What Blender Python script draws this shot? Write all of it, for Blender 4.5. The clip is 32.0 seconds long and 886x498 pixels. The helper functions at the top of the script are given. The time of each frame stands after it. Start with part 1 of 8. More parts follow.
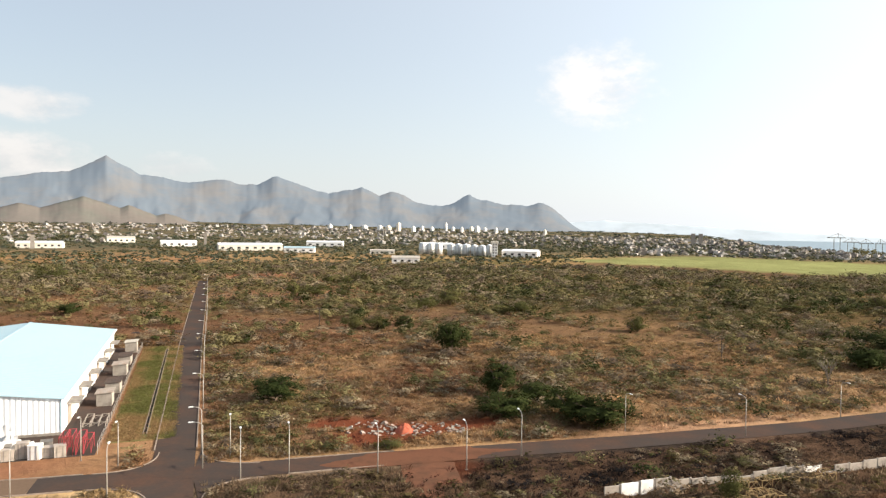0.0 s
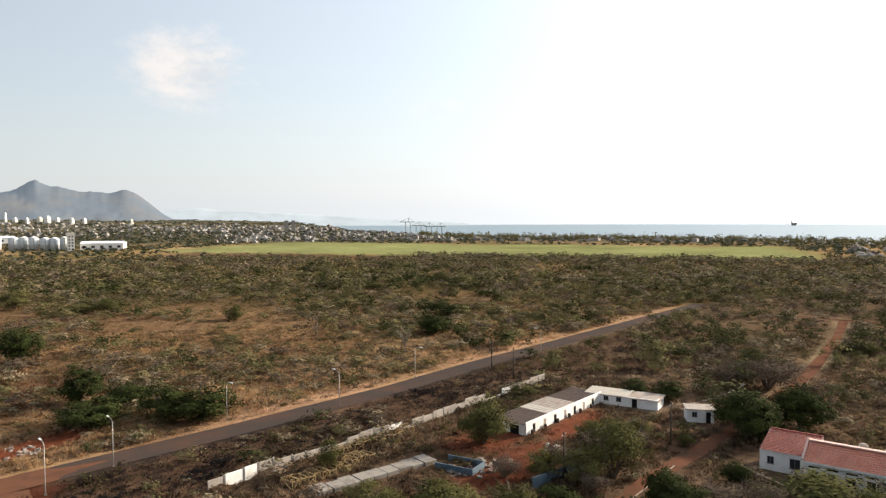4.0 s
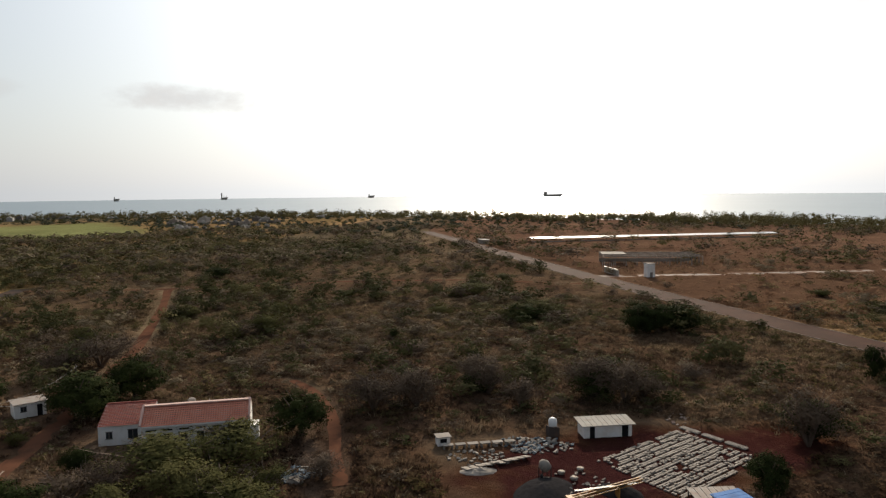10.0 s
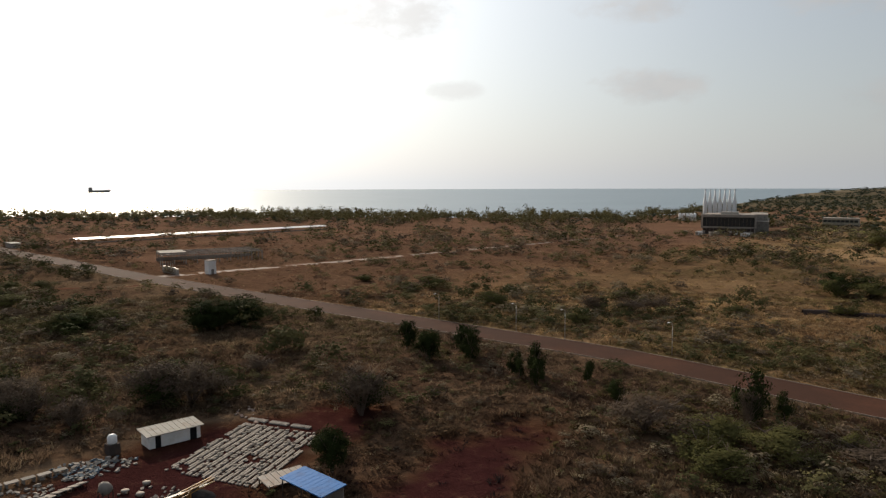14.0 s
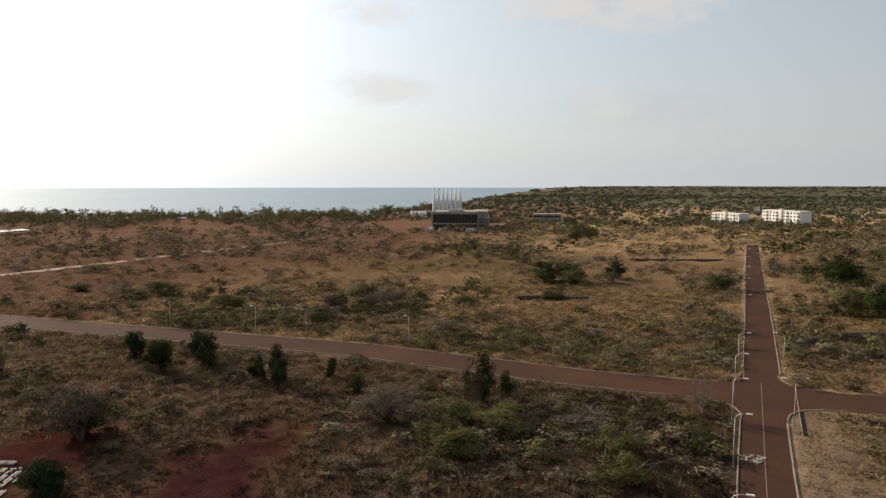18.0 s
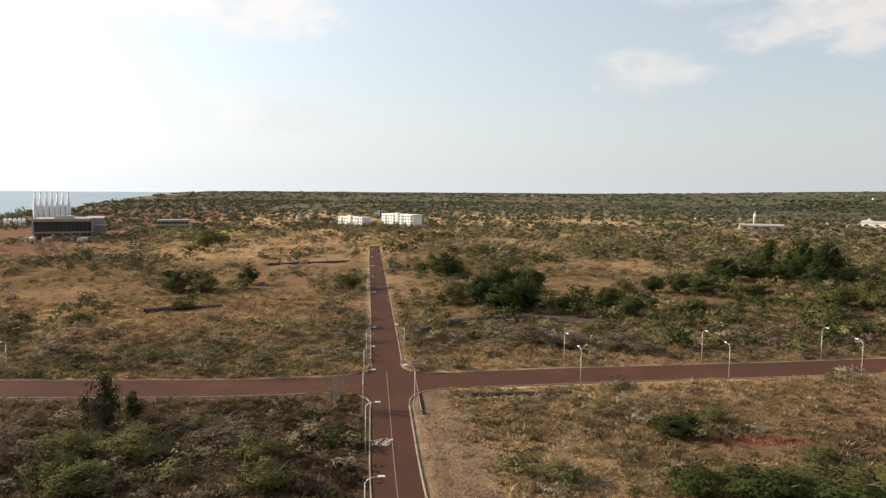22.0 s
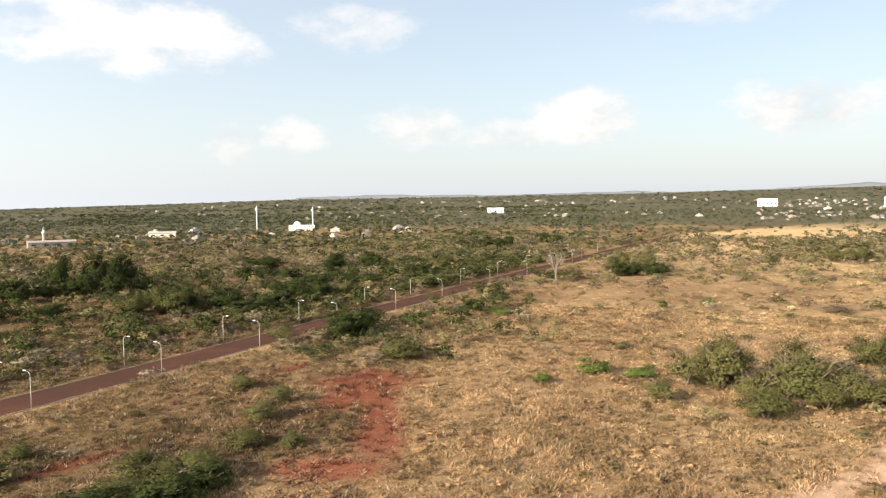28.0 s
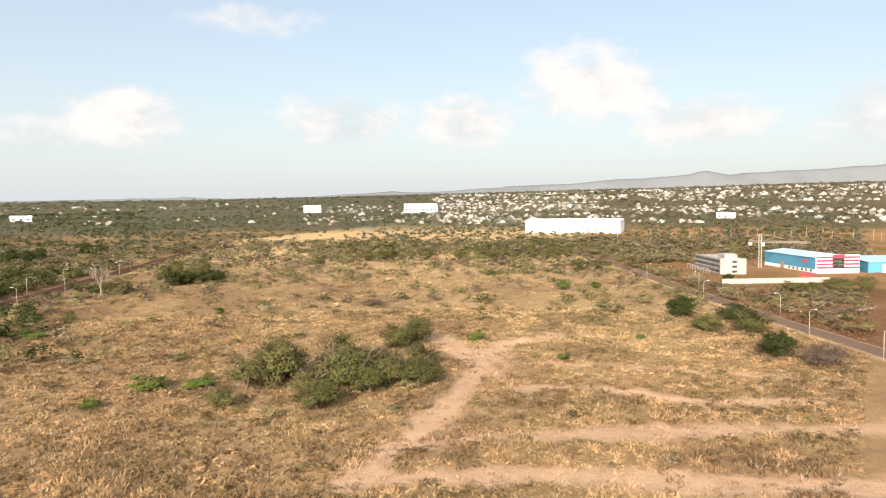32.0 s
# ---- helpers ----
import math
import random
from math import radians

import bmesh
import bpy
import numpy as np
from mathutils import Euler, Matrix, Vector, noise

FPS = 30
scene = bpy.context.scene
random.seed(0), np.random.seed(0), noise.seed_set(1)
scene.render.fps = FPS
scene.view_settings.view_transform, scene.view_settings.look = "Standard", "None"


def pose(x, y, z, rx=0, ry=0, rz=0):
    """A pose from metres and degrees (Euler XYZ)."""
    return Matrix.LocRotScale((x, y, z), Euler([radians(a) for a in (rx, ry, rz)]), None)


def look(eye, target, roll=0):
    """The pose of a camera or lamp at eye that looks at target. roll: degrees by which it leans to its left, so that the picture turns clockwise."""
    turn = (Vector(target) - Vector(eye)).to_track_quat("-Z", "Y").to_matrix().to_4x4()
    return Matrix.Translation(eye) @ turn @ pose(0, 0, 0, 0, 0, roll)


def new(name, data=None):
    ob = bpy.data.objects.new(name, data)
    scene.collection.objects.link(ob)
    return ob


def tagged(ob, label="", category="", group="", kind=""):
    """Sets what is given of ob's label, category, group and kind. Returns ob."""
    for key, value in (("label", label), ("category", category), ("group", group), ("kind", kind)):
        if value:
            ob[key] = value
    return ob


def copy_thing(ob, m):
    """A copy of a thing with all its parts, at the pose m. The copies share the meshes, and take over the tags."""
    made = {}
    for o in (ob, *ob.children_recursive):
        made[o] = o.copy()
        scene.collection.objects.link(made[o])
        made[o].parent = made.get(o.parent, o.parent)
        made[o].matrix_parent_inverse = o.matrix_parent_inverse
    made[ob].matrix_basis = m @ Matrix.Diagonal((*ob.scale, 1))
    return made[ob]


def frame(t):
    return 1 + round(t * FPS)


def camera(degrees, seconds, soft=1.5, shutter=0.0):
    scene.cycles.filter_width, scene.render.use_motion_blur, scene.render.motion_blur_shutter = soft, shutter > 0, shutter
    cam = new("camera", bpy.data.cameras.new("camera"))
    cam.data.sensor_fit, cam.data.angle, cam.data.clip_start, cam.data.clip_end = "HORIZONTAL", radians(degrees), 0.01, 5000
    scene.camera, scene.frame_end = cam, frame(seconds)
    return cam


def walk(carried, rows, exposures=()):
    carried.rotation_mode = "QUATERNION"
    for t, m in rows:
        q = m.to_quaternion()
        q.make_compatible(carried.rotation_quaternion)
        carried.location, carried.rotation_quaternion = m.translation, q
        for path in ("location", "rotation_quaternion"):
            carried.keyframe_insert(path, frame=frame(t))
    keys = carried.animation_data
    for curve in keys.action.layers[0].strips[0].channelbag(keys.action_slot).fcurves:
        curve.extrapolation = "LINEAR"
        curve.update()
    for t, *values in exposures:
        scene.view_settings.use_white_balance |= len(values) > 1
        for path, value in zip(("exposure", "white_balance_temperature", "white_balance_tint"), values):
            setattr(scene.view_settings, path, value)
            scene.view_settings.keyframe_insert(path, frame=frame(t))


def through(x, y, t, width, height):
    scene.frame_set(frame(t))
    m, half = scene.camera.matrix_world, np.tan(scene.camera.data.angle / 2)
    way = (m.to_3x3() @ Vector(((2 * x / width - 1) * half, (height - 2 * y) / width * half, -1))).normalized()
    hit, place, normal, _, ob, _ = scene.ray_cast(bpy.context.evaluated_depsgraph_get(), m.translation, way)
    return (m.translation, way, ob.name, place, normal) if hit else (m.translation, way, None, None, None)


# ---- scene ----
cam = camera(64.26, 32.0, soft=1.3)
PATH = [  # a hovering camera that turns through some 257 degrees
    (0.0, pose(0, 0, 38, 88.382, -0.717, -0.000)),
    (0.5, pose(0, 0, 38, 88.420, -0.636, -3.691)),
    (1.0, pose(0, 0, 38, 88.428, -0.523, -7.978)),
    (1.5, pose(0, 0, 38, 88.359, -0.352, -12.178)),
    (2.0, pose(0, 0, 38, 88.230, -0.165, -16.337)),
    (2.5, pose(0, 0, 38, 88.090, -0.001, -20.230)),
    (3.0, pose(0, 0, 38, 87.892, 0.082, -24.859)),
    (3.5, pose(0, 0, 38, 87.720, 0.137, -28.639)),
    (5.5, pose(0, 0, 38, 86.907, 0.270, -43.187)),
    (6.0, pose(0, 0, 38, 86.760, 0.222, -47.438)),
    (6.5, pose(0, 0, 38, 86.529, 0.443, -51.046)),
    (7.0, pose(0, 0, 38, 86.323, 0.558, -55.402)),
    (7.5, pose(0, 0, 38, 86.158, 0.572, -59.344)),
    (8.0, pose(0, 0, 38, 85.971, 0.599, -63.549)),
    (8.5, pose(0, 0, 38, 85.795, 0.598, -68.348)),
    (9.0, pose(0, 0, 38, 85.562, 0.536, -73.640)),
    (9.5, pose(0, 0, 38, 85.408, 0.602, -78.257)),
    (10.0, pose(0, 0, 38, 85.204, 0.600, -83.276)),
    (10.5, pose(0, 0, 38, 85.041, 0.546, -87.477)),
    (11.0, pose(0, 0, 38, 84.870, 0.495, -92.261)),
    (11.5, pose(0, 0, 38, 84.776, 0.389, -96.164)),
    (12.0, pose(0, 0, 38, 84.719, 0.283, -101.291)),
    (12.5, pose(0, 0, 38, 84.707, 0.230, -105.389)),
    (13.0, pose(0, 0, 38, 84.682, 0.213, -109.900)),
    (13.5, pose(0, 0, 38, 84.684, 0.173, -113.889)),
    (14.0, pose(0, 0, 38, 84.634, 0.214, -117.997)),
    (14.5, pose(0, 0, 38, 84.616, 0.224, -120.517)),
    (16.5, pose(0, 0, 38, 84.483, 0.175, -129.862)),
    (17.0, pose(0, 0, 38, 84.506, 0.091, -132.780)),
    (17.5, pose(0, 0, 38, 84.498, 0.025, -135.855)),
    (18.0, pose(0, 0, 38, 84.509, -0.025, -139.048)),
    (18.5, pose(0, 0, 38, 84.500, -0.056, -141.033)),
    (19.0, pose(0, 0, 38, 84.483, -0.092, -144.897)),
    (19.5, pose(0, 0, 38, 84.509, -0.178, -148.377)),
    (20.0, pose(0, 0, 38, 84.548, -0.218, -152.367)),
    (20.5, pose(0, 0, 38, 84.629, -0.276, -156.023)),
    (21.0, pose(0, 0, 38, 84.770, -0.377, -160.250)),
    (21.5, pose(0, 0, 38, 84.923, -0.490, -164.132)),
    (22.0, pose(0, 0, 38, 85.074, -0.607, -168.338)),
    (22.5, pose(0, 0, 38, 85.243, -0.601, -172.618)),
    (23.0, pose(0, 0, 38, 85.390, -0.513, -176.550)),
    (23.5, pose(0, 0, 38, 85.562, -0.445, -180.954)),
    (24.0, pose(0, 0, 38, 85.755, -0.379, -185.876)),
    (24.5, pose(0, 0, 38, 85.965, -0.266, -191.166)),
    (25.0, pose(0, 0, 38, 86.129, -0.159, -195.781)),
    (25.5, pose(0, 0, 38, 86.238, -0.038, -200.213)),
    (27.5, pose(0, 0, 38, 86.244, 0.537, -217.623)),
    (28.0, pose(0, 0, 38, 86.204, 0.664, -221.751)),
    (28.5, pose(0, 0, 38, 86.200, 0.766, -226.761)),
    (29.0, pose(0, 0, 38, 86.219, 0.807, -230.889)),
    (29.5, pose(0, 0, 38, 86.208, 0.807, -234.613)),
    (30.0, pose(0, 0, 38, 86.232, 0.801, -237.968)),
    (30.5, pose(0, 0, 38, 86.248, 0.772, -242.406)),
    (31.0, pose(0, 0, 38, 86.272, 0.764, -247.311)),
    (31.5, pose(0, 0, 38, 86.301, 0.708, -252.444)),
    (32.0, pose(0, 0, 38, 86.335, 0.654, -256.886)),
]
EXPOSURES = [(0, 1.20), (3.5, 1.02), (6, 0.68), (9, 0.14), (14, -0.06), (19, 0.53), (23, 1.03), (28, 1.38), (32, 1.31)]
walk(cam, PATH, EXPOSURES)
SUN_POWER, SKY_STRENGTH, SKY_AIR, SKY_DUST = 4.9, 0.072, 1.1, 0.8
HAZE, HALO_WIDE, HALO = (4.0, 4.22, 4.5), (4.5, 4.6, 4.65), (13.0, 12.8, 12.4)
CLOUD_LIT, CLOUD_SHADE = (6.0, 5.65, 5.4), (4.2, 4.2, 4.3)
MOUNTAIN_HAZE_GLOW = 1.0

# ---------------------------------------------------------------- light
SUN_AZ, SUN_EL = 92.0, 22.0          # degrees clockwise from +y, degrees up
world = bpy.data.worlds.new("sky")
scene.world = world
world.use_nodes = True


class Nodes:
    """Short hand for building node trees."""

    def __init__(self, tree):
        self.tree = tree

    def add(self, kind):
        return self.tree.nodes.new(kind)

    def link(self, a, b):
        self.tree.links.new(a, b)

    def math(self, op, a, b=None, clamp=False):
        n = self.tree.nodes.new("ShaderNodeMath")
        n.operation, n.use_clamp = op, clamp
        for i, v in enumerate((a, b)):
            if v is None:
                continue
            if isinstance(v, (int, float)):
                n.inputs[i].default_value = v
            else:
                self.link(v, n.inputs[i])
        return n.outputs[0]

    def mix(self, fac, a, b, blend="MIX"):
        n = self.tree.nodes.new("ShaderNodeMix")
        n.data_type, n.blend_type = "RGBA", blend
        for i, v in ((0, fac), (6, a), (7, b)):
            if isinstance(v, (int, float)):
                n.inputs[i].default_value = v
            elif isinstance(v, tuple):
                n.inputs[i].default_value = (*v, 1)
            else:
                self.link(v, n.inputs[i])
        return n.outputs[2]

    def noise(self, vec, scale, detail=4.0, rough=0.6):
        n = self.tree.nodes.new("ShaderNodeTexNoise")
        n.inputs["Scale"].default_value, n.inputs["Detail"].default_value, n.inputs["Roughness"].default_value = scale, detail, rough
        if vec is not None:
            self.link(vec, n.inputs["Vector"])
        return n.outputs["Fac"]

    def ramp(self, fac, lo, hi):
        n = self.tree.nodes.new("ShaderNodeMapRange")
        n.inputs["From Min"].default_value, n.inputs["From Max"].default_value = lo, hi
        n.interpolation_type = "SMOOTHSTEP"
        self.link(fac, n.inputs["Value"])
        return n.outputs["Result"]


def build_sky():
    w = Nodes(world.node_tree)
    out = world.node_tree.nodes["World Output"]
    bg = world.node_tree.nodes["Background"]
    co = w.add("ShaderNodeTexCoord")
    sep = w.add("ShaderNodeSeparateXYZ")
    w.link(co.outputs["Generated"], sep.inputs[0])
    up = w.math("MAXIMUM", sep.outputs[2], 0.012)
    com = w.add("ShaderNodeCombineXYZ")
    w.link(sep.outputs[0], com.inputs[0]), w.link(sep.outputs[1], com.inputs[1]), w.link(up, com.inputs[2])
    sky = w.add("ShaderNodeTexSky")
    sky.sky_type, sky.sun_disc = "NISHITA", False
    sky.sun_elevation, sky.sun_rotation = radians(SUN_EL), radians(SUN_AZ)
    sky.air_density, sky.dust_density, sky.ozone_density = SKY_AIR, SKY_DUST, 1.0
    w.link(com.outputs[0], sky.inputs["Vector"])
    # cumulus: soft ellipses in bearing and height, broken up by noise
    bearing = w.math("ARCTAN2", w.math("MULTIPLY", sep.outputs[0], -1.0), sep.outputs[1])
    height = w.math("ARCSINE", sep.outputs[2])
    stretch = w.add("ShaderNodeMapping")
    stretch.inputs["Scale"].default_value = (1, 1, 1.9)
    w.link(co.outputs["Generated"], stretch.inputs["Vector"])
    big = w.noise(stretch.outputs[0], 9.0, 6.0, 0.62)
    fine = w.noise(stretch.outputs[0], 34.0, 6.0, 0.6)
    ragged = w.math("ADD", w.math("MULTIPLY", w.math("SUBTRACT", big, 0.5), 3.4), w.math("MULTIPLY", w.math("SUBTRACT", fine, 0.5), 1.1))
    total = None
    for az, el, wide, tall, thick in CLOUDS_EAST + CLOUDS_WEST:
        wide, tall = wide * 1.3, tall * 1.25
        d = w.math("SUBTRACT", bearing, radians(az))
        d = w.math("DIVIDE", d, radians(wide))
        e = w.math("DIVIDE", w.math("SUBTRACT", height, radians(el)), radians(tall))
        q = w.math("ADD", w.math("MULTIPLY", d, d), w.math("MULTIPLY", e, e))
        one = w.math("MULTIPLY", w.math("SUBTRACT", 1.15, q, False), 1.0)
        one = w.math("ADD", one, ragged)
        one = w.math("MULTIPLY", w.ramp(one, 0.0, 1.3), thick)
        total = one if total is None else w.math("MAXIMUM", total, one)
    # flat grey bases, bright tops
    shade = w.ramp(w.math("ADD", big, w.math("MULTIPLY", height, 0.8)), 0.40, 0.72)
    white = w.mix(shade, CLOUD_SHADE, CLOUD_LIT)
    # thin veil of haze that whitens the lowest few degrees and the quarter round the sun
    low = w.math("POWER", w.math("SUBTRACT", 1.0, w.math("MINIMUM", w.math("MULTIPLY", w.math("MAXIMUM", height, 0.0), 2.6), 1.0)), 3.0)
    sunward = w.math("ADD", w.math("MULTIPLY", sep.outputs[0], math.sin(radians(SUN_AZ)) * math.cos(radians(SUN_EL))),
                     w.math("ADD", w.math("MULTIPLY", sep.outputs[1], math.cos(radians(SUN_AZ)) * math.cos(radians(SUN_EL))),
                            w.math("MULTIPLY", sep.outputs[2], math.sin(radians(SUN_EL)))))
    facing = w.math("MAXIMUM", sunward, 0.0)
    pale = w.mix(0.48, sky.outputs[0], HAZE)
    hazy = w.mix(w.math("MULTIPLY", low, 0.93), pale, HAZE)
    # light scattered round the sun; clouds that stand before it veil about half of it
    wide_glow = w.math("POWER", w.math("MULTIPLY", w.math("ADD", sunward, 1.0), 0.5), 2.2)
    near_glow = w.math("POWER", facing, 8.0)
    clear = w.mix(near_glow, w.mix(wide_glow, hazy, HALO_WIDE, "ADD"), HALO, "ADD")
    veil = w.mix(w.math("MULTIPLY", near_glow, 0.42), w.mix(w.math("MULTIPLY", wide_glow, 0.62), white, HALO_WIDE, "ADD"), HALO, "ADD")
    full = w.mix(total, clear, veil)
    w.link(full, bg.inputs["Color"])
    bg.inputs["Strength"].default_value = SKY_STRENGTH
    w.link(bg.outputs[0], out.inputs[0])


CLOUDS_EAST = [
    (-12.5, 11.4, 3.6, 2.5, 0.95), (30.5, 8.4, 3.0, 1.0, 0.7), (31.5, 4.7, 4.0, 1.5, 0.75), (20.8, 4.4, 2.4, 0.9, 0.45),
    (-32, 8.7, 2.0, 0.7, 0.4), (-63.5, 7.1, 4.6, 0.9, 0.75), (-48.5, 7.1, 4.0, 0.8, 0.35), (-113, 13.4, 5.5, 1.9, 0.7),
    (-134.5, 7.3, 3.2, 1.2, 0.7), (-134, 13.0, 3.6, 1.0, 0.7), (-118.5, 7.3, 2.0, 0.7, 0.4), (-151.5, 13.4, 7.5, 2.0, 0.85),
]
CLOUDS_WEST = [
    (-154.5, 5.6, 6.5, 1.6, 0.5), (161.5, 12.2, 7.5, 2.2, 0.85), (177, 9.0, 4.2, 1.4, 0.6), (155, 4.8, 2.0, 1.4, 0.6),
    (127, 6.5, 3.6, 2.1, 0.95), (140, 6.0, 3.4, 1.5, 0.7), (111, 6.6, 4.2, 2.0, 0.95), (150.5, 5.3, 2.4, 1.2, 0.65),
    (101.5, 6.6, 3.6, 2.0, 0.95), (91, 9.0, 5.2, 2.6, 1.0), (83, 6.0, 4.4, 1.7, 0.9), (71.5, 6.0, 3.6, 2.2, 0.8),
    (145, 13.5, 5.0, 1.4, 0.6), (118, 14.0, 4.0, 1.2, 0.6), (170, 14.5, 5.0, 1.0, 0.6), (133, 5.2, 3.0, 1.2, 0.6),
]
build_sky()

sun = new("sun", bpy.data.lights.new("sun", "SUN"))
sun.data.energy, sun.data.angle, sun.data.color = SUN_POWER, radians(0.53), (1.0, 0.865, 0.69)
sa, se = radians(SUN_AZ), radians(SUN_EL)
sun.matrix_world = look((0, 0, 300), (-300 * math.sin(sa) * math.cos(se), -300 * math.cos(sa) * math.cos(se), 300 - 300 * math.sin(se)))

# ---------------------------------------------------------------- materials


def material(name, colour, rough=0.8, metal=0.0, vary=0.25, scale=1.0, bump=0.15, fine=12.0, second=None, spec=0.3, glow=0.0):
    """A surface with broad stains and fine grain; second: the colour of its stains."""
    m = bpy.data.materials.new(name)
    m.use_nodes = True
    n = Nodes(m.node_tree)
    b = m.node_tree.nodes["Principled BSDF"]
    co = n.add("ShaderNodeTexCoord").outputs["Object"]
    broad, grain = n.noise(co, scale, 5.0, 0.65), n.noise(co, scale * fine, 4.0, 0.6)
    dark = second or tuple(c * (1 - vary * 1.6) for c in colour)
    info = n.add("ShaderNodeObjectInfo")
    col = n.mix(n.ramp(broad, 0.42, 0.72), colour, dark)
    col = n.mix(n.math("MULTIPLY", n.math("SUBTRACT", grain, 0.35), vary * 2.0, True), col, tuple(c * 0.6 for c in colour))
    col = n.mix(n.math("MULTIPLY", info.outputs["Random"], vary * 0.7), col, tuple(c * 0.75 for c in colour))
    n.link(col, b.inputs["Base Color"])
    b.inputs["Roughness"].default_value, b.inputs["Metallic"].default_value = rough, metal
    b.inputs["Specular IOR Level"].default_value = spec
    if bump:
        k = n.add("ShaderNodeBump")
        k.inputs["Strength"].default_value, k.inputs["Distance"].default_value = bump, 0.05
        n.link(grain, k.inputs["Height"]), n.link(k.outputs[0], b.inputs["Normal"])
    if glow:
        n.link(col, b.inputs["Emission Color"])
        b.inputs["Emission Strength"].default_value = glow
    return m


def leaf_material(name, colour, other, shine=0.25, through=0.12):
    """Leaves: every leaf a little different, with light coming through them."""
    m = bpy.data.materials.new(name)
    m.use_nodes = True
    n = Nodes(m.node_tree)
    b = m.node_tree.nodes["Principled BSDF"]
    geo, info = n.add("ShaderNodeNewGeometry"), n.add("ShaderNodeObjectInfo")
    tint = n.add("ShaderNodeAttribute")
    tint.attribute_name = "tint"
    pick = n.math("ADD", n.math("MULTIPLY", geo.outputs["Random Per Island"], 0.20), n.math("ADD", n.math("MULTIPLY", info.outputs["Random"], 0.32), n.math("MULTIPLY", tint.outputs["Fac"], 0.5)), True)
    col = n.mix(pick, colour, other)
    col = n.mix(n.math("MULTIPLY", tint.outputs["Fac"], 0.45, True), col, tuple(0.5 * (a + c) for a, c in zip(other, (0.30, 0.23, 0.13))))
    n.link(col, b.inputs["Base Color"])
    b.inputs["Roughness"].default_value, b.inputs["Specular IOR Level"].default_value = 0.9, shine * 0.2
    t = n.add("ShaderNodeBsdfTranslucent")
    n.link(col, t.inputs["Color"])
    mix = n.add("ShaderNodeMixShader")
    mix.inputs[0].default_value = through
    n.link(b.outputs[0], mix.inputs[1]), n.link(t.outputs[0], mix.inputs[2])
    n.link(mix.outputs[0], m.node_tree.nodes["Material Output"].inputs[0])
    return m


def cover_material(name, leafy):
    """Soil or grass, whose plan colour comes from the mesh; the grain, tufts and bare specks are added here."""
    m = bpy.data.materials.new(name)
    m.use_nodes = True
    n = Nodes(m.node_tree)
    b = m.node_tree.nodes["Principled BSDF"]
    at = n.add("ShaderNodeAttribute")
    at.attribute_name = "cover"
    geo = n.add("ShaderNodeNewGeometry")
    pos = geo.outputs["Position"]
    b.inputs["Roughness"].default_value, b.inputs["Specular IOR Level"].default_value = 1.0, 0.0
    if leafy:
        bright = n.math("ADD", 0.74, n.math("MULTIPLY", geo.outputs["Random Per Island"], 0.5))
        col = n.mix(1.0, at.outputs["Color"], (1, 1, 1), "MULTIPLY")
        hsv = n.add("ShaderNodeHueSaturation")
        n.link(col, hsv.inputs["Color"]), n.link(bright, hsv.inputs["Value"])
        col = hsv.outputs[0]
        t = n.add("ShaderNodeBsdfTranslucent")
        n.link(col, b.inputs["Base Color"]), n.link(col, t.inputs["Color"])
        mix = n.add("ShaderNodeMixShader")
        mix.inputs[0].default_value = 0.48
        n.link(b.outputs[0], mix.inputs[1]), n.link(t.outputs[0], mix.inputs[2])
        n.link(mix.outputs[0], m.node_tree.nodes["Material Output"].inputs[0])
        return m
    coarse, mid, fine = n.noise(pos, 0.045, 6.0, 0.65), n.noise(pos, 0.33, 6.0, 0.7), n.noise(pos, 2.4, 4.0, 0.7)
    value = n.math("ADD", n.math("ADD", n.math("MULTIPLY", coarse, 0.7), n.math("MULTIPLY", mid, 1.0)), n.math("MULTIPLY", fine, 0.7))
    hsv = n.add("ShaderNodeHueSaturation")
    n.link(at.outputs["Color"], hsv.inputs["Color"])
    n.link(n.math("SUBTRACT", value, 0.22), hsv.inputs["Value"])
    col = n.mix(n.math("MULTIPLY", n.ramp(mid, 0.55, 0.75), 0.5), hsv.outputs[0], (0.16, 0.10, 0.055))
    n.link(col, b.inputs["Base Color"])
    k = n.add("ShaderNodeBump")
    k.inputs["Strength"].default_value, k.inputs["Distance"].default_value = 0.9, 0.6
    n.link(n.math("ADD", mid, n.math("MULTIPLY", fine, 0.5)), k.inputs["Height"]), n.link(k.outputs[0], b.inputs["Normal"])
    return m


M_GROUND = cover_material("soil_and_litter", False)
M_GRASS = cover_material("grass_blades", True)
M_ROAD = material("worn_tarmac", (0.056, 0.045, 0.040), 0.95, vary=0.4, scale=0.07, fine=25, second=(0.100, 0.054, 0.036), bump=0.25, spec=0.02)
M_ROAD_RED = material("earth_stained_tarmac", (0.060, 0.030, 0.021), 0.9, vary=0.4, scale=0.07, fine=25, second=(0.090, 0.040, 0.025), bump=0.25, spec=0.035)
M_ROAD_BROWN = material("sand_blown_tarmac", (0.135, 0.092, 0.064), 0.95, vary=0.4, scale=0.07, fine=25, second=(0.18, 0.115, 0.075), bump=0.25, spec=0.03)
M_ROAD_DUSTY = material("dusty_tarmac", (0.20, 0.14, 0.11), 0.9, vary=0.3, scale=0.1, fine=25, second=(0.26, 0.15, 0.10), bump=0.25)
M_DIRT = material("red_dirt_track", (0.140, 0.066, 0.041), 0.97, vary=0.35, scale=0.2, fine=14, second=(0.085, 0.049, 0.033), bump=0.5, spec=0.0)
M_KERB = material("kerb_concrete", (0.27, 0.21, 0.165), 0.9, vary=0.3, scale=0.6)
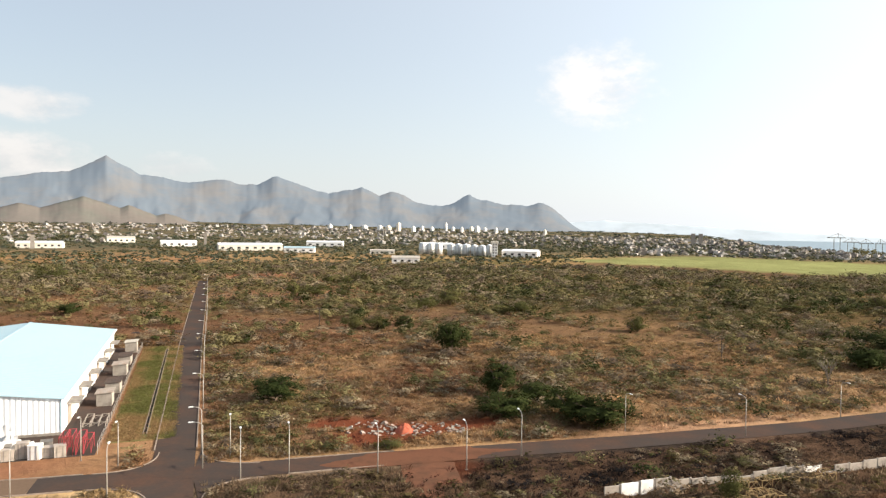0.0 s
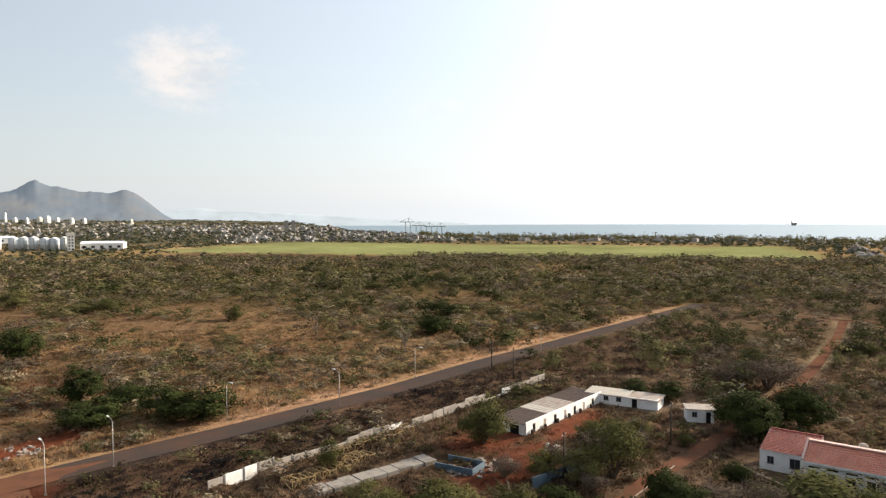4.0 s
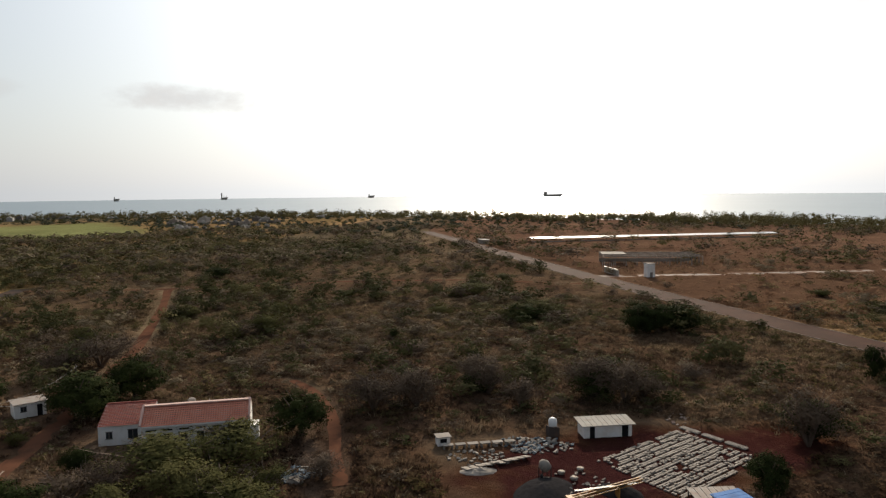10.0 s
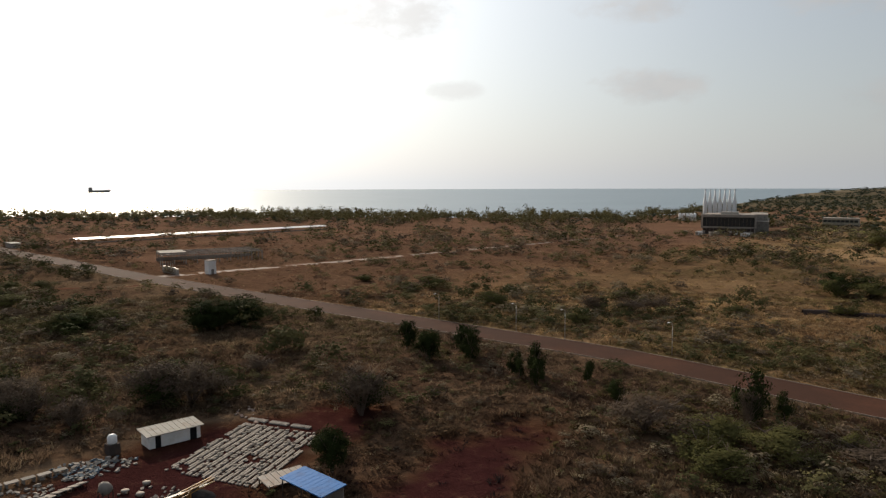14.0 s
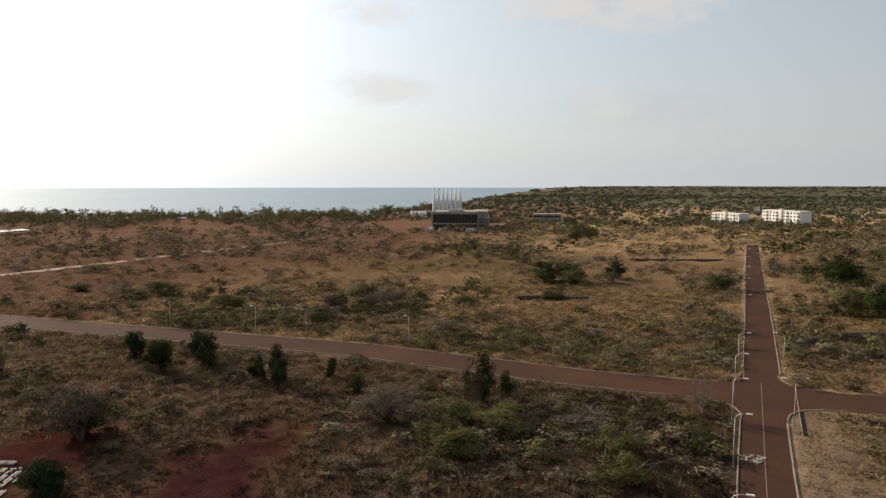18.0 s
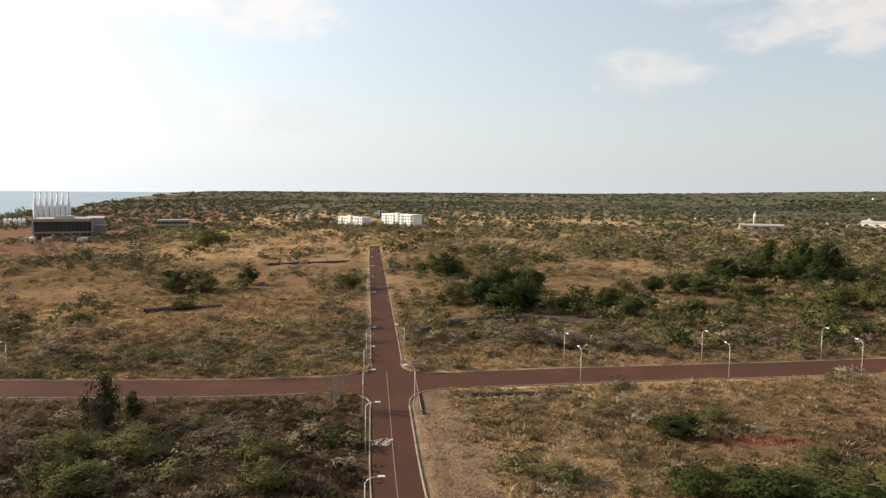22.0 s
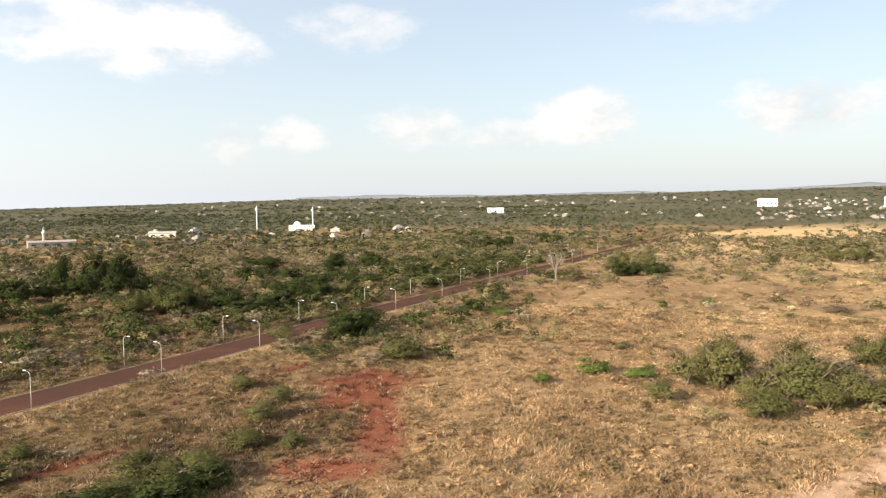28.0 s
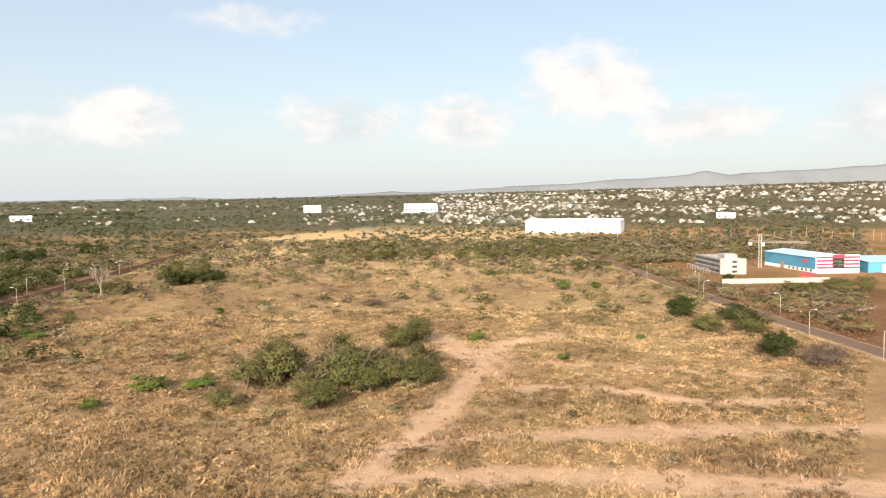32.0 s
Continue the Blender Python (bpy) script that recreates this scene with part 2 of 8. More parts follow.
M_LINE = material("faded_road_paint", (0.19, 0.135, 0.10), 0.9, vary=0.5, scale=1.2)
M_WHITE = material("white_painted_render", (0.82, 0.80, 0.77), 0.75, vary=0.08, scale=0.5, second=(0.70, 0.66, 0.60))
M_CREAM = material("cream_render", (0.70, 0.65, 0.56), 0.8, vary=0.15, scale=0.4)
M_GREY = material("weathered_concrete", (0.26, 0.235, 0.205), 0.92, vary=0.4, scale=0.6, second=(0.13, 0.11, 0.095), spec=0.1)
M_PALE = material("pale_concrete", (0.37, 0.325, 0.28), 0.92, vary=0.3, scale=0.7, spec=0.1)
M_BLUE_ROOF = material("pale_blue_sheet_roof", (0.31, 0.42, 0.47), 0.5, 0.0, vary=0.06, scale=0.08, bump=0.02, second=(0.30, 0.43, 0.50))
M_BLUE_WALL = material("blue_sheet_cladding", (0.065, 0.22, 0.33), 0.5, vary=0.08, scale=0.1, bump=0.02)
M_TARP = material("bright_blue_sheet", (0.03, 0.17, 0.46), 0.7, vary=0.25, scale=0.6, second=(0.02, 0.11, 0.30), spec=0.12)
M_BLUE_OLD = material("faded_blue_paint", (0.10, 0.14, 0.175), 0.85, vary=0.25, scale=0.8)
M_RED = material("red_sheet_cladding", (0.60, 0.035, 0.07), 0.5, vary=0.08, scale=0.1, bump=0.02)
M_RIB = material("white_ribbed_sheet", (0.75, 0.76, 0.77), 0.5, vary=0.06, scale=0.1, bump=0.02)
M_TILE = material("red_roof_tiles", (0.54, 0.215, 0.145), 0.75, vary=0.25, scale=0.7, second=(0.44, 0.14, 0.09))
M_TILE_OLD = material("dark_red_roof_tiles", (0.25, 0.062, 0.046), 0.85, vary=0.3, scale=0.7)
M_PINK = material("pink_ridge_plaster", (0.62, 0.42, 0.36), 0.8, vary=0.15, scale=0.6)
# near-black, painting the unlit depth of doorways, vents and channels
M_DARK = material("dark_opening_shade", (0.018, 0.017, 0.018), 0.95, vary=0.2, spec=0.04)
M_GLASS = material("window_glass_dark", (0.03, 0.035, 0.04), 0.12, vary=0.1, bump=0.0, spec=0.6)
M_STEEL = material("galvanised_steel", (0.40, 0.37, 0.33), 0.55, 0.3, vary=0.15, scale=2.0)
M_LAMP = material("lamp_head_white", (0.75, 0.75, 0.74), 0.5, vary=0.05)
M_POLE_DARK = material("creosoted_timber", (0.06, 0.045, 0.035), 0.9, vary=0.3, scale=3)
M_SHEET = material("rusty_zinc_sheet", (0.33, 0.29, 0.25), 0.75, 0.05, vary=0.4, scale=0.8, second=(0.26, 0.15, 0.10))
M_SHEET_PALE = material("pale_zinc_sheet", (0.42, 0.39, 0.34), 0.85, 0.0, vary=0.35, scale=0.6, second=(0.34, 0.29, 0.24), spec=0.1)
M_SHEET_DARK = material("dark_tar_sheet", (0.075, 0.060, 0.054), 0.95, vary=0.35, scale=0.8, second=(0.12, 0.08, 0.062), spec=0.06)
M_YELLOW = material("rusty_yellow_steel", (0.28, 0.20, 0.09), 0.8, vary=0.45, scale=1.5, second=(0.24, 0.13, 0.06))
M_ORANGE = material("worn_orange_steel", (0.40, 0.20, 0.05), 0.6, vary=0.35, scale=1.5)
M_REDSTEEL = material("red_primed_steel", (0.36, 0.05, 0.06), 0.65, vary=0.3, scale=1.5)
M_BARK = material("grey_brown_bark", (0.14, 0.10, 0.075), 0.95, vary=0.4, scale=2.0)
M_DRYBARK = material("bleached_dead_wood", (0.22, 0.18, 0.14), 0.95, vary=0.3, scale=2.0)
M_COAL = material("dark_gravel", (0.035, 0.033, 0.034), 1.0, vary=0.3, scale=1.5, bump=0.6, spec=0.0)
M_PLASTIC = material("black_plastic", (0.02, 0.02, 0.02), 0.5, vary=0.2)
M_RUBBLE = material("broken_rubble", (0.32, 0.26, 0.22), 0.95, vary=0.5, scale=1.4, second=(0.26, 0.13, 0.09))
M_SILO = material("silo_metal", (0.62, 0.64, 0.63), 0.5, 0.2, vary=0.12, scale=0.2)
# blue-grey base and emission put the distance haze into the mountain rock
M_MOUNTAIN = material("mountain_rock_with_haze_glow", (0.074, 0.087, 0.100), 1.0, vary=0.12, scale=0.003, fine=9, second=(0.098, 0.094, 0.090), bump=0.0, spec=0.0, glow=MOUNTAIN_HAZE_GLOW)
# emission on far shore, inland hills and foothill paints haze over them
M_FARCOAST = material("far_shore_haze_glow", (0.27, 0.30, 0.32), 1.0, vary=0.1, scale=0.004, bump=0.0, spec=0.0, glow=0.58)
M_WESTHILL = material("inland_hills_haze_glow", (0.120, 0.124, 0.126), 1.0, vary=0.1, scale=0.003, bump=0.0, spec=0.0, glow=0.5)
M_HILL = material("dry_hill_slopes_haze_glow", (0.118, 0.104, 0.092), 1.0, vary=0.3, scale=0.006, fine=7, second=(0.10, 0.104, 0.088), bump=0.0, spec=0.0, glow=0.32)
L_DARK = leaf_material("dark_green_leaves", (0.022, 0.030, 0.010), (0.058, 0.066, 0.020), 0.08, 0.06)
L_SCRUB = leaf_material("dark_olive_leaves", (0.042, 0.045, 0.019), (0.115, 0.104, 0.046), 0.06)
L_OLIVE = leaf_material("olive_leaves", (0.092, 0.084, 0.035), (0.200, 0.168, 0.078), 0.06)
L_DRY = leaf_material("dry_brown_twigs", (0.070, 0.052, 0.039), (0.165, 0.120, 0.083), 0.1)
L_PALE = leaf_material("bleached_dry_twigs", (0.15, 0.118, 0.076), (0.245, 0.198, 0.13), 0.1)
# lighter grey-green than near leaves: distance haze put into the base colour
L_WOOD_HAZE = leaf_material("haze_paled_woodland_leaves", (0.056, 0.066, 0.046), (0.088, 0.095, 0.064), 0.04)
L_GREEN = leaf_material("fresh_green_leaves", (0.05, 0.075, 0.016), (0.15, 0.17, 0.04))
L_BUSH = leaf_material("mid_green_leaves", (0.056, 0.058, 0.020), (0.158, 0.138, 0.054), 0.06)

# ---------------------------------------------------------------- plan
# The streets form a slightly turned grid: U runs along the cross streets, V along the long street.
U, V = Vector((0.943, 0.333)), Vector((-0.333, 0.943))
GRID = math.degrees(math.atan2(0.333, 0.943))
ROAD_A = [(-166, 489), (-84, 236), (-45, 119), (-6, 0), (24.6, -89), (43, -148), (62, -208), (104, -339), (136, -440)]
ROAD_B = [(-560, -26), (-454, 2), (-334, 29), (-247, 50), (-196, 65), (-59, 101), (-7, 116), (34, 126.3), (77, 139.2), (105, 150), (142, 162), (235, 193), (258, 201)]
ROAD_C = [(640, 92), (517, 48), (319, -22), (246, -51), (174, -82), (117, -106), (66, -119), (0, -145), (-45, -161.5), (-99, -183), (-160, -206), (-261, -243), (-509, -333), (-700, -402)]
TRACK_D = [(252, 200), (261, 142), (276, 100), (287, 80), (296, 22), (286, -10), (285, -34)]
TRACK_HOUSE = [(259, 139), (215, 118), (166, 97), (116, 80), (83, 70.5), (66, 65.6), (30, 54)]
TRACK_E = [(308, -28), (322, -104), (345, -197), (368, -291), (390, -370)]
TRACK_RED = [(135, 47), (130, 41), (117, 33.5), (102, 29), (86, 24)]


def lattice(ix, iy, seed):
    h = np.sin(ix * 127.1 + iy * 311.7 + seed * 74.7) * 43758.5453
    return h - np.floor(h)


def vnoise(x, y, size, seed):
    """Smooth value noise from 0 to 1, with lumps of the given size in metres."""
    x, y = np.asarray(x, float) / size, np.asarray(y, float) / size
    ix, iy = np.floor(x), np.floor(y)
    fx, fy = x - ix, y - iy
    fx, fy = fx * fx * (3 - 2 * fx), fy * fy * (3 - 2 * fy)
    a, b = lattice(ix, iy, seed), lattice(ix + 1, iy, seed)
    c, d = lattice(ix, iy + 1, seed), lattice(ix + 1, iy + 1, seed)
    return (a * (1 - fx) + b * fx) * (1 - fy) + (c * (1 - fx) + d * fx) * fy


def fbm(x, y, size, seed, octaves=4):
    total, amount = 0.0, 0.0
    for k in range(octaves):
        total = total + vnoise(x, y, size / 2**k, seed + k) * 0.6**k
        amount += 0.6**k
    return total / amount


def smooth(v, lo, hi):
    t = np.clip((np.asarray(v, float) - lo) / (hi - lo), 0, 1)
    return t * t * (3 - 2 * t)


def line_distance(x, y, line):
    best = np.full(np.shape(x), 1e9)
    for (ax, ay), (bx, by) in zip(line, line[1:]):
        dx, dy = bx - ax, by - ay
        t = np.clip(((x - ax) * dx + (y - ay) * dy) / (dx * dx + dy * dy), 0, 1)
        best = np.minimum(best, np.hypot(x - ax - t * dx, y - ay - t * dy))
    return best


def above(line, x):
    """The y of an east-west street at x."""
    pts = sorted(line)
    return np.interp(x, [p[0] for p in pts], [p[1] for p in pts])


def bearing_of(x, y):
    return np.degrees(np.arctan2(-np.asarray(x, float), np.asarray(y, float)))


COAST = [(-180, 5200), (-152, 5200), (-149, 4200), (-145, 2300), (-141, 1400), (-137, 1010), (-132, 890), (-120, 880), (-100, 980), (-75, 1190), (-70, 1260), (-35, 1520), (-30, 1800), (-24, 2500), (-20, 5200), (180, 5200)]
SEA_Z = -6.0


def coast(az):
    return np.interp(az, [c[0] for c in COAST], [c[1] for c in COAST])


def ground_z(x, y):
    """Level for some hundred metres; then down to the sea in the east, and up to the hills inland."""
    r, az = np.hypot(x, y), bearing_of(x, y)
    inland = np.interp(az, [-180, -165, -150, -24, -15, 0, 20, 35, 60, 90, 120, 150, 170, 180], [12, 5, 5, 5, 30, 52, 75, 85, 150, 125, 82, 66, 25, 12])
    z = inland * smooth(r, 900, 4800) * np.clip((r - 700) / 4200, 0, 1.1) ** 0.35
    z = z + (fbm(x, y, 420, 3, 3) - 0.5) * 9 * smooth(r, 900, 2200)
    return np.where(r > 600, z * (1 - smooth(r, coast(az) - 260, coast(az) - 60)) - 12 * smooth(r, coast(az) - 120, coast(az) + 40), 0.0)


SOIL = [  # bare red earth: x, y, half length, half width, turn in degrees
    (66, 86, 17, 5.5, 25), (88, 96, 14, 3.5, 22), (97, -10, 24, 17, -60), (78, -44, 26, 8, -62), (104, -32, 18, 9, -70),
    (-80, -117, 16, 6, 40), (-70, -95, 22, 5, 50), (-88, -122, 12, 13, -126), (-54, -84, 4.6, 9.4, -123), (-25, -112, 9, 3, 10), (-76, -142, 12, 2.5, 20),
    (-8, 130, 12, 6, 20), (-1, 110, 8, 6, 60), (-20, 136, 9, 4, 20), (6, 137, 8, 4, 10), (-135, 540, 40, 14, 0), (-42, 630, 50, 10, 0), (50, 35, 30, 6, 20), (71, 97, 14, 6, 14),
]
PALE_SOIL = [  # trodden pale earth among the straw of the western field
    (-172, -26, 24, 5, 6), (-165, 4, 60, 2.0, 86), (90, 29, 30, 1.5, 20), (58, 140.5, 36, 3.4, 17), (122, 163, 44, 3.4, 20), (200, 187, 50, 3.0, 20),
]


PALE_PATHS = [  # strips of trodden earth on the western field
    [(-88, -34), (-107, -31), (-131, -29), (-160, -29), (-187, -26), (-203, -15)], [(-105, -31), (-112, -16), (-117, 2), (-122, 20), (-128, 44), (-134, 66)],
    [(-90, -33), (-96, -13), (-98, 9), (-100, 24), (-102, 40)], [(-128, -33), (-141, -20), (-146, -3), (-138, 18), (-144, 44)], [(-196, -48), (-157, -27)],
]


# growth by stretches of the plan: x, y, half length, half width, turn in degrees
THICK_NORTH = [
    (61, 347, 113, 147, 80), (-32, 285, 32, 28, 97), (53, 219, 27, 20, 76), (-279, 596, 120, 106, 115), (-31, 139, 30, 13, 106), (14, 150, 12, 22, 86), (35, 569, 110, 73, 86), (51, 293, 100, 43, 80),
    (211, 399, 99, 127, 62), (24, 202, 30, 20, 83), (304, 267, 90, 85, 41), (405, 157, 120, 84, 21), (245, 102, 27, 17, 23), (219, 7, 29, 21, 2), (232, 90, 44, 28, 21), (215, -39, 29, 16, -10), (150, -15, 17, 10, -6), (147, 12, 12, 7, 5),
]
THICK_SOUTH = [
    (169, -107, 19, 33, -32), (99, -131, 12, 30, -53), (61, -83, 19, 37, -54), (25, -228, 34, 22, -84), (-12, -222, 35, 25, -93), (39, -355, 68, 35, -84), (-45, -342, 70, 42, -97), (38, -308, 80, 28, -83),
    (-54, -417, 120, 74, -97), (-136, -216, 34, 35, -122), (-106, -154, 25, 17, -124), (-436, -601, 200, 160, -123), (-576, -190, 118, 54, -162), (-586, -59, 120, 76, -174), (-215, -290, 60, 60, -125), (-320, -390, 90, 80, -128),
]
THORNY = [
    (-4, 215, 22, 12, 91), (24, 199, 21, 10, 83), (49, 115, 14, 16, 67), (172, 43, 40, 36, 14), (167, 120, 28, 15, 36), (153, 29, 24, 23, 11), (65, -85, 18, 25, -53), (58, -65, 7, 15, -48),
    (9, -165, 13, 23, -87), (23, -172, 18, 23, -82), (-156, -50, 29, 12, -162), (333, 167, 81, 30, 27),
]
GLADES = [
    (86, 199, 28, 46, 67), (-32, 218, 26, 30, 98), (-146, 323, 105, 63, 114), (-121, 498, 77, 45, 104), (103, 183, 27, 45, 61), (168, -64, 24, 22, -21), (114, -192, 32, 45, -59), (151, -53, 21, 26, -19),
    (160, -213, 45, 71, -53), (35, -203, 11, 17, -80), (-44, -262, 30, 64, -100), (35, -209, 22, 26, -80), (-191, -139, 79, 58, -144),
]


def verge(x, y):
    """The mown strip beside the long street, short of the wide cross street."""
    off = -0.946 * (x - 24.6) - 0.325 * (y + 89)
    return smooth(off, 3.2, 4.2) * (1 - smooth(off + (fbm(x, y, 6, 27, 3) - 0.5) * 7, 11, 13.5)) * smooth(-y, 56, 66) * smooth(y - above(ROAD_C, x), 5.5, 7.5)


def trodden(x, y):
    """Pale bare earth, 0 to 1."""
    v = soil(x, y, PALE_SOIL) * 0.75
    wob = (fbm(x, y, 7, 23, 3) - 0.5) * 6.0 + (fbm(x, y, 30, 24, 2) - 0.5) * 5.0
    for line, half in zip(PALE_PATHS, (3.4, 2.6, 2.8, 1.8, 3.0)):
        v = np.maximum(v, 1 - smooth(line_distance(x, y, line) + wob, half * 0.5, half * 1.5))
    return v


def soil(x, y, where=SOIL):
    v = np.zeros(np.shape(x))
    rough = fbm(x, y, 9, 11, 4) - 0.5
    for cx, cy, a, b, turn in where:
        c, s = math.cos(radians(turn)), math.sin(radians(turn))
        p, q = ((x - cx) * c + (y - cy) * s) / a, ((cy - y) * -c + (cx - x) * s) / b
        v = np.maximum(v, 1 - smooth(np.hypot(p, q) + rough * 1.3, 0.65, 1.2))
    return v


def field_green(x, y):
    """The cane field between the scrub and the coast."""
    n, s = 0.782 * x + 0.623 * y, 0.623 * x - 0.782 * y
    wob = (fbm(x, y, 120, 21, 3) - 0.5) * 30
    return smooth(n + wob, 672, 684) * (1 - smooth(n + wob, 985, 1000)) * smooth(s, -640, -600) * (1 - smooth(s + wob, 100, 125))


def ploughed(x, y):
    n, s = 0.782 * x + 0.623 * y, 0.623 * x - 0.782 * y
    return smooth(n, 590, 605) * (1 - smooth(n, 668, 676)) * smooth(s, -560, -520) * (1 - smooth(s, -300, -200))


def regions(x, y):
    """Shares of: north scrub, burnt strip, east scrub, south-east bare land, south grass, west field."""
    yb, yc = above(ROAD_B, x), above(ROAD_C, x)
    xa = np.interp(y, [p[1] for p in ROAD_A[::-1]], [p[0] for p in ROAD_A[::-1]])
    north = smooth(y - yb, -2, 2)
    south = smooth(yc - y, -2, 2)
    mid = (1 - north) * (1 - south)
    east = mid * smooth(x - xa, -2, 2)
    burnt = east * smooth(y - yb, -24, -19) * smooth(x, 4, 12) * (1 - smooth(x, 105, 150))
    bare = south * smooth(0.8 * x + 0.25 * y, 110, 190)
    return north, burnt, east, bare, south, mid * (1 - smooth(x - xa, -2, 2))


STRAW, BROWN, REDDISH, RED, PALE_EARTH = (0.52, 0.352, 0.178), (0.175, 0.103, 0.056), (0.29, 0.130, 0.076), (0.27, 0.098, 0.056), (0.44, 0.280, 0.180)
GREEN, OLIVE, BURNT, CANE = (0.085, 0.090, 0.030), (0.150, 0.122, 0.050), (0.048, 0.038, 0.033), (0.19, 0.195, 0.08)


PATCHES = [  # stretches of one growth: x, y, half length, half width, turn, colour, strength
    (-24, 142, 16, 20, 15, (0.155, 0.135, 0.045), 0.75), (2, 178, 26, 22, 20, (0.135, 0.060, 0.036), 0.75), (-45, 260, 30, 60, 15, (0.26, 0.13, 0.075), 0.6), (-70, 400, 60, 40, 0, (0.42, 0.22, 0.13), 0.7),
    (-130, 270, 60, 50, 10, (0.20, 0.095, 0.055), 0.7), (90, 175, 46, 13, 20, (0.50, 0.36, 0.20), 0.8), (40, 118, 50, 9, 16, (0.070, 0.048, 0.038), 0.75), (110, 125, 40, 22, 20, (0.085, 0.060, 0.042), 0.7),
    (120, 20, 40, 18, -60, (0.12, 0.075, 0.048), 0.5), (-15, -115, 34, 18, 20, (0.15, 0.095, 0.045), 0.6), (60, -95, 40, 16, -20, (0.15, 0.115, 0.055), 0.6), (-55, -108, 22, 16, 30, (0.085, 0.055, 0.03), 0.8), (-120, 555, 90, 30, 10, (0.42, 0.22, 0.14), 0.7),
]


def cover(x, y):
    """The plan colour of the ground cover at points of the plan."""
    x, y = np.asarray(x, float), np.asarray(y, float)
    north, burnt, east, bare, south, west = regions(x, y)
    r, az = np.hypot(x, y), bearing_of(x, y)
    n1, n2, n3 = fbm(x, y, 70, 31), fbm(x, y, 26, 41), fbm(x, y, 11, 51)
    straw = 0.46 * north + 0.20 * east + 0.74 * south + 0.92 * west + 0.10 * (smooth(r, 300, 900))
    straw = straw - 0.35 * bare
    straw = np.maximum(straw, 0.95 * north * (1 - smooth(y - above(ROAD_B, x), 14, 34)) * smooth(x, 30, 60))
    straw = np.clip(straw + (n2 - 0.5) * 1.5 + (n3 - 0.5) * 0.7, 0, 1)
    green = np.clip(0.20 * north + 0.35 * north * smooth(r, 150, 380) + 0.10 * east + 0.28 * east * smooth(x, 110, 200) + 0.42 * south + -0.10 * west * (1 - smooth(r, 190, 260)) + (n1 - 0.5) * 1.3 + (n3 - 0.5) * 0.6 - 0.05, 0, 1) * (1 - 0.7 * bare)
    red = np.clip(0.20 * north * (1 - smooth(r, 170, 330)) + 0.75 * north * smooth(-x - 0.3 * y, -20, 40) + 0.30 * east * (1 - smooth(x, 130, 260)) + 0.70 * bare + 0.20 * west + 0.22 * south + (n1 - 0.5) * 1.0, 0, 1)
    bared, pale, mown = soil(x, y), trodden(x, y), verge(x, y)
    thick = np.maximum(soil(x, y, THICK_NORTH), soil(x, y, THICK_SOUTH))
    green = np.clip(green + 0.22 * thick * smooth(n2, 0.35, 0.6), 0, 1)
    red = np.clip(red - 0.25 * thick, 0, 1)
    patches = [(soil(x, y, [p[:5]]) * p[6] * smooth(n2 + 0.4 * n3, 0.45, 0.72), p[5]) for p in PATCHES]
    col = np.empty(x.shape + (3,))
    for k in range(3):
        c = BROWN[k] + (STRAW[k] - BROWN[k]) * straw
        c = c + (REDDISH[k] - c) * red * 0.75
        c = c + (OLIVE[k] - c) * np.clip(green * 1.5, 0, 1) * 0.7
        c = c + (GREEN[k] - c) * smooth(green, 0.5, 0.9) * 0.7
        c = c + (BURNT[k] - c) * burnt * smooth(n3, 0.25, 0.5) * 0.9
        for w, colour in patches:
            c = c + (colour[k] * (0.7 + 0.6 * n3) - c) * w
        c = c + (PALE_EARTH[k] - c) * pale * 0.85
        c = c + ((0.32, 0.215, 0.14)[k] * (0.6 + 0.8 * n3) - c) * mown * 0.9
        c = c + (RED[k] - c) * bared
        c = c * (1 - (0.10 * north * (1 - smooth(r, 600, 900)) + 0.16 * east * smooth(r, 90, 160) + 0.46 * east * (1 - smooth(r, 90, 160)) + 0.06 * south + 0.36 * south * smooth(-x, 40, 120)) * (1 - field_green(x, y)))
        c = c * (1 - west * (0.06 * smooth(-y + 0.25 * x, 5, 85) + 0.24 * smooth(-y + 0.5 * x, 60, 95)))
        c = c * (1 - bared * np.where((x > 60) & (y < 25), 0.6, np.where(y > 105, 0.42, np.where(x < 0, 0.22, 0.05))))
        far = smooth(r, 850, 1300)
        # bare land lifted paler: the veil of haze is put into its colour
        c = c + ((0.125, 0.078, 0.056)[k] - c) * bare * 0.72 * (1 - far)
        # far ground lifted to grey-green, painting in the distance haze
        c = c + ((0.068, 0.074, 0.052)[k] - c) * far * 0.85
        c = c + ((0.10, 0.06, 0.04)[k] - c) * ploughed(x, y) * 0.8
        c = c + ((0.40, 0.34, 0.25)[k] - c) * smooth(r, coast(az) - 95, coast(az) - 60) * 0.7
        c = c + (CANE[k] * (0.6 + 0.8 * n1) - c) * field_green(x, y)
        col[..., k] = np.clip(c, 0.02, 0.6)
    # greyer off the golden western field, with backlit haze painted into the east
    col = col * (1 + (north + 0.5 * south - 0.3 * west)[..., None] * np.array([0.09, -0.02, -0.10]) * (1 - field_green(x, y))[..., None])
    grey = col.mean(-1, keepdims=True) * np.array([1.08, 0.98, 0.90])
    # each quarter scaled darker, less farther out; the east's lift there paints veiling haze
    col = col * (1 - ((0.14 - 0.04 * smooth(r, 150, 260)) * north + (0.28 - 0.14 * smooth(r, 140, 220)) * east + (0.26 - 0.22 * smooth(r, 135, 200)) * south + (0.08 - 0.06 * smooth(r, 150, 260)) * west) * (1 - field_green(x, y)) * (1 - smooth(r, 800, 1200)))[..., None]
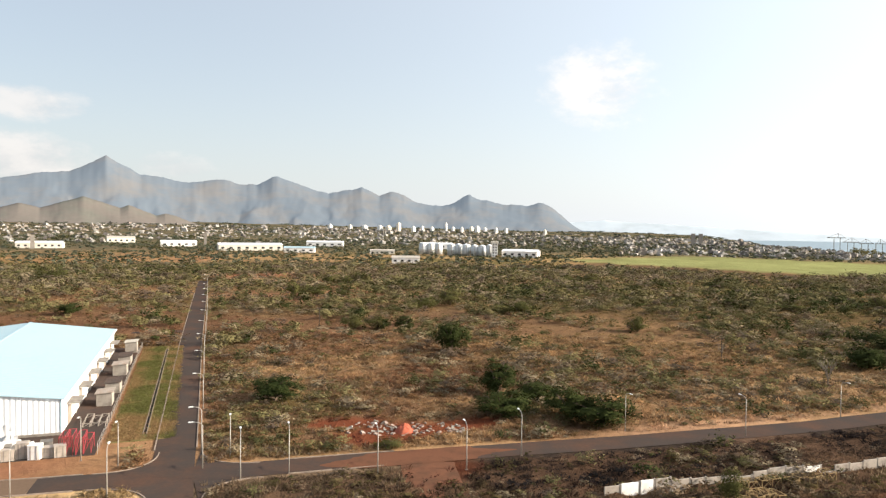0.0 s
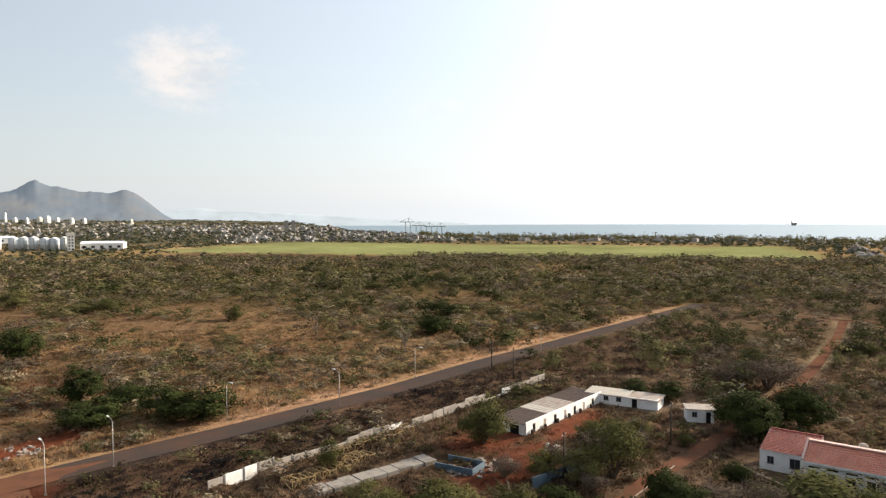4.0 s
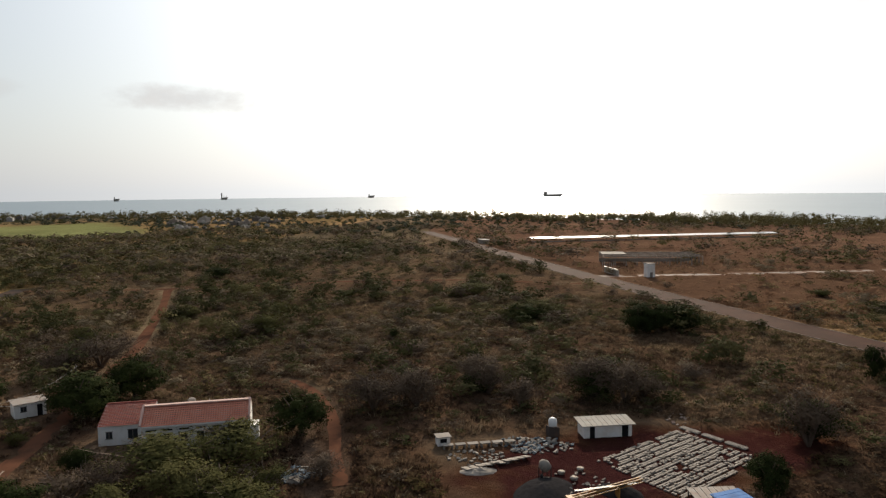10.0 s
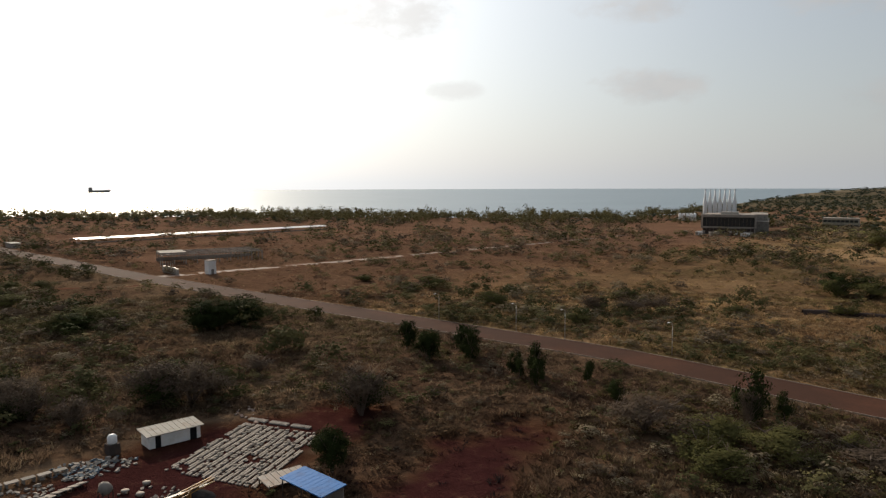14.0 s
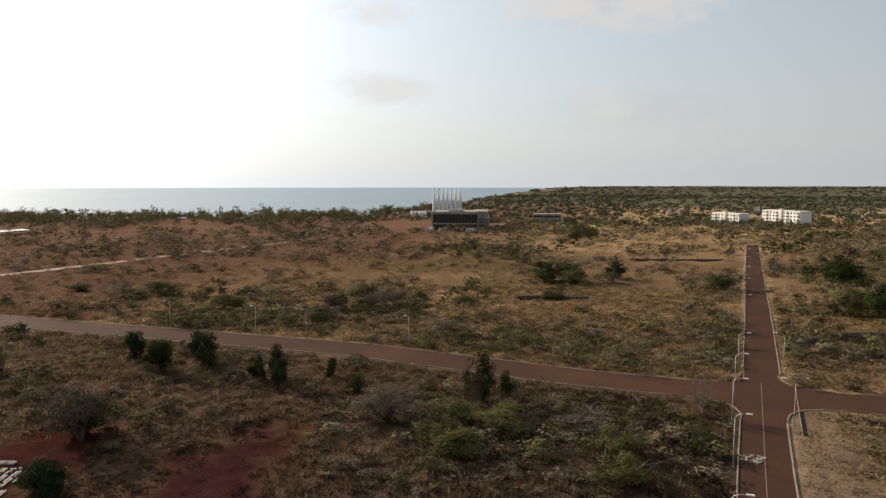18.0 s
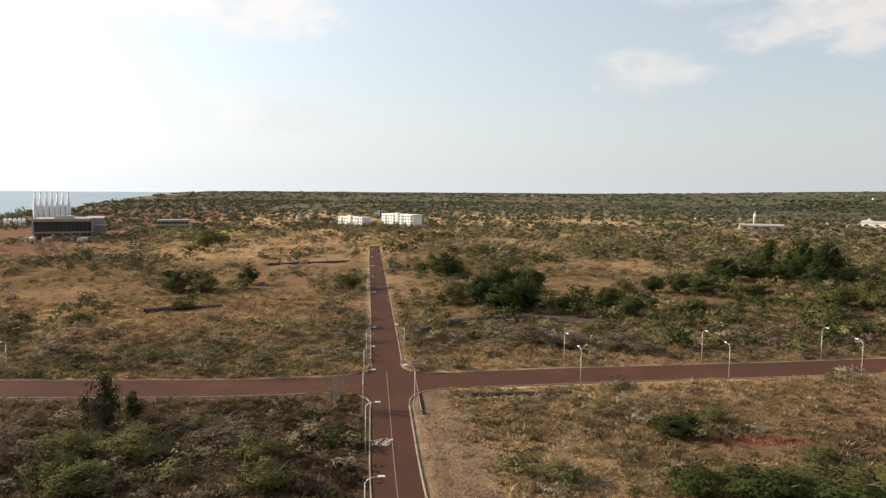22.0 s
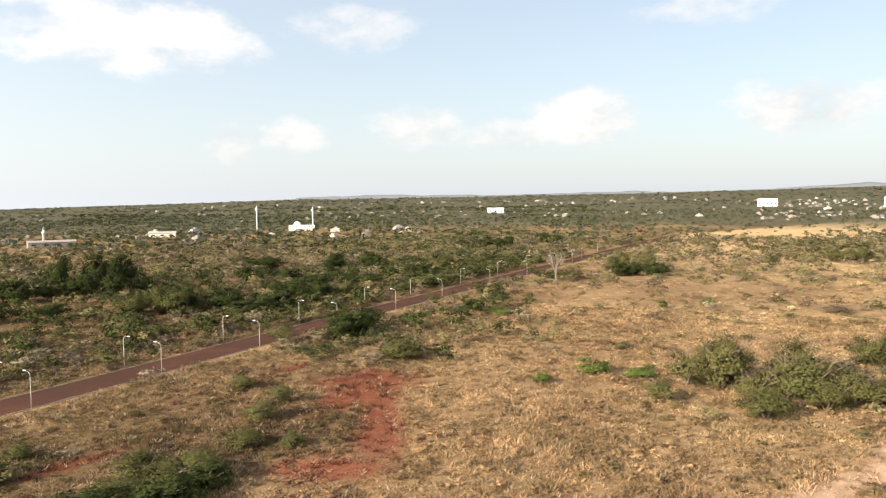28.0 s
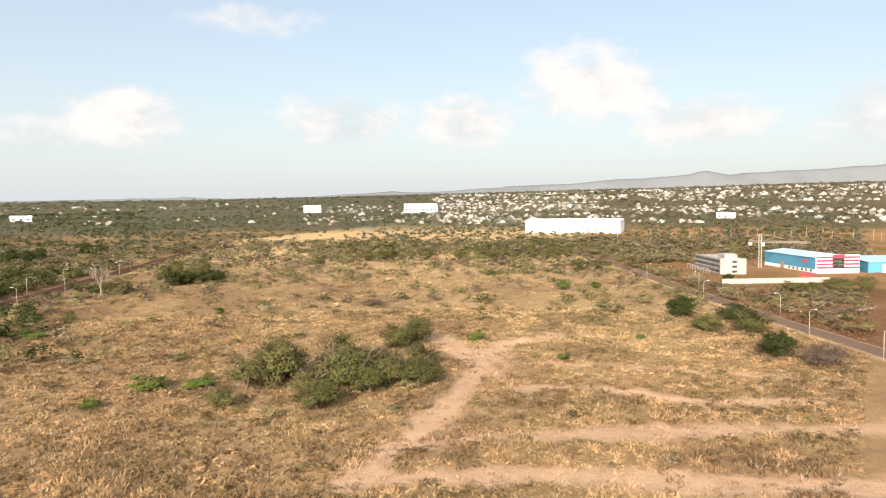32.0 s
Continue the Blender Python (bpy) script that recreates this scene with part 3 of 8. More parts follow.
    return col + (grey * (col.mean(-1, keepdims=True) / np.maximum(grey.mean(-1, keepdims=True), 1e-4)) - col) * ((0.32 * east + 0.10 * (north + south)) * (1 - field_green(x, y)) * (1 - bared))[..., None]


def open_ground(x, y):
    """1 where plants may grow: off the streets, the yards and the buildings."""
    ok = np.ones(np.shape(x))
    for line, half in ((ROAD_A, 4.6), (ROAD_B, 5.0), (ROAD_C, 7.2), (TRACK_HOUSE, 1.9), (TRACK_HOUSE[:4], 3.2), (TRACK_D, 3.0), (TRACK_E, 3.5), (TRACK_RED, 2.0)):
        ok = ok * (line_distance(x, y, line) > half)
    for cx, cy, turn, x0, x1, y0, y1 in YARDS:
        c, s = math.cos(radians(turn)), math.sin(radians(turn))
        p, q = (x - cx) * c + (y - cy) * s, -(x - cx) * s + (y - cy) * c
        ok = ok * ~((p > x0) & (p < x1) & (q > y0) & (q < y1))
    return ok


YARDS = [
    (36, 89.6, 8, -1, 22, -1, 4),  # plots kept clear: corner, turn, extent along U and V
    (-68.5, 126.3, GRID, -46, 20, -14, 96), (76.7, 95.6, GRID, -1, 30, -1, 9), (103, 104, GRID, -1, 8, -13, 4),
    (95.4, 56.7, GRID, -2, 12, -17, 10), (98, -9, GRID, -14, 14, -22, 22), (375, -421, GRID, -40, 80, -90, 30), (361, -40, GRID, -2, 45, -52, 4),
    (516, -4, GRID, -4, 60, -200, 4), (-376, 66, GRID, -80, 60, -30, 70), (-56, 110, GRID, -30, 6, -3, 10), (107, 82, GRID, -2, 7, -2, 6),
]


def put_mesh(name, verts, faces, mat, parent=None, flat=True, label=""):
    me = bpy.data.meshes.new(name)
    me.from_pydata([tuple(v) for v in verts], [], faces)
    me.materials.append(mat)
    if not flat:
        me.polygons.foreach_set("use_smooth", [True] * len(me.polygons))
    ob = new(name, me)
    if parent is not None:
        ob.parent = parent
    if label:
        tagged(ob, label)
    return ob


def quads_mesh(name, verts, quads, mat, cover_rgb=None, tint=None):
    """A mesh from arrays: verts (n, 3), quads (m, 4)."""
    me = bpy.data.meshes.new(name)
    verts, quads = np.asarray(verts, np.float32), np.asarray(quads, np.int32)
    k = quads.shape[1]
    me.vertices.add(len(verts)), me.loops.add(quads.size), me.polygons.add(len(quads))
    me.vertices.foreach_set("co", verts.ravel())
    me.loops.foreach_set("vertex_index", quads.ravel())
    me.polygons.foreach_set("loop_start", np.arange(0, quads.size, k, dtype=np.int32))
    me.update(calc_edges=True)
    me.materials.append(mat)
    if cover_rgb is not None:
        a = me.color_attributes.new("cover", "FLOAT_COLOR", "POINT")
        a.data.foreach_set("color", np.c_[cover_rgb, np.ones(len(verts))].astype(np.float32).ravel())
    if tint is not None:
        a = me.attributes.new("tint", "FLOAT", "POINT")
        a.data.foreach_set("value", np.asarray(tint, np.float32))
    return new(name, me)


def hummocks(x, y):
    """Hummocks and low thatch between the tufts, none on the streets and yards."""
    x, y = np.asarray(x, float), np.asarray(y, float)
    streets = np.minimum(line_distance(x, y, ROAD_A), np.minimum(line_distance(x, y, ROAD_B), line_distance(x, y, ROAD_C)))
    grown = open_ground(x, y) * (1 - soil(x, y)) * (1 - 0.8 * trodden(x, y)) * (1 - smooth(np.hypot(x, y), 420, 620)) * smooth(streets, 6.5, 10.5)
    return grown * np.clip(vnoise(x, y, 4.2, 15) * vnoise(x, y, 2.1, 16) * 2.2 - 0.35, 0, 1.2) * (0.35 + 0.75 * fbm(x, y, 40, 17, 2)) * (1 - 0.15 * regions(x, y)[5])


def surface_z(x, y):
    return ground_z(x, y) + hummocks(x, y)


def build_ground():
    near = np.arange(-252, 252.1, 2.1)
    far = 252 + np.cumsum(2.6 * 1.08 ** np.arange(80))
    far = far * 1.0
    far = far[far < 5600]
    line = np.r_[-far[::-1], near, far]
    gx, gy = np.meshgrid(line, line, indexing="ij")
    n = len(line)
    x, y = gx.ravel(), gy.ravel()
    # pull the square's rim in to a circle that ends at the horizon
    r = np.hypot(x, y)
    k = np.where(r > 4900, 4900 / np.maximum(r, 1), 1.0)
    x, y = x * k, y * k
    z = ground_z(x, y) - 0.02
    z = z + hummocks(x, y)
    i = np.arange(n * n).reshape(n, n)
    quads = np.stack([i[:-1, :-1], i[1:, :-1], i[1:, 1:], i[:-1, 1:]], -1).reshape(-1, 4)
    # shade and litter between the tufts painted dark, bare earth where it is trodden
    grown = open_ground(x, y) * (1 - soil(x, y)) * (1 - trodden(x, y)) * (1 - smooth(np.hypot(x, y), 320, 560))
    rgb = cover(x, y)
    rgb = rgb + (np.array([0.070, 0.040, 0.024]) + rgb * 0.22 - rgb) * (0.78 * grown * (1 - 0.22 * regions(x, y)[5]))[:, None]
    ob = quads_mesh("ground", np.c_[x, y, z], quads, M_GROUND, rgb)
    ob.data.polygons.foreach_set("use_smooth", [True] * len(ob.data.polygons))
    tagged(ob, "dry open land with straw grass and red earth", "ground", kind="structure")


build_ground()


def build_sea():
    m = bpy.data.materials.new("sea_water")
    m.use_nodes = True
    n = Nodes(m.node_tree)
    b = m.node_tree.nodes["Principled BSDF"]
    pos = n.add("ShaderNodeNewGeometry").outputs["Position"]
    broad = n.noise(pos, 0.004, 4.0)
    n.link(n.mix(broad, (0.09, 0.145, 0.18), (0.15, 0.21, 0.245)), b.inputs["Base Color"])
    b.inputs["Roughness"].default_value, b.inputs["Specular IOR Level"].default_value = 0.38, 0.5
    k = n.add("ShaderNodeBump")
    k.inputs["Strength"].default_value, k.inputs["Distance"].default_value = 0.6, 1.2
    n.link(n.noise(pos, 0.06, 5.0), k.inputs["Height"]), n.link(k.outputs[0], b.inputs["Normal"])
    # a fan from the shore out to the horizon
    az = np.radians(np.linspace(15, 156, 90))
    rings = [650, 900, 1300, 1900, 2700, 3600, 4300, 4890]
    v = [(r * math.sin(a), r * math.cos(a), SEA_Z) for r in rings for a in az]
    f = [(i * 90 + j, i * 90 + j + 1, (i + 1) * 90 + j + 1, (i + 1) * 90 + j) for i in range(len(rings) - 1) for j in range(89)]
    tagged(put_mesh("sea", v, f, m), "calm blue-grey ocean glittering under the low sun", "sea", kind="structure")


build_sea()


def ribbon(line, half, z, edge=0.0, seed=0):
    """A strip along a line of plan points, with an uneven edge."""
    pts = []
    for (ax, ay), (bx, by) in zip(line, line[1:]):
        n = max(2, int(math.hypot(bx - ax, by - ay) / 3.0))
        pts += [(ax + (bx - ax) * i / n, ay + (by - ay) * i / n) for i in range(n)]
    pts.append(line[-1])
    p = np.array(pts)
    for _ in range(6):
        p[1:-1] = (p[:-2] + 2 * p[1:-1] + p[2:]) / 4
    d = np.gradient(p, axis=0)
    d /= np.linalg.norm(d, axis=1)[:, None]
    nrm = np.c_[-d[:, 1], d[:, 0]]
    w1 = half + edge * (fbm(p[:, 0], p[:, 1], 12, seed + 5, 3) - 0.5) * 2
    w2 = half + edge * (fbm(p[:, 0], p[:, 1], 12, seed + 9, 3) - 0.5) * 2
    return p, nrm, w1, w2


def street(name, line, half, z, mat, label, edge=0.0, seed=0, category="road"):
    p, nrm, w1, w2 = ribbon(line, half, z, edge, seed)
    a, b = p + nrm * w1[:, None], p - nrm * w2[:, None]
    n = len(p)
    zz = ground_z(p[:, 0], p[:, 1]) + z
    v = [(*q, h) for q, h in zip(a, zz)] + [(*q, h + 0.03) for q, h in zip(p, zz)] + [(*q, h) for q, h in zip(b, zz)]
    f = []
    for i in range(n - 1):
        f += [(i, n + i, n + i + 1, i + 1), (n + i, 2 * n + i, 2 * n + i + 1, n + i + 1)]
    ob = put_mesh(name, v, [q[::-1] for q in f], mat, flat=False)
    return tagged(ob, label, category, kind="structure")


def kerb(line, half, side, gaps=()):
    """A low concrete kerb along one side of a street, open at the junctions."""
    p, nrm, w1, w2 = ribbon(line, half, 0)
    c = p + nrm * (half + 0.1) * side
    v, f = [], []
    for i in range(len(c) - 1):
        if any(math.hypot(c[i][0] - gx, c[i][1] - gy) < gr for gx, gy, gr in gaps) or math.hypot(*c[i]) > 420:
            continue
        k = len(v)
        for j in (i, i + 1):
            q, m = c[j], nrm[j]
            v += [(*(q - m * 0.11), -0.03), (*(q - m * 0.09), 0.17), (*(q + m * 0.09), 0.17), (*(q + m * 0.11), -0.03)]
        f += [(k, k + 1, k + 5, k + 4), (k + 1, k + 2, k + 6, k + 5), (k + 2, k + 3, k + 7, k + 6), (k, k + 3, k + 2, k + 1), (k + 4, k + 5, k + 6, k + 7)]
    tagged(put_mesh("kerb", v, f, M_KERB), "low weathered concrete kerb along the street", "kerb", kind="structure")


street("road_long", ROAD_A[:4], 3.3, 0.05, M_ROAD, "straight narrow tarmac street stained by dust", 0.15, 1)
street("road_long", ROAD_A[3:], 3.2, 0.05, M_ROAD_RED, "straight narrow tarmac street stained by red earth", 0.25, 1)
street("road_cross", [(-88, 252), (-97, 253), (-107, 251), (-116, 247), (-150, 235), (-260, 195)], 3.2, 0.06, M_ROAD, "narrow tarmac street behind the warehouse", 0.2, 9)
street("road_north", ROAD_B[5:], 3.4, 0.07, M_ROAD, "tarmac cross street dusted with red earth", 0.3, 2)
street("road_west", ROAD_B[:6], 3.4, 0.066, M_ROAD_BROWN, "tarmac cross street covered by blown sand", 0.5, 12)
street("road_south", ROAD_C, 5.6, 0.07, M_ROAD_RED, "wide tarmac street stained reddish brown", 0.2, 3)
street("road_line", [(40, -138), (24.6, -89), (19, -72)], 0.07, 0.095, M_LINE, "thin faded centre line on the tarmac", 0.0, 1, "road marking")
street("dirt_track", TRACK_HOUSE, 1.45, 0.03, M_DIRT, "rutted red dirt track beside the houses", 0.7, 4)
street("dirt_track", TRACK_D, 2.2, 0.03, M_DIRT, "pale dirt track through the scrub", 0.7, 5)
street("dirt_track", TRACK_E, 3.0, 0.03, M_ROAD_DUSTY, "dusty service road across bare land", 0.4, 6)
street("dirt_track", TRACK_RED, 1.0, 0.03, M_DIRT, "narrow red footpath worn through the scrub", 0.6, 7)
TRACK_F = [(-2, 114), (-2.5, 108), (1, 98), (5, 86), (8, 74)]
street("dirt_track", TRACK_F, 4.2, 0.04, M_DIRT, "red dirt driveway leading off the street", 0.8, 8)


def build_earth_spill(x, y, along, across, turn):
    """A ragged film of red earth that has been carried on to the tarmac."""
    c, s = math.cos(radians(turn)), math.sin(radians(turn))
    v, n = [(x, y, 0.125)], 64
    for i in range(n):
        a = 2 * math.pi * i / n
        k = 0.62 + 0.75 * float(fbm(np.array(40 + 9 * math.cos(a)), np.array(40 + 9 * math.sin(a)), 5, 63, 3))
        p, q = along * k * math.cos(a), across * k * math.sin(a)
        v.append((x + p * c - q * s, y + p * s + q * c, 0.104))
    ob = put_mesh("earth_spill", v, [(0, i + 1, (i + 1) % n + 1) for i in range(n)], M_DIRT)
    tagged(ob, "red earth carried on to the tarmac by the driveway", "dirt", kind="structure")


build_earth_spill(-3.5, 116.6, 15, 3.6, 15)


def corner(x, y, d1, d2, reach, mat):
    """The rounded corner of a junction: tarmac out to a curve, and the kerb along it."""
    p, a, b = Vector((x, y)), Vector(d1).normalized(), Vector(d2).normalized()
    arc = []
    for i in range(11):
        t = i / 10
        arc.append((p + a * reach) * (1 - t) ** 2 + p * 2 * t * (1 - t) + (p + b * reach) * t * t)
    inner = p - (a + b) * 1.0
    v = [(inner.x, inner.y, 0.065)] + [(q.x, q.y, 0.065) for q in arc]
    ob = put_mesh("road_corner", v, [(0, i, i + 1) for i in range(1, 11)], mat)
    tagged(ob, "rounded tarmac corner of a street junction", "road", kind="structure")
    out, v, f = (a + b).normalized(), [], []
    for i, q in enumerate(arc):
        e = q + out * 0.2
        v += [(q.x, q.y, -0.02), (q.x, q.y, 0.17), (e.x, e.y, 0.17), (e.x, e.y, -0.02)]
        if i:
            k = 4 * i
            f += [(k - 4, k, k + 1, k - 3), (k - 3, k + 1, k + 2, k - 2), (k - 2, k + 2, k + 3, k - 1)]
    tagged(put_mesh("kerb", v, f, M_KERB), "curved concrete kerb at a street corner", "kerb", kind="structure")


DA, DB, DC = Vector((-0.316, 0.949)), Vector((0.965, 0.262)), Vector((0.932, 0.362))
for cx, cy, dx, hx, corner_mat in ((-39.8, 106.1, DB, 3.4, M_ROAD), (37.6, -130.2, DC, 5.6, M_ROAD_RED)):
    for su in (-1, 1):
        for sv in (-1, 1):
            q = Vector((cx, cy)) + dx * 3.3 * su + DA * hx * sv
            corner(q.x, q.y, dx * su, DA * sv, 9.0, corner_mat)
JUNCTIONS = [(-40, 106, 15.5), (38, -130, 16), (-1, 113, 11), (311, -25, 10)]
for roadline, roadhalf, unkerbed in ((ROAD_A, 3.3, []), (ROAD_B, 3.4, [(140, 155, 146)]), (ROAD_C, 5.6, [])):
    for roadside in (-1, 1):
        kerb(roadline, roadhalf, roadside, JUNCTIONS + unkerbed)

# ---------------------------------------------------------------- plants
rng = np.random.default_rng(7)


def leaf_cloud(rand, clumps, leaves, size, spread=0.30, low=0.15, flat=1.0, gaps=0.0):
    """Leaves of a crown one metre wide and one metre high, standing on z = 0: (3n, 3) points, three a leaf."""
    c = rand.normal(size=(clumps, 3))
    c /= np.linalg.norm(c, axis=1)[:, None]
    c *= (0.42 * rand.random(clumps) ** 0.4)[:, None]
    c[:, 2] = 0.5 + c[:, 2] * 1.05
    c[:, 2] = low + (1 - low) * np.clip(c[:, 2], 0, 1) * 0.88
    c[:, :2] *= (1 - 0.35 * np.clip(c[:, 2] - 0.55, 0, 1))[:, None]
    weight = rand.random(clumps) ** gaps if gaps else np.ones(clumps)
    pick = rand.choice(clumps, leaves, p=weight / weight.sum())
    off = rand.normal(size=(leaves, 3))
    off /= np.linalg.norm(off, axis=1)[:, None]
    p = c[pick] + off * (spread * 0.5 * rand.random(leaves) ** 0.5)[:, None] * np.array([1, 1, 0.75 * flat])
    p[:, 2] = np.clip(p[:, 2], 0.02, 1.05)
    out = p - np.array([0, 0, 0.35])
    nrm = out / np.linalg.norm(out, axis=1)[:, None] + rand.normal(size=(leaves, 3)) * 0.34
    nrm /= np.linalg.norm(nrm, axis=1)[:, None]
    a = np.cross(nrm, rand.normal(size=(leaves, 3)))
    a /= np.linalg.norm(a, axis=1)[:, None]
    b = np.cross(nrm, a)
    s = (size * (0.6 + 0.8 * rand.random(leaves)))[:, None]
    return np.stack([p - a * s, p + a * s * 0.6 - b * s * 0.55, p + a * s * 0.6 + b * s * 0.55], 1).reshape(-1, 3)


def tube(path, radii, sides=6):
    """A tapered limb along a path: points and quads."""
    v, f = [], []
    for k, (p, r) in enumerate(zip(path, radii)):
        p = Vector(p)
        d = (Vector(path[min(k + 1, len(path) - 1)]) - Vector(path[max(k - 1, 0)])).normalized()
        a = d.orthogonal().normalized()
        b = d.cross(a)
        v += [tuple(p + (a * math.cos(t) + b * math.sin(t)) * r) for t in (2 * math.pi * i / sides for i in range(sides))]
    for k in range(len(path) - 1):
        for i in range(sides):
            j = (i + 1) % sides
            f.append((k * sides + i, k * sides + j, (k + 1) * sides + j, (k + 1) * sides + i))
    return v, f


def limbs(rand, count, reach, height, thick, start=0.0, twigs=0):
    """A trunk that forks into limbs, one metre wide and high once scaled."""
    verts, faces = [], []

    def add(path, radii, sides):
        v, f = tube(path, radii, sides)
        k = len(verts)
        verts.extend(v), faces.extend(tuple(i + k for i in q) for q in f)

    fork = height * 0.35
    if start:
        add([(0, 0, -0.03), (0.01, 0, fork * 0.5), (0, 0.01, fork)], [thick * 1.3, thick, thick * 0.85], 7)
    for i in range(count):
        a = 2 * math.pi * (i + rand.random() * 0.7) / count
        lean = reach * (0.5 + 0.5 * rand.random())
        top = height * (0.6 + 0.4 * rand.random())
        z0 = fork * (0.8 if start else 0.0)
        mid = (math.cos(a) * lean * 0.45, math.sin(a) * lean * 0.45, z0 + (top - z0) * 0.55)
        end = (math.cos(a + 0.3) * lean, math.sin(a + 0.3) * lean, top)
        add([(0, 0, z0 - 0.02), mid, end], [thick * 0.6, thick * 0.4, thick * 0.1], 5)
        for k in range(twigs):
            b = a + rand.normal() * 0.9
            q = tuple(m + (e - m) * rand.random() for m, e in zip(mid, end))
            l = 0.16 + 0.16 * rand.random()
            add([q, (q[0] + math.cos(b) * l * 0.6, q[1] + math.sin(b) * l * 0.6, q[2] + l * 0.5), (q[0] + math.cos(b) * l, q[1] + math.sin(b) * l, q[2] + l * 0.95)],
                [thick * 0.2, thick * 0.12, thick * 0.04], 3)
    return verts, faces


def plant_kind(name, label, category, group, leaf_mat, bark, seed, clumps, leaves, size, low, trunk, spread=0.30, flat=1.0, gaps=0.0, twigs=0, limb_count=5):
    """One plant of unit width and height: an Empty with its trunk and, unless it is bare, its crown."""
    rand = np.random.default_rng(seed)
    base = new(name)
    tagged(base, label, category, group)
    v, f = limbs(rand, limb_count, 0.40, 0.85, 0.035, trunk, twigs)
    put_mesh("trunk", v, f, bark, base)
    if leaves:
        pts = leaf_cloud(rand, clumps, leaves, size, spread, low, flat, gaps)
        crown = quads_mesh("crown", pts, np.arange(len(pts)).reshape(-1, 3), leaf_mat)
        crown.parent = base
    return base


def kinds_of(name, label, category, group, leaf_mat, bark, seeds, **how):
    return [plant_kind(name, label, category, group, leaf_mat, bark, s, **how) for s in seeds]


def plant_out(spots, kinds, rand, widest=13.0, grow=1.0):
    """Stands the plants of a list at their spots; a wide spot becomes a thicket of several."""
    stands = {k: [] for k in kinds}
    for x, y, wide, high in spots:
        if y > 130:
            wide, high = wide * grow, high * (0.5 + 0.5 * grow)
        if line_distance(np.array(x), np.array(y), ROAD_C) < 7 or line_distance(np.array(x), np.array(y), ROAD_B) < 5:
            continue
        many = 1 if wide <= widest else int(round(wide / (widest * 0.62)))
        r = math.hypot(x, y)
        for i in range(many):
            w, h, px, py = wide, high, x, y
            if many > 1:
                w, h = wide / many * (1.35 + 0.5 * rand.random()), high * (0.7 + 0.4 * rand.random())
                along = (i + 0.5) / many * wide - wide / 2
                px, py = x + y / r * along + rand.normal() * w * 0.2, y - x / r * along + rand.normal() * w * 0.25
            m = Matrix.LocRotScale((px, py, float(surface_z(np.array(px), np.array(py))) - 0.05), Euler((0, 0, rand.random() * 6.28)), (w, w * (0.85 + 0.3 * rand.random()), h))
            stands[kinds[int(rand.integers(len(kinds)))]].append(m)
    for k, places in stands.items():
        for m in places[1:]:
            copy_thing(k, m)
        if places:
            k.matrix_basis = places[0]
        else:
            for o in (*k.children_recursive, k):
                bpy.data.objects.remove(o)


DARK_TREES = []
DARK_TREES += [
    (-36, 153, 10.2, 5.7), (3, 216, 10.4, 9.9), (13, 162, 8.6, 7.5), (26, 141, 9.3, 7.1),
    (21, 154, 7.6, 5.1), (-14, 260, 6.3, 5.7), (80, 137, 7.8, 5.2), (119, 198, 11.1, 8.6),
    (-156, 294, 10.6, 6.0), (146, 230, 13.1, 5.2), (22, 142, 15.1, 6.0),
    (117, 108, 7.1, 2.7), (72, 61, 7.2, 6.7), 
    (295, 135, 10.4, 4.7), (177, 34, 3.7, 3.3), (189, -36, 22.8, 9.1), (86, -29, 5.4, 7.4),
]
DARK_TREES += [
    (91, -82, 4.3, 4.9), (128, -251, 11.3, 8.4), (61, -300, 14.6, 11.7), (59, -290, 12.3, 9.3),
    (25, -261, 26.9, 11.6), (27, -218, 25.9, 12.4), (-4, -220, 22.6, 8.5), (-33, -268, 25.5, 11.5),
    (-63, -315, 32.7, 11.5), (-91, -312, 25.7, 12.0), (-59, -264, 10.8, 6.7), (-113, -231, 20.3, 10.7),
    (144, -231, 17.3, 8.8), (-112, -166, 14.4, 9.1), (-169, -172, 6.2, 4.8), (-96, -349, 34.1, 18.1),
    (-91, -258, 23.7, 10.9), (-101, -247, 21.1, 9.5), (-145, -254, 23.1, 9.2), (-230, -338, 38.5, 10.8),
]
DARK_TREES += [
    (-189, -377, 20.1, 11.1), (-235, 33, 15.1, 9.7), (-181, 40, 10.7, 8.0), (-421, -404, 23.2, 12.6),
    (-492, -409, 25.4, 12.8), (-350, 55, 7.4, 4.7),
]
OLIVE_SHRUBS = []
OLIVE_SHRUBS += [
    (-30, 265, 12.8, 6.5), (-16, 117, 5.9, 2.3), (-9, 121, 6.0, 2.2), (-68, 380, 27.4, 9.8),
    (-62, 475, 26.5, 9.3), (-263, 464, 17.0, 11.2), (30, 314, 15.1, 6.3), (74, 266, 11.0, 6.3),
    (91, 498, 24.1, 9.1), (-6, 334, 23.8, 7.9), (37, 124, 6.4, 4.9), (69, 97, 10.8, 9.6),
    (30, 322, 15.4, 5.7), (186, 213, 6.8, 5.9), (93, 439, 21.4, 7.2), (163, 348, 18.3, 6.1),
    (219, 338, 19.2, 7.1), (75, 73, 11.2, 10.3), (90, 43, 18.8, 6.5), (48, 76, 9.9, 4.2),
]
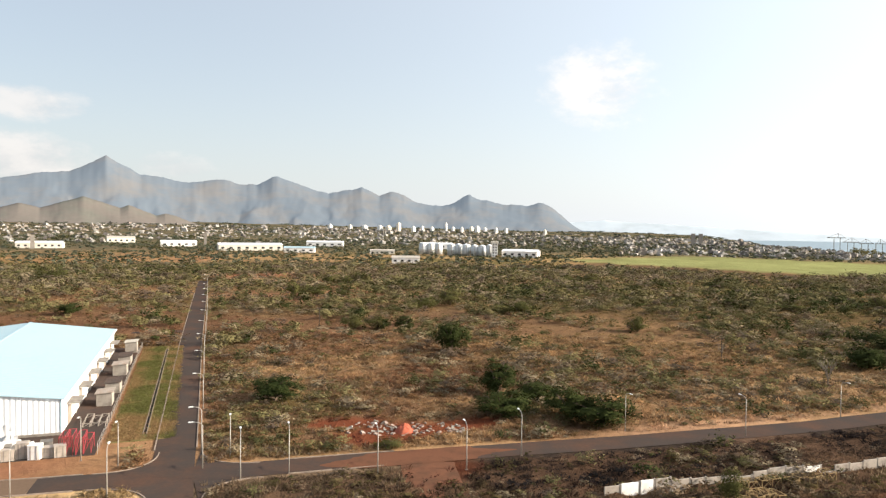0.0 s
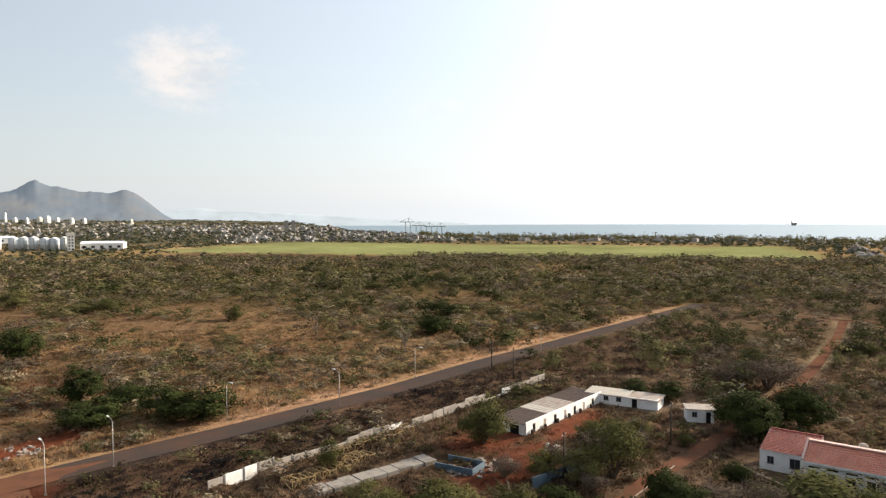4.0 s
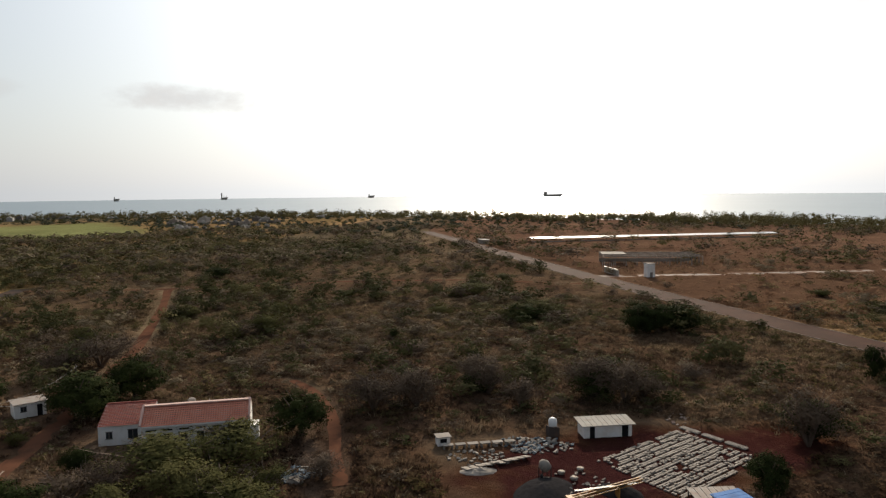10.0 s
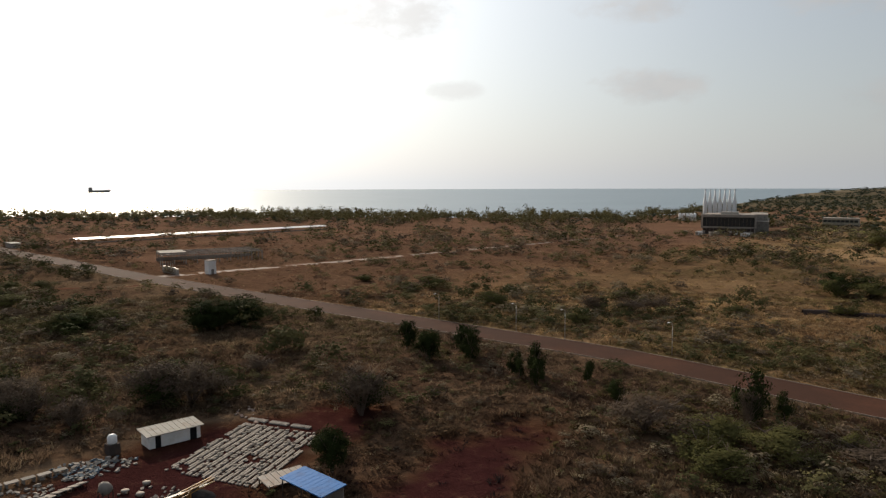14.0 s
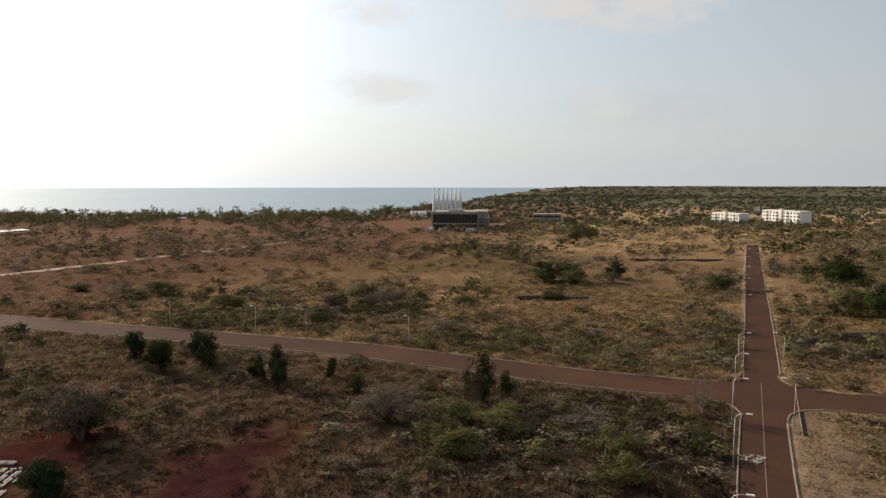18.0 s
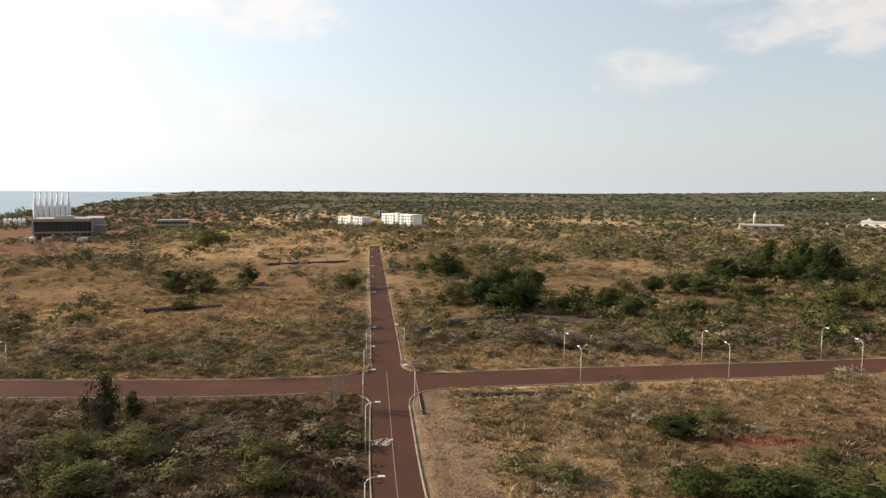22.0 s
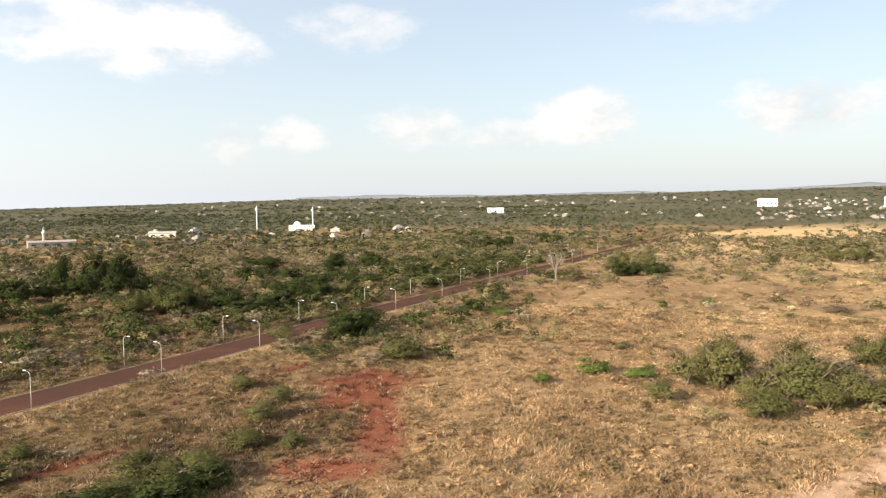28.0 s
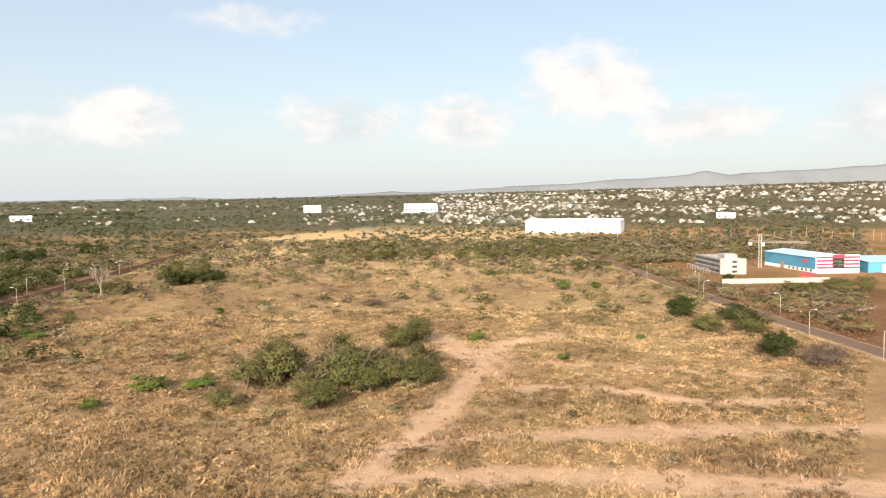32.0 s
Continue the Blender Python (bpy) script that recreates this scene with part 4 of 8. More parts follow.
OLIVE_SHRUBS += [
    (41, 80, 6.2, 3.8), (163, 111, 7.9, 4.8), (94, 118, 7.4, 2.9), (41, 98, 4.5, 5.7),
    (96, 77, 4.1, 3.1), (140, 253, 9.3, 4.7), (209, -6, 16.7, 6.5), (246, 63, 10.2, 4.0),
    (253, 113, 13.3, 4.3), (211, 26, 10.2, 4.7), (209, 77, 10.7, 5.4), (296, 68, 5.4, 3.5),
    (275, 14, 13.2, 3.8), (202, 102, 9.1, 4.4), (292, 18, 14.0, 5.6), (248, 24, 15.9, 5.0),
    (299, -29, 9.6, 3.9), (221, -111, 15.7, 5.4), (254, -100, 10.9, 3.4), (136, -230, 21.1, 6.5),
]
OLIVE_SHRUBS += [
    (29, -227, 28.7, 10.9), (228, -402, 18.4, 12.3), (137, -169, 10.5, 3.3), (121, -193, 9.1, 3.6),
    (184, -114, 13.8, 5.0), (148, -119, 9.2, 3.2), (64, -82, 13.8, 4.6), (66, -75, 10.0, 4.7),
    (44, -89, 8.4, 4.9), (-90, -247, 28.9, 10.5), (2, -91, 5.5, 3.5), (-19, -93, 8.8, 3.7),
    (-26, -92, 9.7, 3.6), (-33, -94, 10.0, 3.8), (88, -250, 12.7, 6.4), (-35, -228, 14.7, 5.4),
    (-14, -269, 12.9, 6.5), (75, -310, 7.7, 5.3), (-107, -133, 17.1, 6.2), (-94, -171, 9.4, 6.4),
]
OLIVE_SHRUBS += [
    (-135, -71, 14.7, 11.3), (-134, -61, 17.7, 13.2), (-151, -60, 11.8, 10.9), (-64, -134, 7.3, 4.4),
    (-32, -100, 9.7, 4.1), (-38, -95, 9.4, 4.0), (-316, -207, 29.7, 13.4), (-196, -172, 5.9, 5.3),
    (-265, -290, 15.6, 9.8), (-155, -240, 13.7, 9.4), (-212, 34, 16.3, 7.8), (-135, -49, 15.1, 11.2),
    (-179, -52, 13.4, 10.8), (-149, -76, 12.1, 8.2), (-318, 96, 21.0, 9.1), (-314, 78, 15.4, 7.9),
    (-453, -139, 44.5, 11.1), (-478, -82, 34.4, 11.7), (-481, -39, 30.5, 10.9), (-402, -11, 19.1, 7.8),
]
DRY_SHRUBS = []
DRY_SHRUBS += [
    (37, 127, 6.5, 5.0), (138, 97, 15.5, 9.5), (79, 52, 8.0, 5.7), (157, 97, 8.9, 4.4),
    (155, 37, 5.2, 3.3), (127, -13, 15.5, 9.8), (128, 7, 10.0, 6.9), (119, 23, 14.8, 7.7),
    (159, 26, 9.2, 3.8), (128, -21, 9.5, 5.2), (174, 74, 12.2, 5.2), (106, -41, 11.7, 10.1),
    (135, 10, 11.0, 6.8), (72, -92, 4.4, 7.0), (124, 22, 8.3, 6.3), (139, -32, 8.2, 4.6),
    (122, 1, 9.1, 5.5), (152, -143, 20.7, 6.6), (79, -77, 11.8, 6.2), (54, -95, 12.6, 2.9),
]
DRY_SHRUBS += [
    (-2, -171, 20.4, 4.8), (13, -170, 11.0, 4.8), (-14, -167, 8.2, 4.6), (-175, 51, 13.9, 6.6),
    (-249, -85, 12.6, 3.2),
]
BARE_TREES = []
BARE_TREES += [
    (96, 174, 4.8, 7.7), (85, 213, 3.0, 4.7), (149, 195, 2.8, 3.4), (42, -113, 4.0, 6.4),
    (41, -111, 3.9, 5.0), (-260, -212, 10.7, 15.7),
]
SLIM_TREES = []
SLIM_TREES += [
    (144, -67, 3.6, 5.8), (132, -66, 3.4, 5.4), (133, -72, 7.4, 7.7), (110, -75, 2.2, 3.5),
    (106, -76, 2.7, 4.3), (102, -85, 2.2, 3.5), (147, -69, 3.5, 5.5), (127, -74, 3.9, 5.4),
    (113, -76, 2.9, 4.7), (109, -78, 3.5, 5.7), (104, -87, 2.2, 3.6), (73, -94, 5.2, 7.2),
    (71, -99, 2.7, 4.2),
]
GREEN_BUSHES = []
GREEN_BUSHES += [
    (-172, -165, 11.5, 4.1), (-111, -94, 4.3, 3.7), (-127, -88, 13.1, 4.1), (-170, -10, 5.0, 2.5),
    (-190, -35, 7.0, 3.4), (-200, 9, 3.3, 2.0), (-310, -19, 9.0, 5.1), (-232, -121, 5.9, 4.8),
    (-220, -132, 5.4, 3.4), (-316, -5, 6.1, 3.7),
]


OLIVE_SHRUBS += [(-57, -113, 8, 4), (-48, -101, 7, 4), (-65, -120, 7, 4), (-54, -96, 6, 3.5), (-141, -38, 11, 6), (-120, -52, 11, 6), (-117, -70, 9, 5), (-156, -42, 10, 7), (-130, -58, 10, 6.5), (-133, -47, 9, 6), (68, 96, 10, 7.5)]
DRY_SHRUBS += [(-147, -46, 8, 5), (-139, -55, 8, 4.5)]
OLIVE_SHRUBS += [(80, 43, 11.0, 5.0), (79, 37, 10.0, 5.0), (75, 49, 9.0, 4.5), (84, 33, 7.0, 4.2), (85, 88, 7, 4.0), (92, 84, 7, 4), (66, 78, 7, 4.5), (70, 74, 8, 5),  (47, 77, 8.0, 4.5), (55, 71, 8.0, 4.5), (40, 84, 6.5, 3.5)]
DRY_SHRUBS += [(76, 55, 9.0, 5.0), (80, 82, 7, 4), (62, 82, 6, 3.5), (85, 84, 6, 3.5), (72, 82, 5, 3), (88, 80, 6, 3.5), (68, 70, 5, 3), (88, 27, 8.0, 4.0)]
DARK_TREES += [(109.7, -42.7, 8, 6), (92.7, -30.9, 6, 4), (138, -13.4, 8, 4.5), (71, 57, 8.0, 5.5), (60, 68, 7.0, 4.5), (109, 75, 13.0, 9.0), (106, 71, 9.0, 7.0), (117, 80, 9.0, 6.5), (116, 98, 8, 5), (112, 103, 7, 4)]
DARK_TREES += [(-14, -89, 8.6, 5.0), (-22, -88, 11.0, 5.8), (-31, -88, 11.3, 5.2), (-38, -90, 6.7, 4.0), (-16, -114, 6.8, 3.6), (-14, -112, 9.0, 3.6), (-115, -228, 20, 8), (-141, -237, 24, 8.5), (-125, -179, 17, 7.5), (-168, -321, 30, 9), (-184, -267, 26, 8), (-223, -279, 24, 8)]
DARK_TREES += [(-303, -198, 22, 8), (-171, -177, 7.0, 5.0), (189, -34, 15.6, 6.5), (128, -13, 11.0, 6.0), (130, 9, 8.7, 4.6), (110, -43, 11.0, 6.8), (204, 0, 13.0, 6.0)]
OLIVE_SHRUBS += [(81, 38, 10.0, 4.2), (77, 33, 10.0, 4.4), (-267, -214, 17, 8), (58, -97, 5.7, 3.0), (61, -73, 9.9, 4.2), (39, -79, 9.2, 4.6), (179, 68, 14, 6.5), (172, 76, 11, 5.5), (-21, -120, 6.1, 3.0)]
prand = np.random.default_rng(21)
plant_out(DARK_TREES, kinds_of("broadleaf_tree", "dense dark green broadleaf tree in dry grass", "tree", "dark broadleaf trees", L_DARK, M_BARK, (1, 2, 3, 4),
                               clumps=60, leaves=4200, size=0.027, low=0.03, trunk=1, spread=0.26), prand, 14.0, 1.28)
ROUND_TREES = [(104, 35, 11.6, 8.4), (87, 61, 5.8, 4.4), (119, 71, 14.0, 10.0)]
plant_out(ROUND_TREES, kinds_of("round_tree", "dense rounded dark green tree beside the house", "tree", "round garden trees", L_DARK, M_BARK, (31, 32),
                                clumps=170, leaves=7000, size=0.022, low=0.02, trunk=1, spread=0.17), prand, 20.0)
plant_out(OLIVE_SHRUBS, kinds_of("scrub_bush", "olive green thorny scrub bush in dry grass", "bush", "olive scrub bushes", L_BUSH, M_BARK, (5, 6, 7, 8),
                                 clumps=40, leaves=3400, size=0.025, low=0.03, trunk=0, spread=0.32, gaps=0.4, twigs=2), prand, 13.0, 1.1)
plant_out(DRY_SHRUBS, kinds_of("dry_shrub", "half-bare brown shrub with dry twigs", "bush", "dry brown shrubs", L_DRY, M_BARK, (9, 10, 11),
                               clumps=38, leaves=2800, size=0.021, low=0.03, trunk=0, spread=0.34, gaps=0.6, twigs=5, limb_count=8), prand)
plant_out([(x, y, w * 1.25, h * 1.4) for x, y, w, h in SLIM_TREES], kinds_of("young_conifer", "slim dark green young tree with upright crown", "tree", "young roadside trees", L_DARK, M_BARK, (12, 13, 14),
                               clumps=22, leaves=1500, size=0.04, low=0.03, trunk=1, spread=0.36, gaps=0.5), prand, 8.0)
plant_out(BARE_TREES, kinds_of("bare_tree", "leafless pale tree with forked branches", "tree", "bare trees", L_DRY, M_DRYBARK, (15, 16),
                               clumps=1, leaves=0, size=0.02, low=0.2, trunk=1, twigs=9, limb_count=7), prand, 30.0)
plant_out(GREEN_BUSHES, kinds_of("leafy_bush", "rounded fresh green bush in straw grass", "bush", "fresh green bushes", L_GREEN, M_BARK, (17, 18),
                                 clumps=20, leaves=1300, size=0.042, low=0.04, trunk=0, spread=0.36), prand, 9.0)


def scatter(name, templates, x, y, z, wide, high, mat, label, category, tint=None, rgb=None, corners=3):
    """Many alike small plants in one mesh: every template is spread over its share of the spots."""
    allv, allt, allc = [], [], []
    which = rng.integers(len(templates), size=len(x))
    for k, t in enumerate(templates):
        s = np.flatnonzero(which == k)
        if not len(s):
            continue
        a = rng.random(len(s)) * 2 * np.pi
        c, si = np.cos(a)[:, None], np.sin(a)[:, None]
        px = (t[None, :, 0] * c - t[None, :, 1] * si) * wide[s, None] + x[s, None]
        py = (t[None, :, 0] * si + t[None, :, 1] * c) * wide[s, None] + y[s, None]
        pz = t[None, :, 2] * high[s, None] + z[s, None]
        allv.append(np.stack([px, py, pz], -1).reshape(-1, 3))
        if tint is not None:
            allt.append(np.repeat(tint[s], len(t)))
        if rgb is not None:
            allc.append(np.repeat(rgb[s], len(t), 0))
    v = np.concatenate(allv)
    ob = quads_mesh(name, v, np.arange(len(v)).reshape(-1, corners), mat, np.concatenate(allc) if rgb is not None else None, np.concatenate(allt) if tint is not None else None)
    return tagged(ob, label, category, kind="stuff")


def spots(count, near, far, az0=-180.0, az1=180.0, power=1.0):
    """Random plan points in a ring or sector round the plan's middle, denser near by for a power under 1."""
    r = near + (far - near) * rng.random(count) ** power
    a = np.radians(az0 + (az1 - az0) * rng.random(count) if az1 - az0 < 359 else (72 + 324 * rng.random(count) + 180) % 360 - 180)
    return -np.sin(a) * r, np.cos(a) * r


def tuft(rand, blades, wide=0.16):
    """A rounded clump of grass blades that lean outwards, a unit wide and high."""
    v = []
    for _ in range(blades):
        a, q = rand.random() * 6.28, rand.random() * 6.28
        r = 0.42 * rand.random() ** 0.5
        p = np.array([math.cos(q) * r, math.sin(q) * r, -0.02])
        b = q + rand.normal() * 0.7
        lean = np.array([math.cos(b), math.sin(b), 0]) * (0.10 + 0.50 * rand.random())
        h = (0.45 + 0.55 * rand.random()) * (1 - 0.9 * r)
        side = np.array([math.cos(a), math.sin(a), 0]) * wide * (0.7 + 0.6 * rand.random())
        top = p + lean + np.array([0, 0, h])
        v += [p - side, p + side, top]
    return np.array(v)


def build_grass():
    rand = np.random.default_rng(5)
    fine, coarse = [tuft(rand, 11, 0.085) for _ in range(14)], [tuft(rand, 7, 0.13) for _ in range(10)]
    for name, templates, count, near, far, power, size, tall in (("grass", fine, 146000, 78, 255, 0.9, 1.35, 1.0), ("grass", coarse, 30000, 245, 560, 0.8, 2.4, 0.7)):
        x, y = spots(count, near, far, power=power)
        mown = verge(x, y)
        keep = (open_ground(x, y) > 0) & (rng.random(count) > soil(x, y) * np.where(x < -20, 0.62, 0.95)) & (rng.random(count) > trodden(x, y) * 0.85) & (rng.random(count) < 0.12 + 1.5 * fbm(x, y, 6 if near < 100 else 14, 61, 3) ** 1.3) & (rng.random(count) > mown * 0.25)
        x, y, mown = x[keep], y[keep], mown[keep]
        rgb = cover(x, y)
        north, burnt, east, bare, south, west = regions(x, y)
        # clumps some metres wide share a colour; single tufts differ less
        rgb = rgb * ((0.58 + 0.74 * smooth(fbm(x, y, 5.0, 77, 3), 0.30, 0.68)) * (0.86 + 0.28 * rng.random(len(x))))[:, None]
        pale = rng.random(len(x)) < (0.30 - 0.22 * east) * (1 - burnt * 0.8)
        rgb[pale] = rgb[pale] * 0.5 + np.array([0.45, 0.355, 0.23]) * 0.5 * (1 - 0.3 * north - 0.4 * east - 0.3 * south)[pale][:, None]
        rgb = rgb * (1 - 0.4 * west * (rng.random(len(x)) < 0.2))[:, None]
        lump = fbm(x, y, 9, 71, 3)
        wide = size * (1 + 0.5 * smooth(np.hypot(x, y), 120, 250) * (near < 100)) * (0.7 + 0.7 * rng.random(len(x)))
        high = tall * (0.30 + 1.6 * lump ** 1.3) * (0.65 + 0.6 * rng.random(len(x))) * (1 - 0.4 * burnt) * (1 - 0.72 * mown)
        scatter(name, templates, x, y, surface_z(x, y) - 0.06, wide, high, M_GRASS, "dry straw and olive grass tufts on red earth", "grass", rgb=np.clip(rgb, 0.02, 0.65))


build_grass()


def build_clumps():
    """Knee-high cushions of matted grass and herbs that roughen the open ground."""
    rand = np.random.default_rng(15)
    cushion = [leaf_cloud(rand, 7, 16, 0.17, 0.50, 0.0, gaps=0.4) for _ in range(14)]
    for count, near, far, wmin, wmax, power in ((44000, 80, 250, 0.9, 3.0, 0.9), (17000, 225, 560, 2.0, 5.0, 0.8)):
        x, y = spots(count, near, far, power=power)
        free = open_ground(x, y) * (1 - soil(x, y)) * (1 - trodden(x, y)) * (1 - 0.2 * verge(x, y)) * (1 - field_green(x, y)) * (1 - 0.6 * regions(x, y)[3])
        keep = rng.random(count) < free * (0.15 + 0.35 * regions(x, y)[0] + 0.35 * regions(x, y)[5] + 1.1 * smooth(fbm(x, y, 24, 67, 3), 0.36, 0.58))
        x, y = x[keep], y[keep]
        rgb = cover(x, y) * (0.62 + 0.6 * rng.random(len(x)) ** 1.5)[:, None]
        olive = smooth(fbm(x, y, 32, 69, 3), 0.45, 0.62)[:, None] * 0.6
        rgb = rgb * (1 - olive) + np.array([0.105, 0.088, 0.036]) * olive
        w = (wmin + (wmax - wmin) * rng.random(len(x)) ** 1.7) * (1 - 0.55 * verge(x, y))
        scatter("grass_cushions", cushion, x, y, surface_z(x, y) - 0.08, w, w * (0.32 + 0.30 * rng.random(len(x))), M_GRASS, "matted cushions of dry grass and herbs on earth", "grass", rgb=np.clip(rgb, 0.02, 0.5))


build_clumps()


def shrub_density(x, y):
    """How thickly scrub grows: dense in the north and east, thin on the western field."""
    north, burnt, east, bare, south, west = regions(x, y)
    r = np.hypot(x, y)
    lump = 0.62 * fbm(x, y, 62, 81, 3) + 0.38 * fbm(x, y, 17, 87, 2)
    d = north * (0.68 + 0.45 * smooth(r, 150, 280)) + east * (0.28 + 0.36 * smooth(x, 105, 140)) + 0.75 * south * (1 - 0.45 * bare) + 0.045 * west + 0.50 * west * smooth(r, 180, 420) + 0.55 * west * smooth(-y + 0.5 * x, 60, 95)
    d = d * (0.85 + 0.25 * north) * smooth(lump, 0.40 - 0.07 * north, 0.53 - 0.05 * north)
    thick = np.maximum(soil(x, y, THICK_NORTH), soil(x, y, THICK_SOUTH))
    d = np.maximum(d, np.maximum(0.95 * thick * smooth(lump, 0.33, 0.46), 0.85 * soil(x, y, THORNY))) * (1 - (0.85 - 0.25 * north) * soil(x, y, GLADES)) * (1 - 0.9 * verge(x, y))
    d = d * (1 - soil(x, y)) * (1 - field_green(x, y)) * (1 - ploughed(x, y)) * open_ground(x, y)
    clear = soil(x, y, [(-130, 270, 60, 50, 10), (-70, 400, 60, 40, 0), (-45, 260, 26, 56, 15)])
    return d * (1 - 0.5 * burnt) * (1 - 0.8 * clear)


def build_scrub():
    rand = np.random.default_rng(6)
    fine = [leaf_cloud(rand, 12, 56, 0.085, 0.40, 0.02, gaps=0.5) for _ in range(12)]
    broad = [leaf_cloud(rand, 22, 135, 0.060, 0.34, 0.02, gaps=0.5) for _ in range(12)]
    coarse = [leaf_cloud(rand, 14, 62, 0.082, 0.38, 0.02, gaps=0.4) for _ in range(14)]
    # leaf, how it shares the green thickets, the thorny stretches and the rest, label
    kinds = ((L_OLIVE, 1.0, 0.35, 0.85, "olive scrub bushes spread through dry grass"), (L_SCRUB, 0.9, 0.5, 0.6, "dark olive bushes spread through dry scrub"),
             (L_DRY, 0.25, 0.9, 0.65, "brown half-dry thorn scrub in grass"), (L_PALE, 0.60, 0.8, 0.75, "bleached leafless thorn bushes in scrub"),
             (L_DARK, 0.75, 0.0, 0.05, "dark green bushes in dense thickets"))
    for templates, count, near, far, wmin, wmax, power, lone in ((fine, 12500, 78, 215, 1.1, 4.8, 1.7, 0.03), (broad, 5600, 84, 390, 3.4, 10.5, 1.4, 0.012), (coarse, 10500, 370, 720, 5.0, 15.0, 1.4, 0.03)):
        for leafmat, green, thorny, rest, label in kinds:
            x, y = spots(count, near, far, power=0.8)
            thick, thorn = np.maximum(soil(x, y, THICK_NORTH), soil(x, y, THICK_SOUTH)), soil(x, y, THORNY)
            share = rest + (green - rest) * thick
            share = share + (thorny - share) * thorn
            share = share * (1 + (0.75 if leafmat is L_DRY else -0.5 if leafmat is L_OLIVE else 0.0) * regions(x, y)[2])
            if leafmat is L_DARK:
                share = np.where(y < 0, share, 0.4 * share)
            r = np.hypot(x, y)
            west = regions(x, y)[5] * (1 - smooth(r, 180, 260)) * (1 - smooth(-y + 0.5 * x, 60, 95))
            free = open_ground(x, y) * (1 - soil(x, y)) * (1 - trodden(x, y)) * (1 - field_green(x, y)) * (1 - verge(x, y))
            keep = rng.random(count) < (shrub_density(x, y) * share + lone * (1 - 0.75 * west)) * free
            if near > 80:
                keep &= np.minimum(line_distance(x, y, ROAD_C) - 2.5, line_distance(x, y, ROAD_B)) > 5.5
            x, y = x[keep], y[keep]
            w = wmin + (wmax - wmin) * rng.random(len(x)) ** power
            w = w * (0.62 + 0.38 * smooth(np.hypot(x, y), 110, 240))
            scatter("scrub", templates, x, y, surface_z(x, y) - 0.08, w, w * (0.36 + 0.24 * rng.random(len(x))), leafmat, label, "scrub", tint=0.6 * rng.random(len(x)) ** 2)
    # loose groves of small trees
    grove = [leaf_cloud(rand, 16, 150, 0.066, 0.36, 0.03, gaps=0.3) for _ in range(8)]
    for leafmat, count, near, end, a0, a1, cut in ((L_DARK, 900, 190, 620, 128, 196, 0.47), (L_OLIVE, 700, 170, 620, 128, 200, 0.45), (L_DARK, 620, 170, 640, -45, 24, 0.47), (L_OLIVE, 900, 160, 640, -70, 32, 0.43), (L_SCRUB, 500, 200, 560, -150, -100, 0.5), (L_SCRUB, 700, 125, 460, -112, -48, 0.43), (L_DARK, 500, 165, 420, 138, 190, 0.42), (L_DARK, 1300, 170, 500, 108, 142, 0.38), (L_SCRUB, 700, 170, 500, 108, 142, 0.38), (L_OLIVE, 320, 230, 560, 72, 128, 0.5)):
        x, y = spots(count, near, end, a0, a1, 0.8)
        keep = (fbm(x, y, 75, 131, 3) > cut) & (open_ground(x, y) > 0) & (soil(x, y) < 0.2) & (regions(x, y)[3] < 0.3) & ((a0 != 108) | (regions(x, y)[4] > 0.5)) & (line_distance(x, y, ROAD_C) > 11)
        x, y = x[keep], y[keep]
        w = 4.0 + 6.5 * rng.random(len(x)) ** 1.5
        scatter("grove", grove, x, y, ground_z(x, y) - 0.1, w, w * (0.55 + 0.3 * rng.random(len(x))), leafmat, "loose grove of small spreading trees in scrub", "trees", tint=0.35 * rng.random(len(x)) ** 2)
    # belts of woodland farther off, the palest with haze put into their leaves
    far = [leaf_cloud(rand, 8, 20, 0.20, 0.45, 0.05) for _ in range(12)]
    for leafmat, count, near, end, label in ((L_WOOD_HAZE, 22000, 620, 1900, "green woodland belt in the distance, paled for haze"), (L_SCRUB, 17000, 600, 2000, "olive scrubland in the distance"), (L_WOOD_HAZE, 17000, 1700, 4500, "woodland towards the horizon, paled for haze"), (L_DARK, 26000, 560, 2600, "deep green woodland inland")):
        x, y = spots(count, near, end, power=0.9)
        r, az = np.hypot(x, y), bearing_of(x, y)
        bare = regions(x, y)[3] * (1 - smooth(r, 620, 800))
        wood = fbm(x, y, 170, 91, 3)
        keep = (r < coast(az) - 70) & (field_green(x, y) < 0.2) & (ploughed(x, y) < 0.3) & (rng.random(count) < (0.25 + 0.9 * smooth(wood, 0.30, 0.55)) * (1 - 0.93 * bare)) & (open_ground(x, y) > 0)
        if leafmat is L_DARK:
            keep &= (az > 126) & (az < 166) & (rng.random(count) < smooth(fbm(x, y, 240, 97, 2), 0.30, 0.5))
        if leafmat is L_WOOD_HAZE and near < 1000:   # fewer tall woods inland in the west
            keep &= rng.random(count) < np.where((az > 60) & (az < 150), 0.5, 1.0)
        x, y = x[keep], y[keep]
        r = np.hypot(x, y)
        w = (4.5 + 7 * rng.random(len(x))) * (1 + 1.8 * smooth(r, 1100, 3200))
        if leafmat is L_SCRUB:
            w = w * 0.85
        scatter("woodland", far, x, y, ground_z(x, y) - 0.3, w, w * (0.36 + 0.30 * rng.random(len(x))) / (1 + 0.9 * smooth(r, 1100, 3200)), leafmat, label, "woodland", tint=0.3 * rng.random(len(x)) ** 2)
    # trees along the shore, their haze put into paler olive leaves
    a = np.radians(rng.uniform(-140, -30, 3600))
    r = coast(np.degrees(a)) - 75 - 160 * rng.random(3600) ** 1.5
    x, y = -np.sin(a) * r, np.cos(a) * r
    keep = fbm(x, y, 50, 95, 2) > 0.36
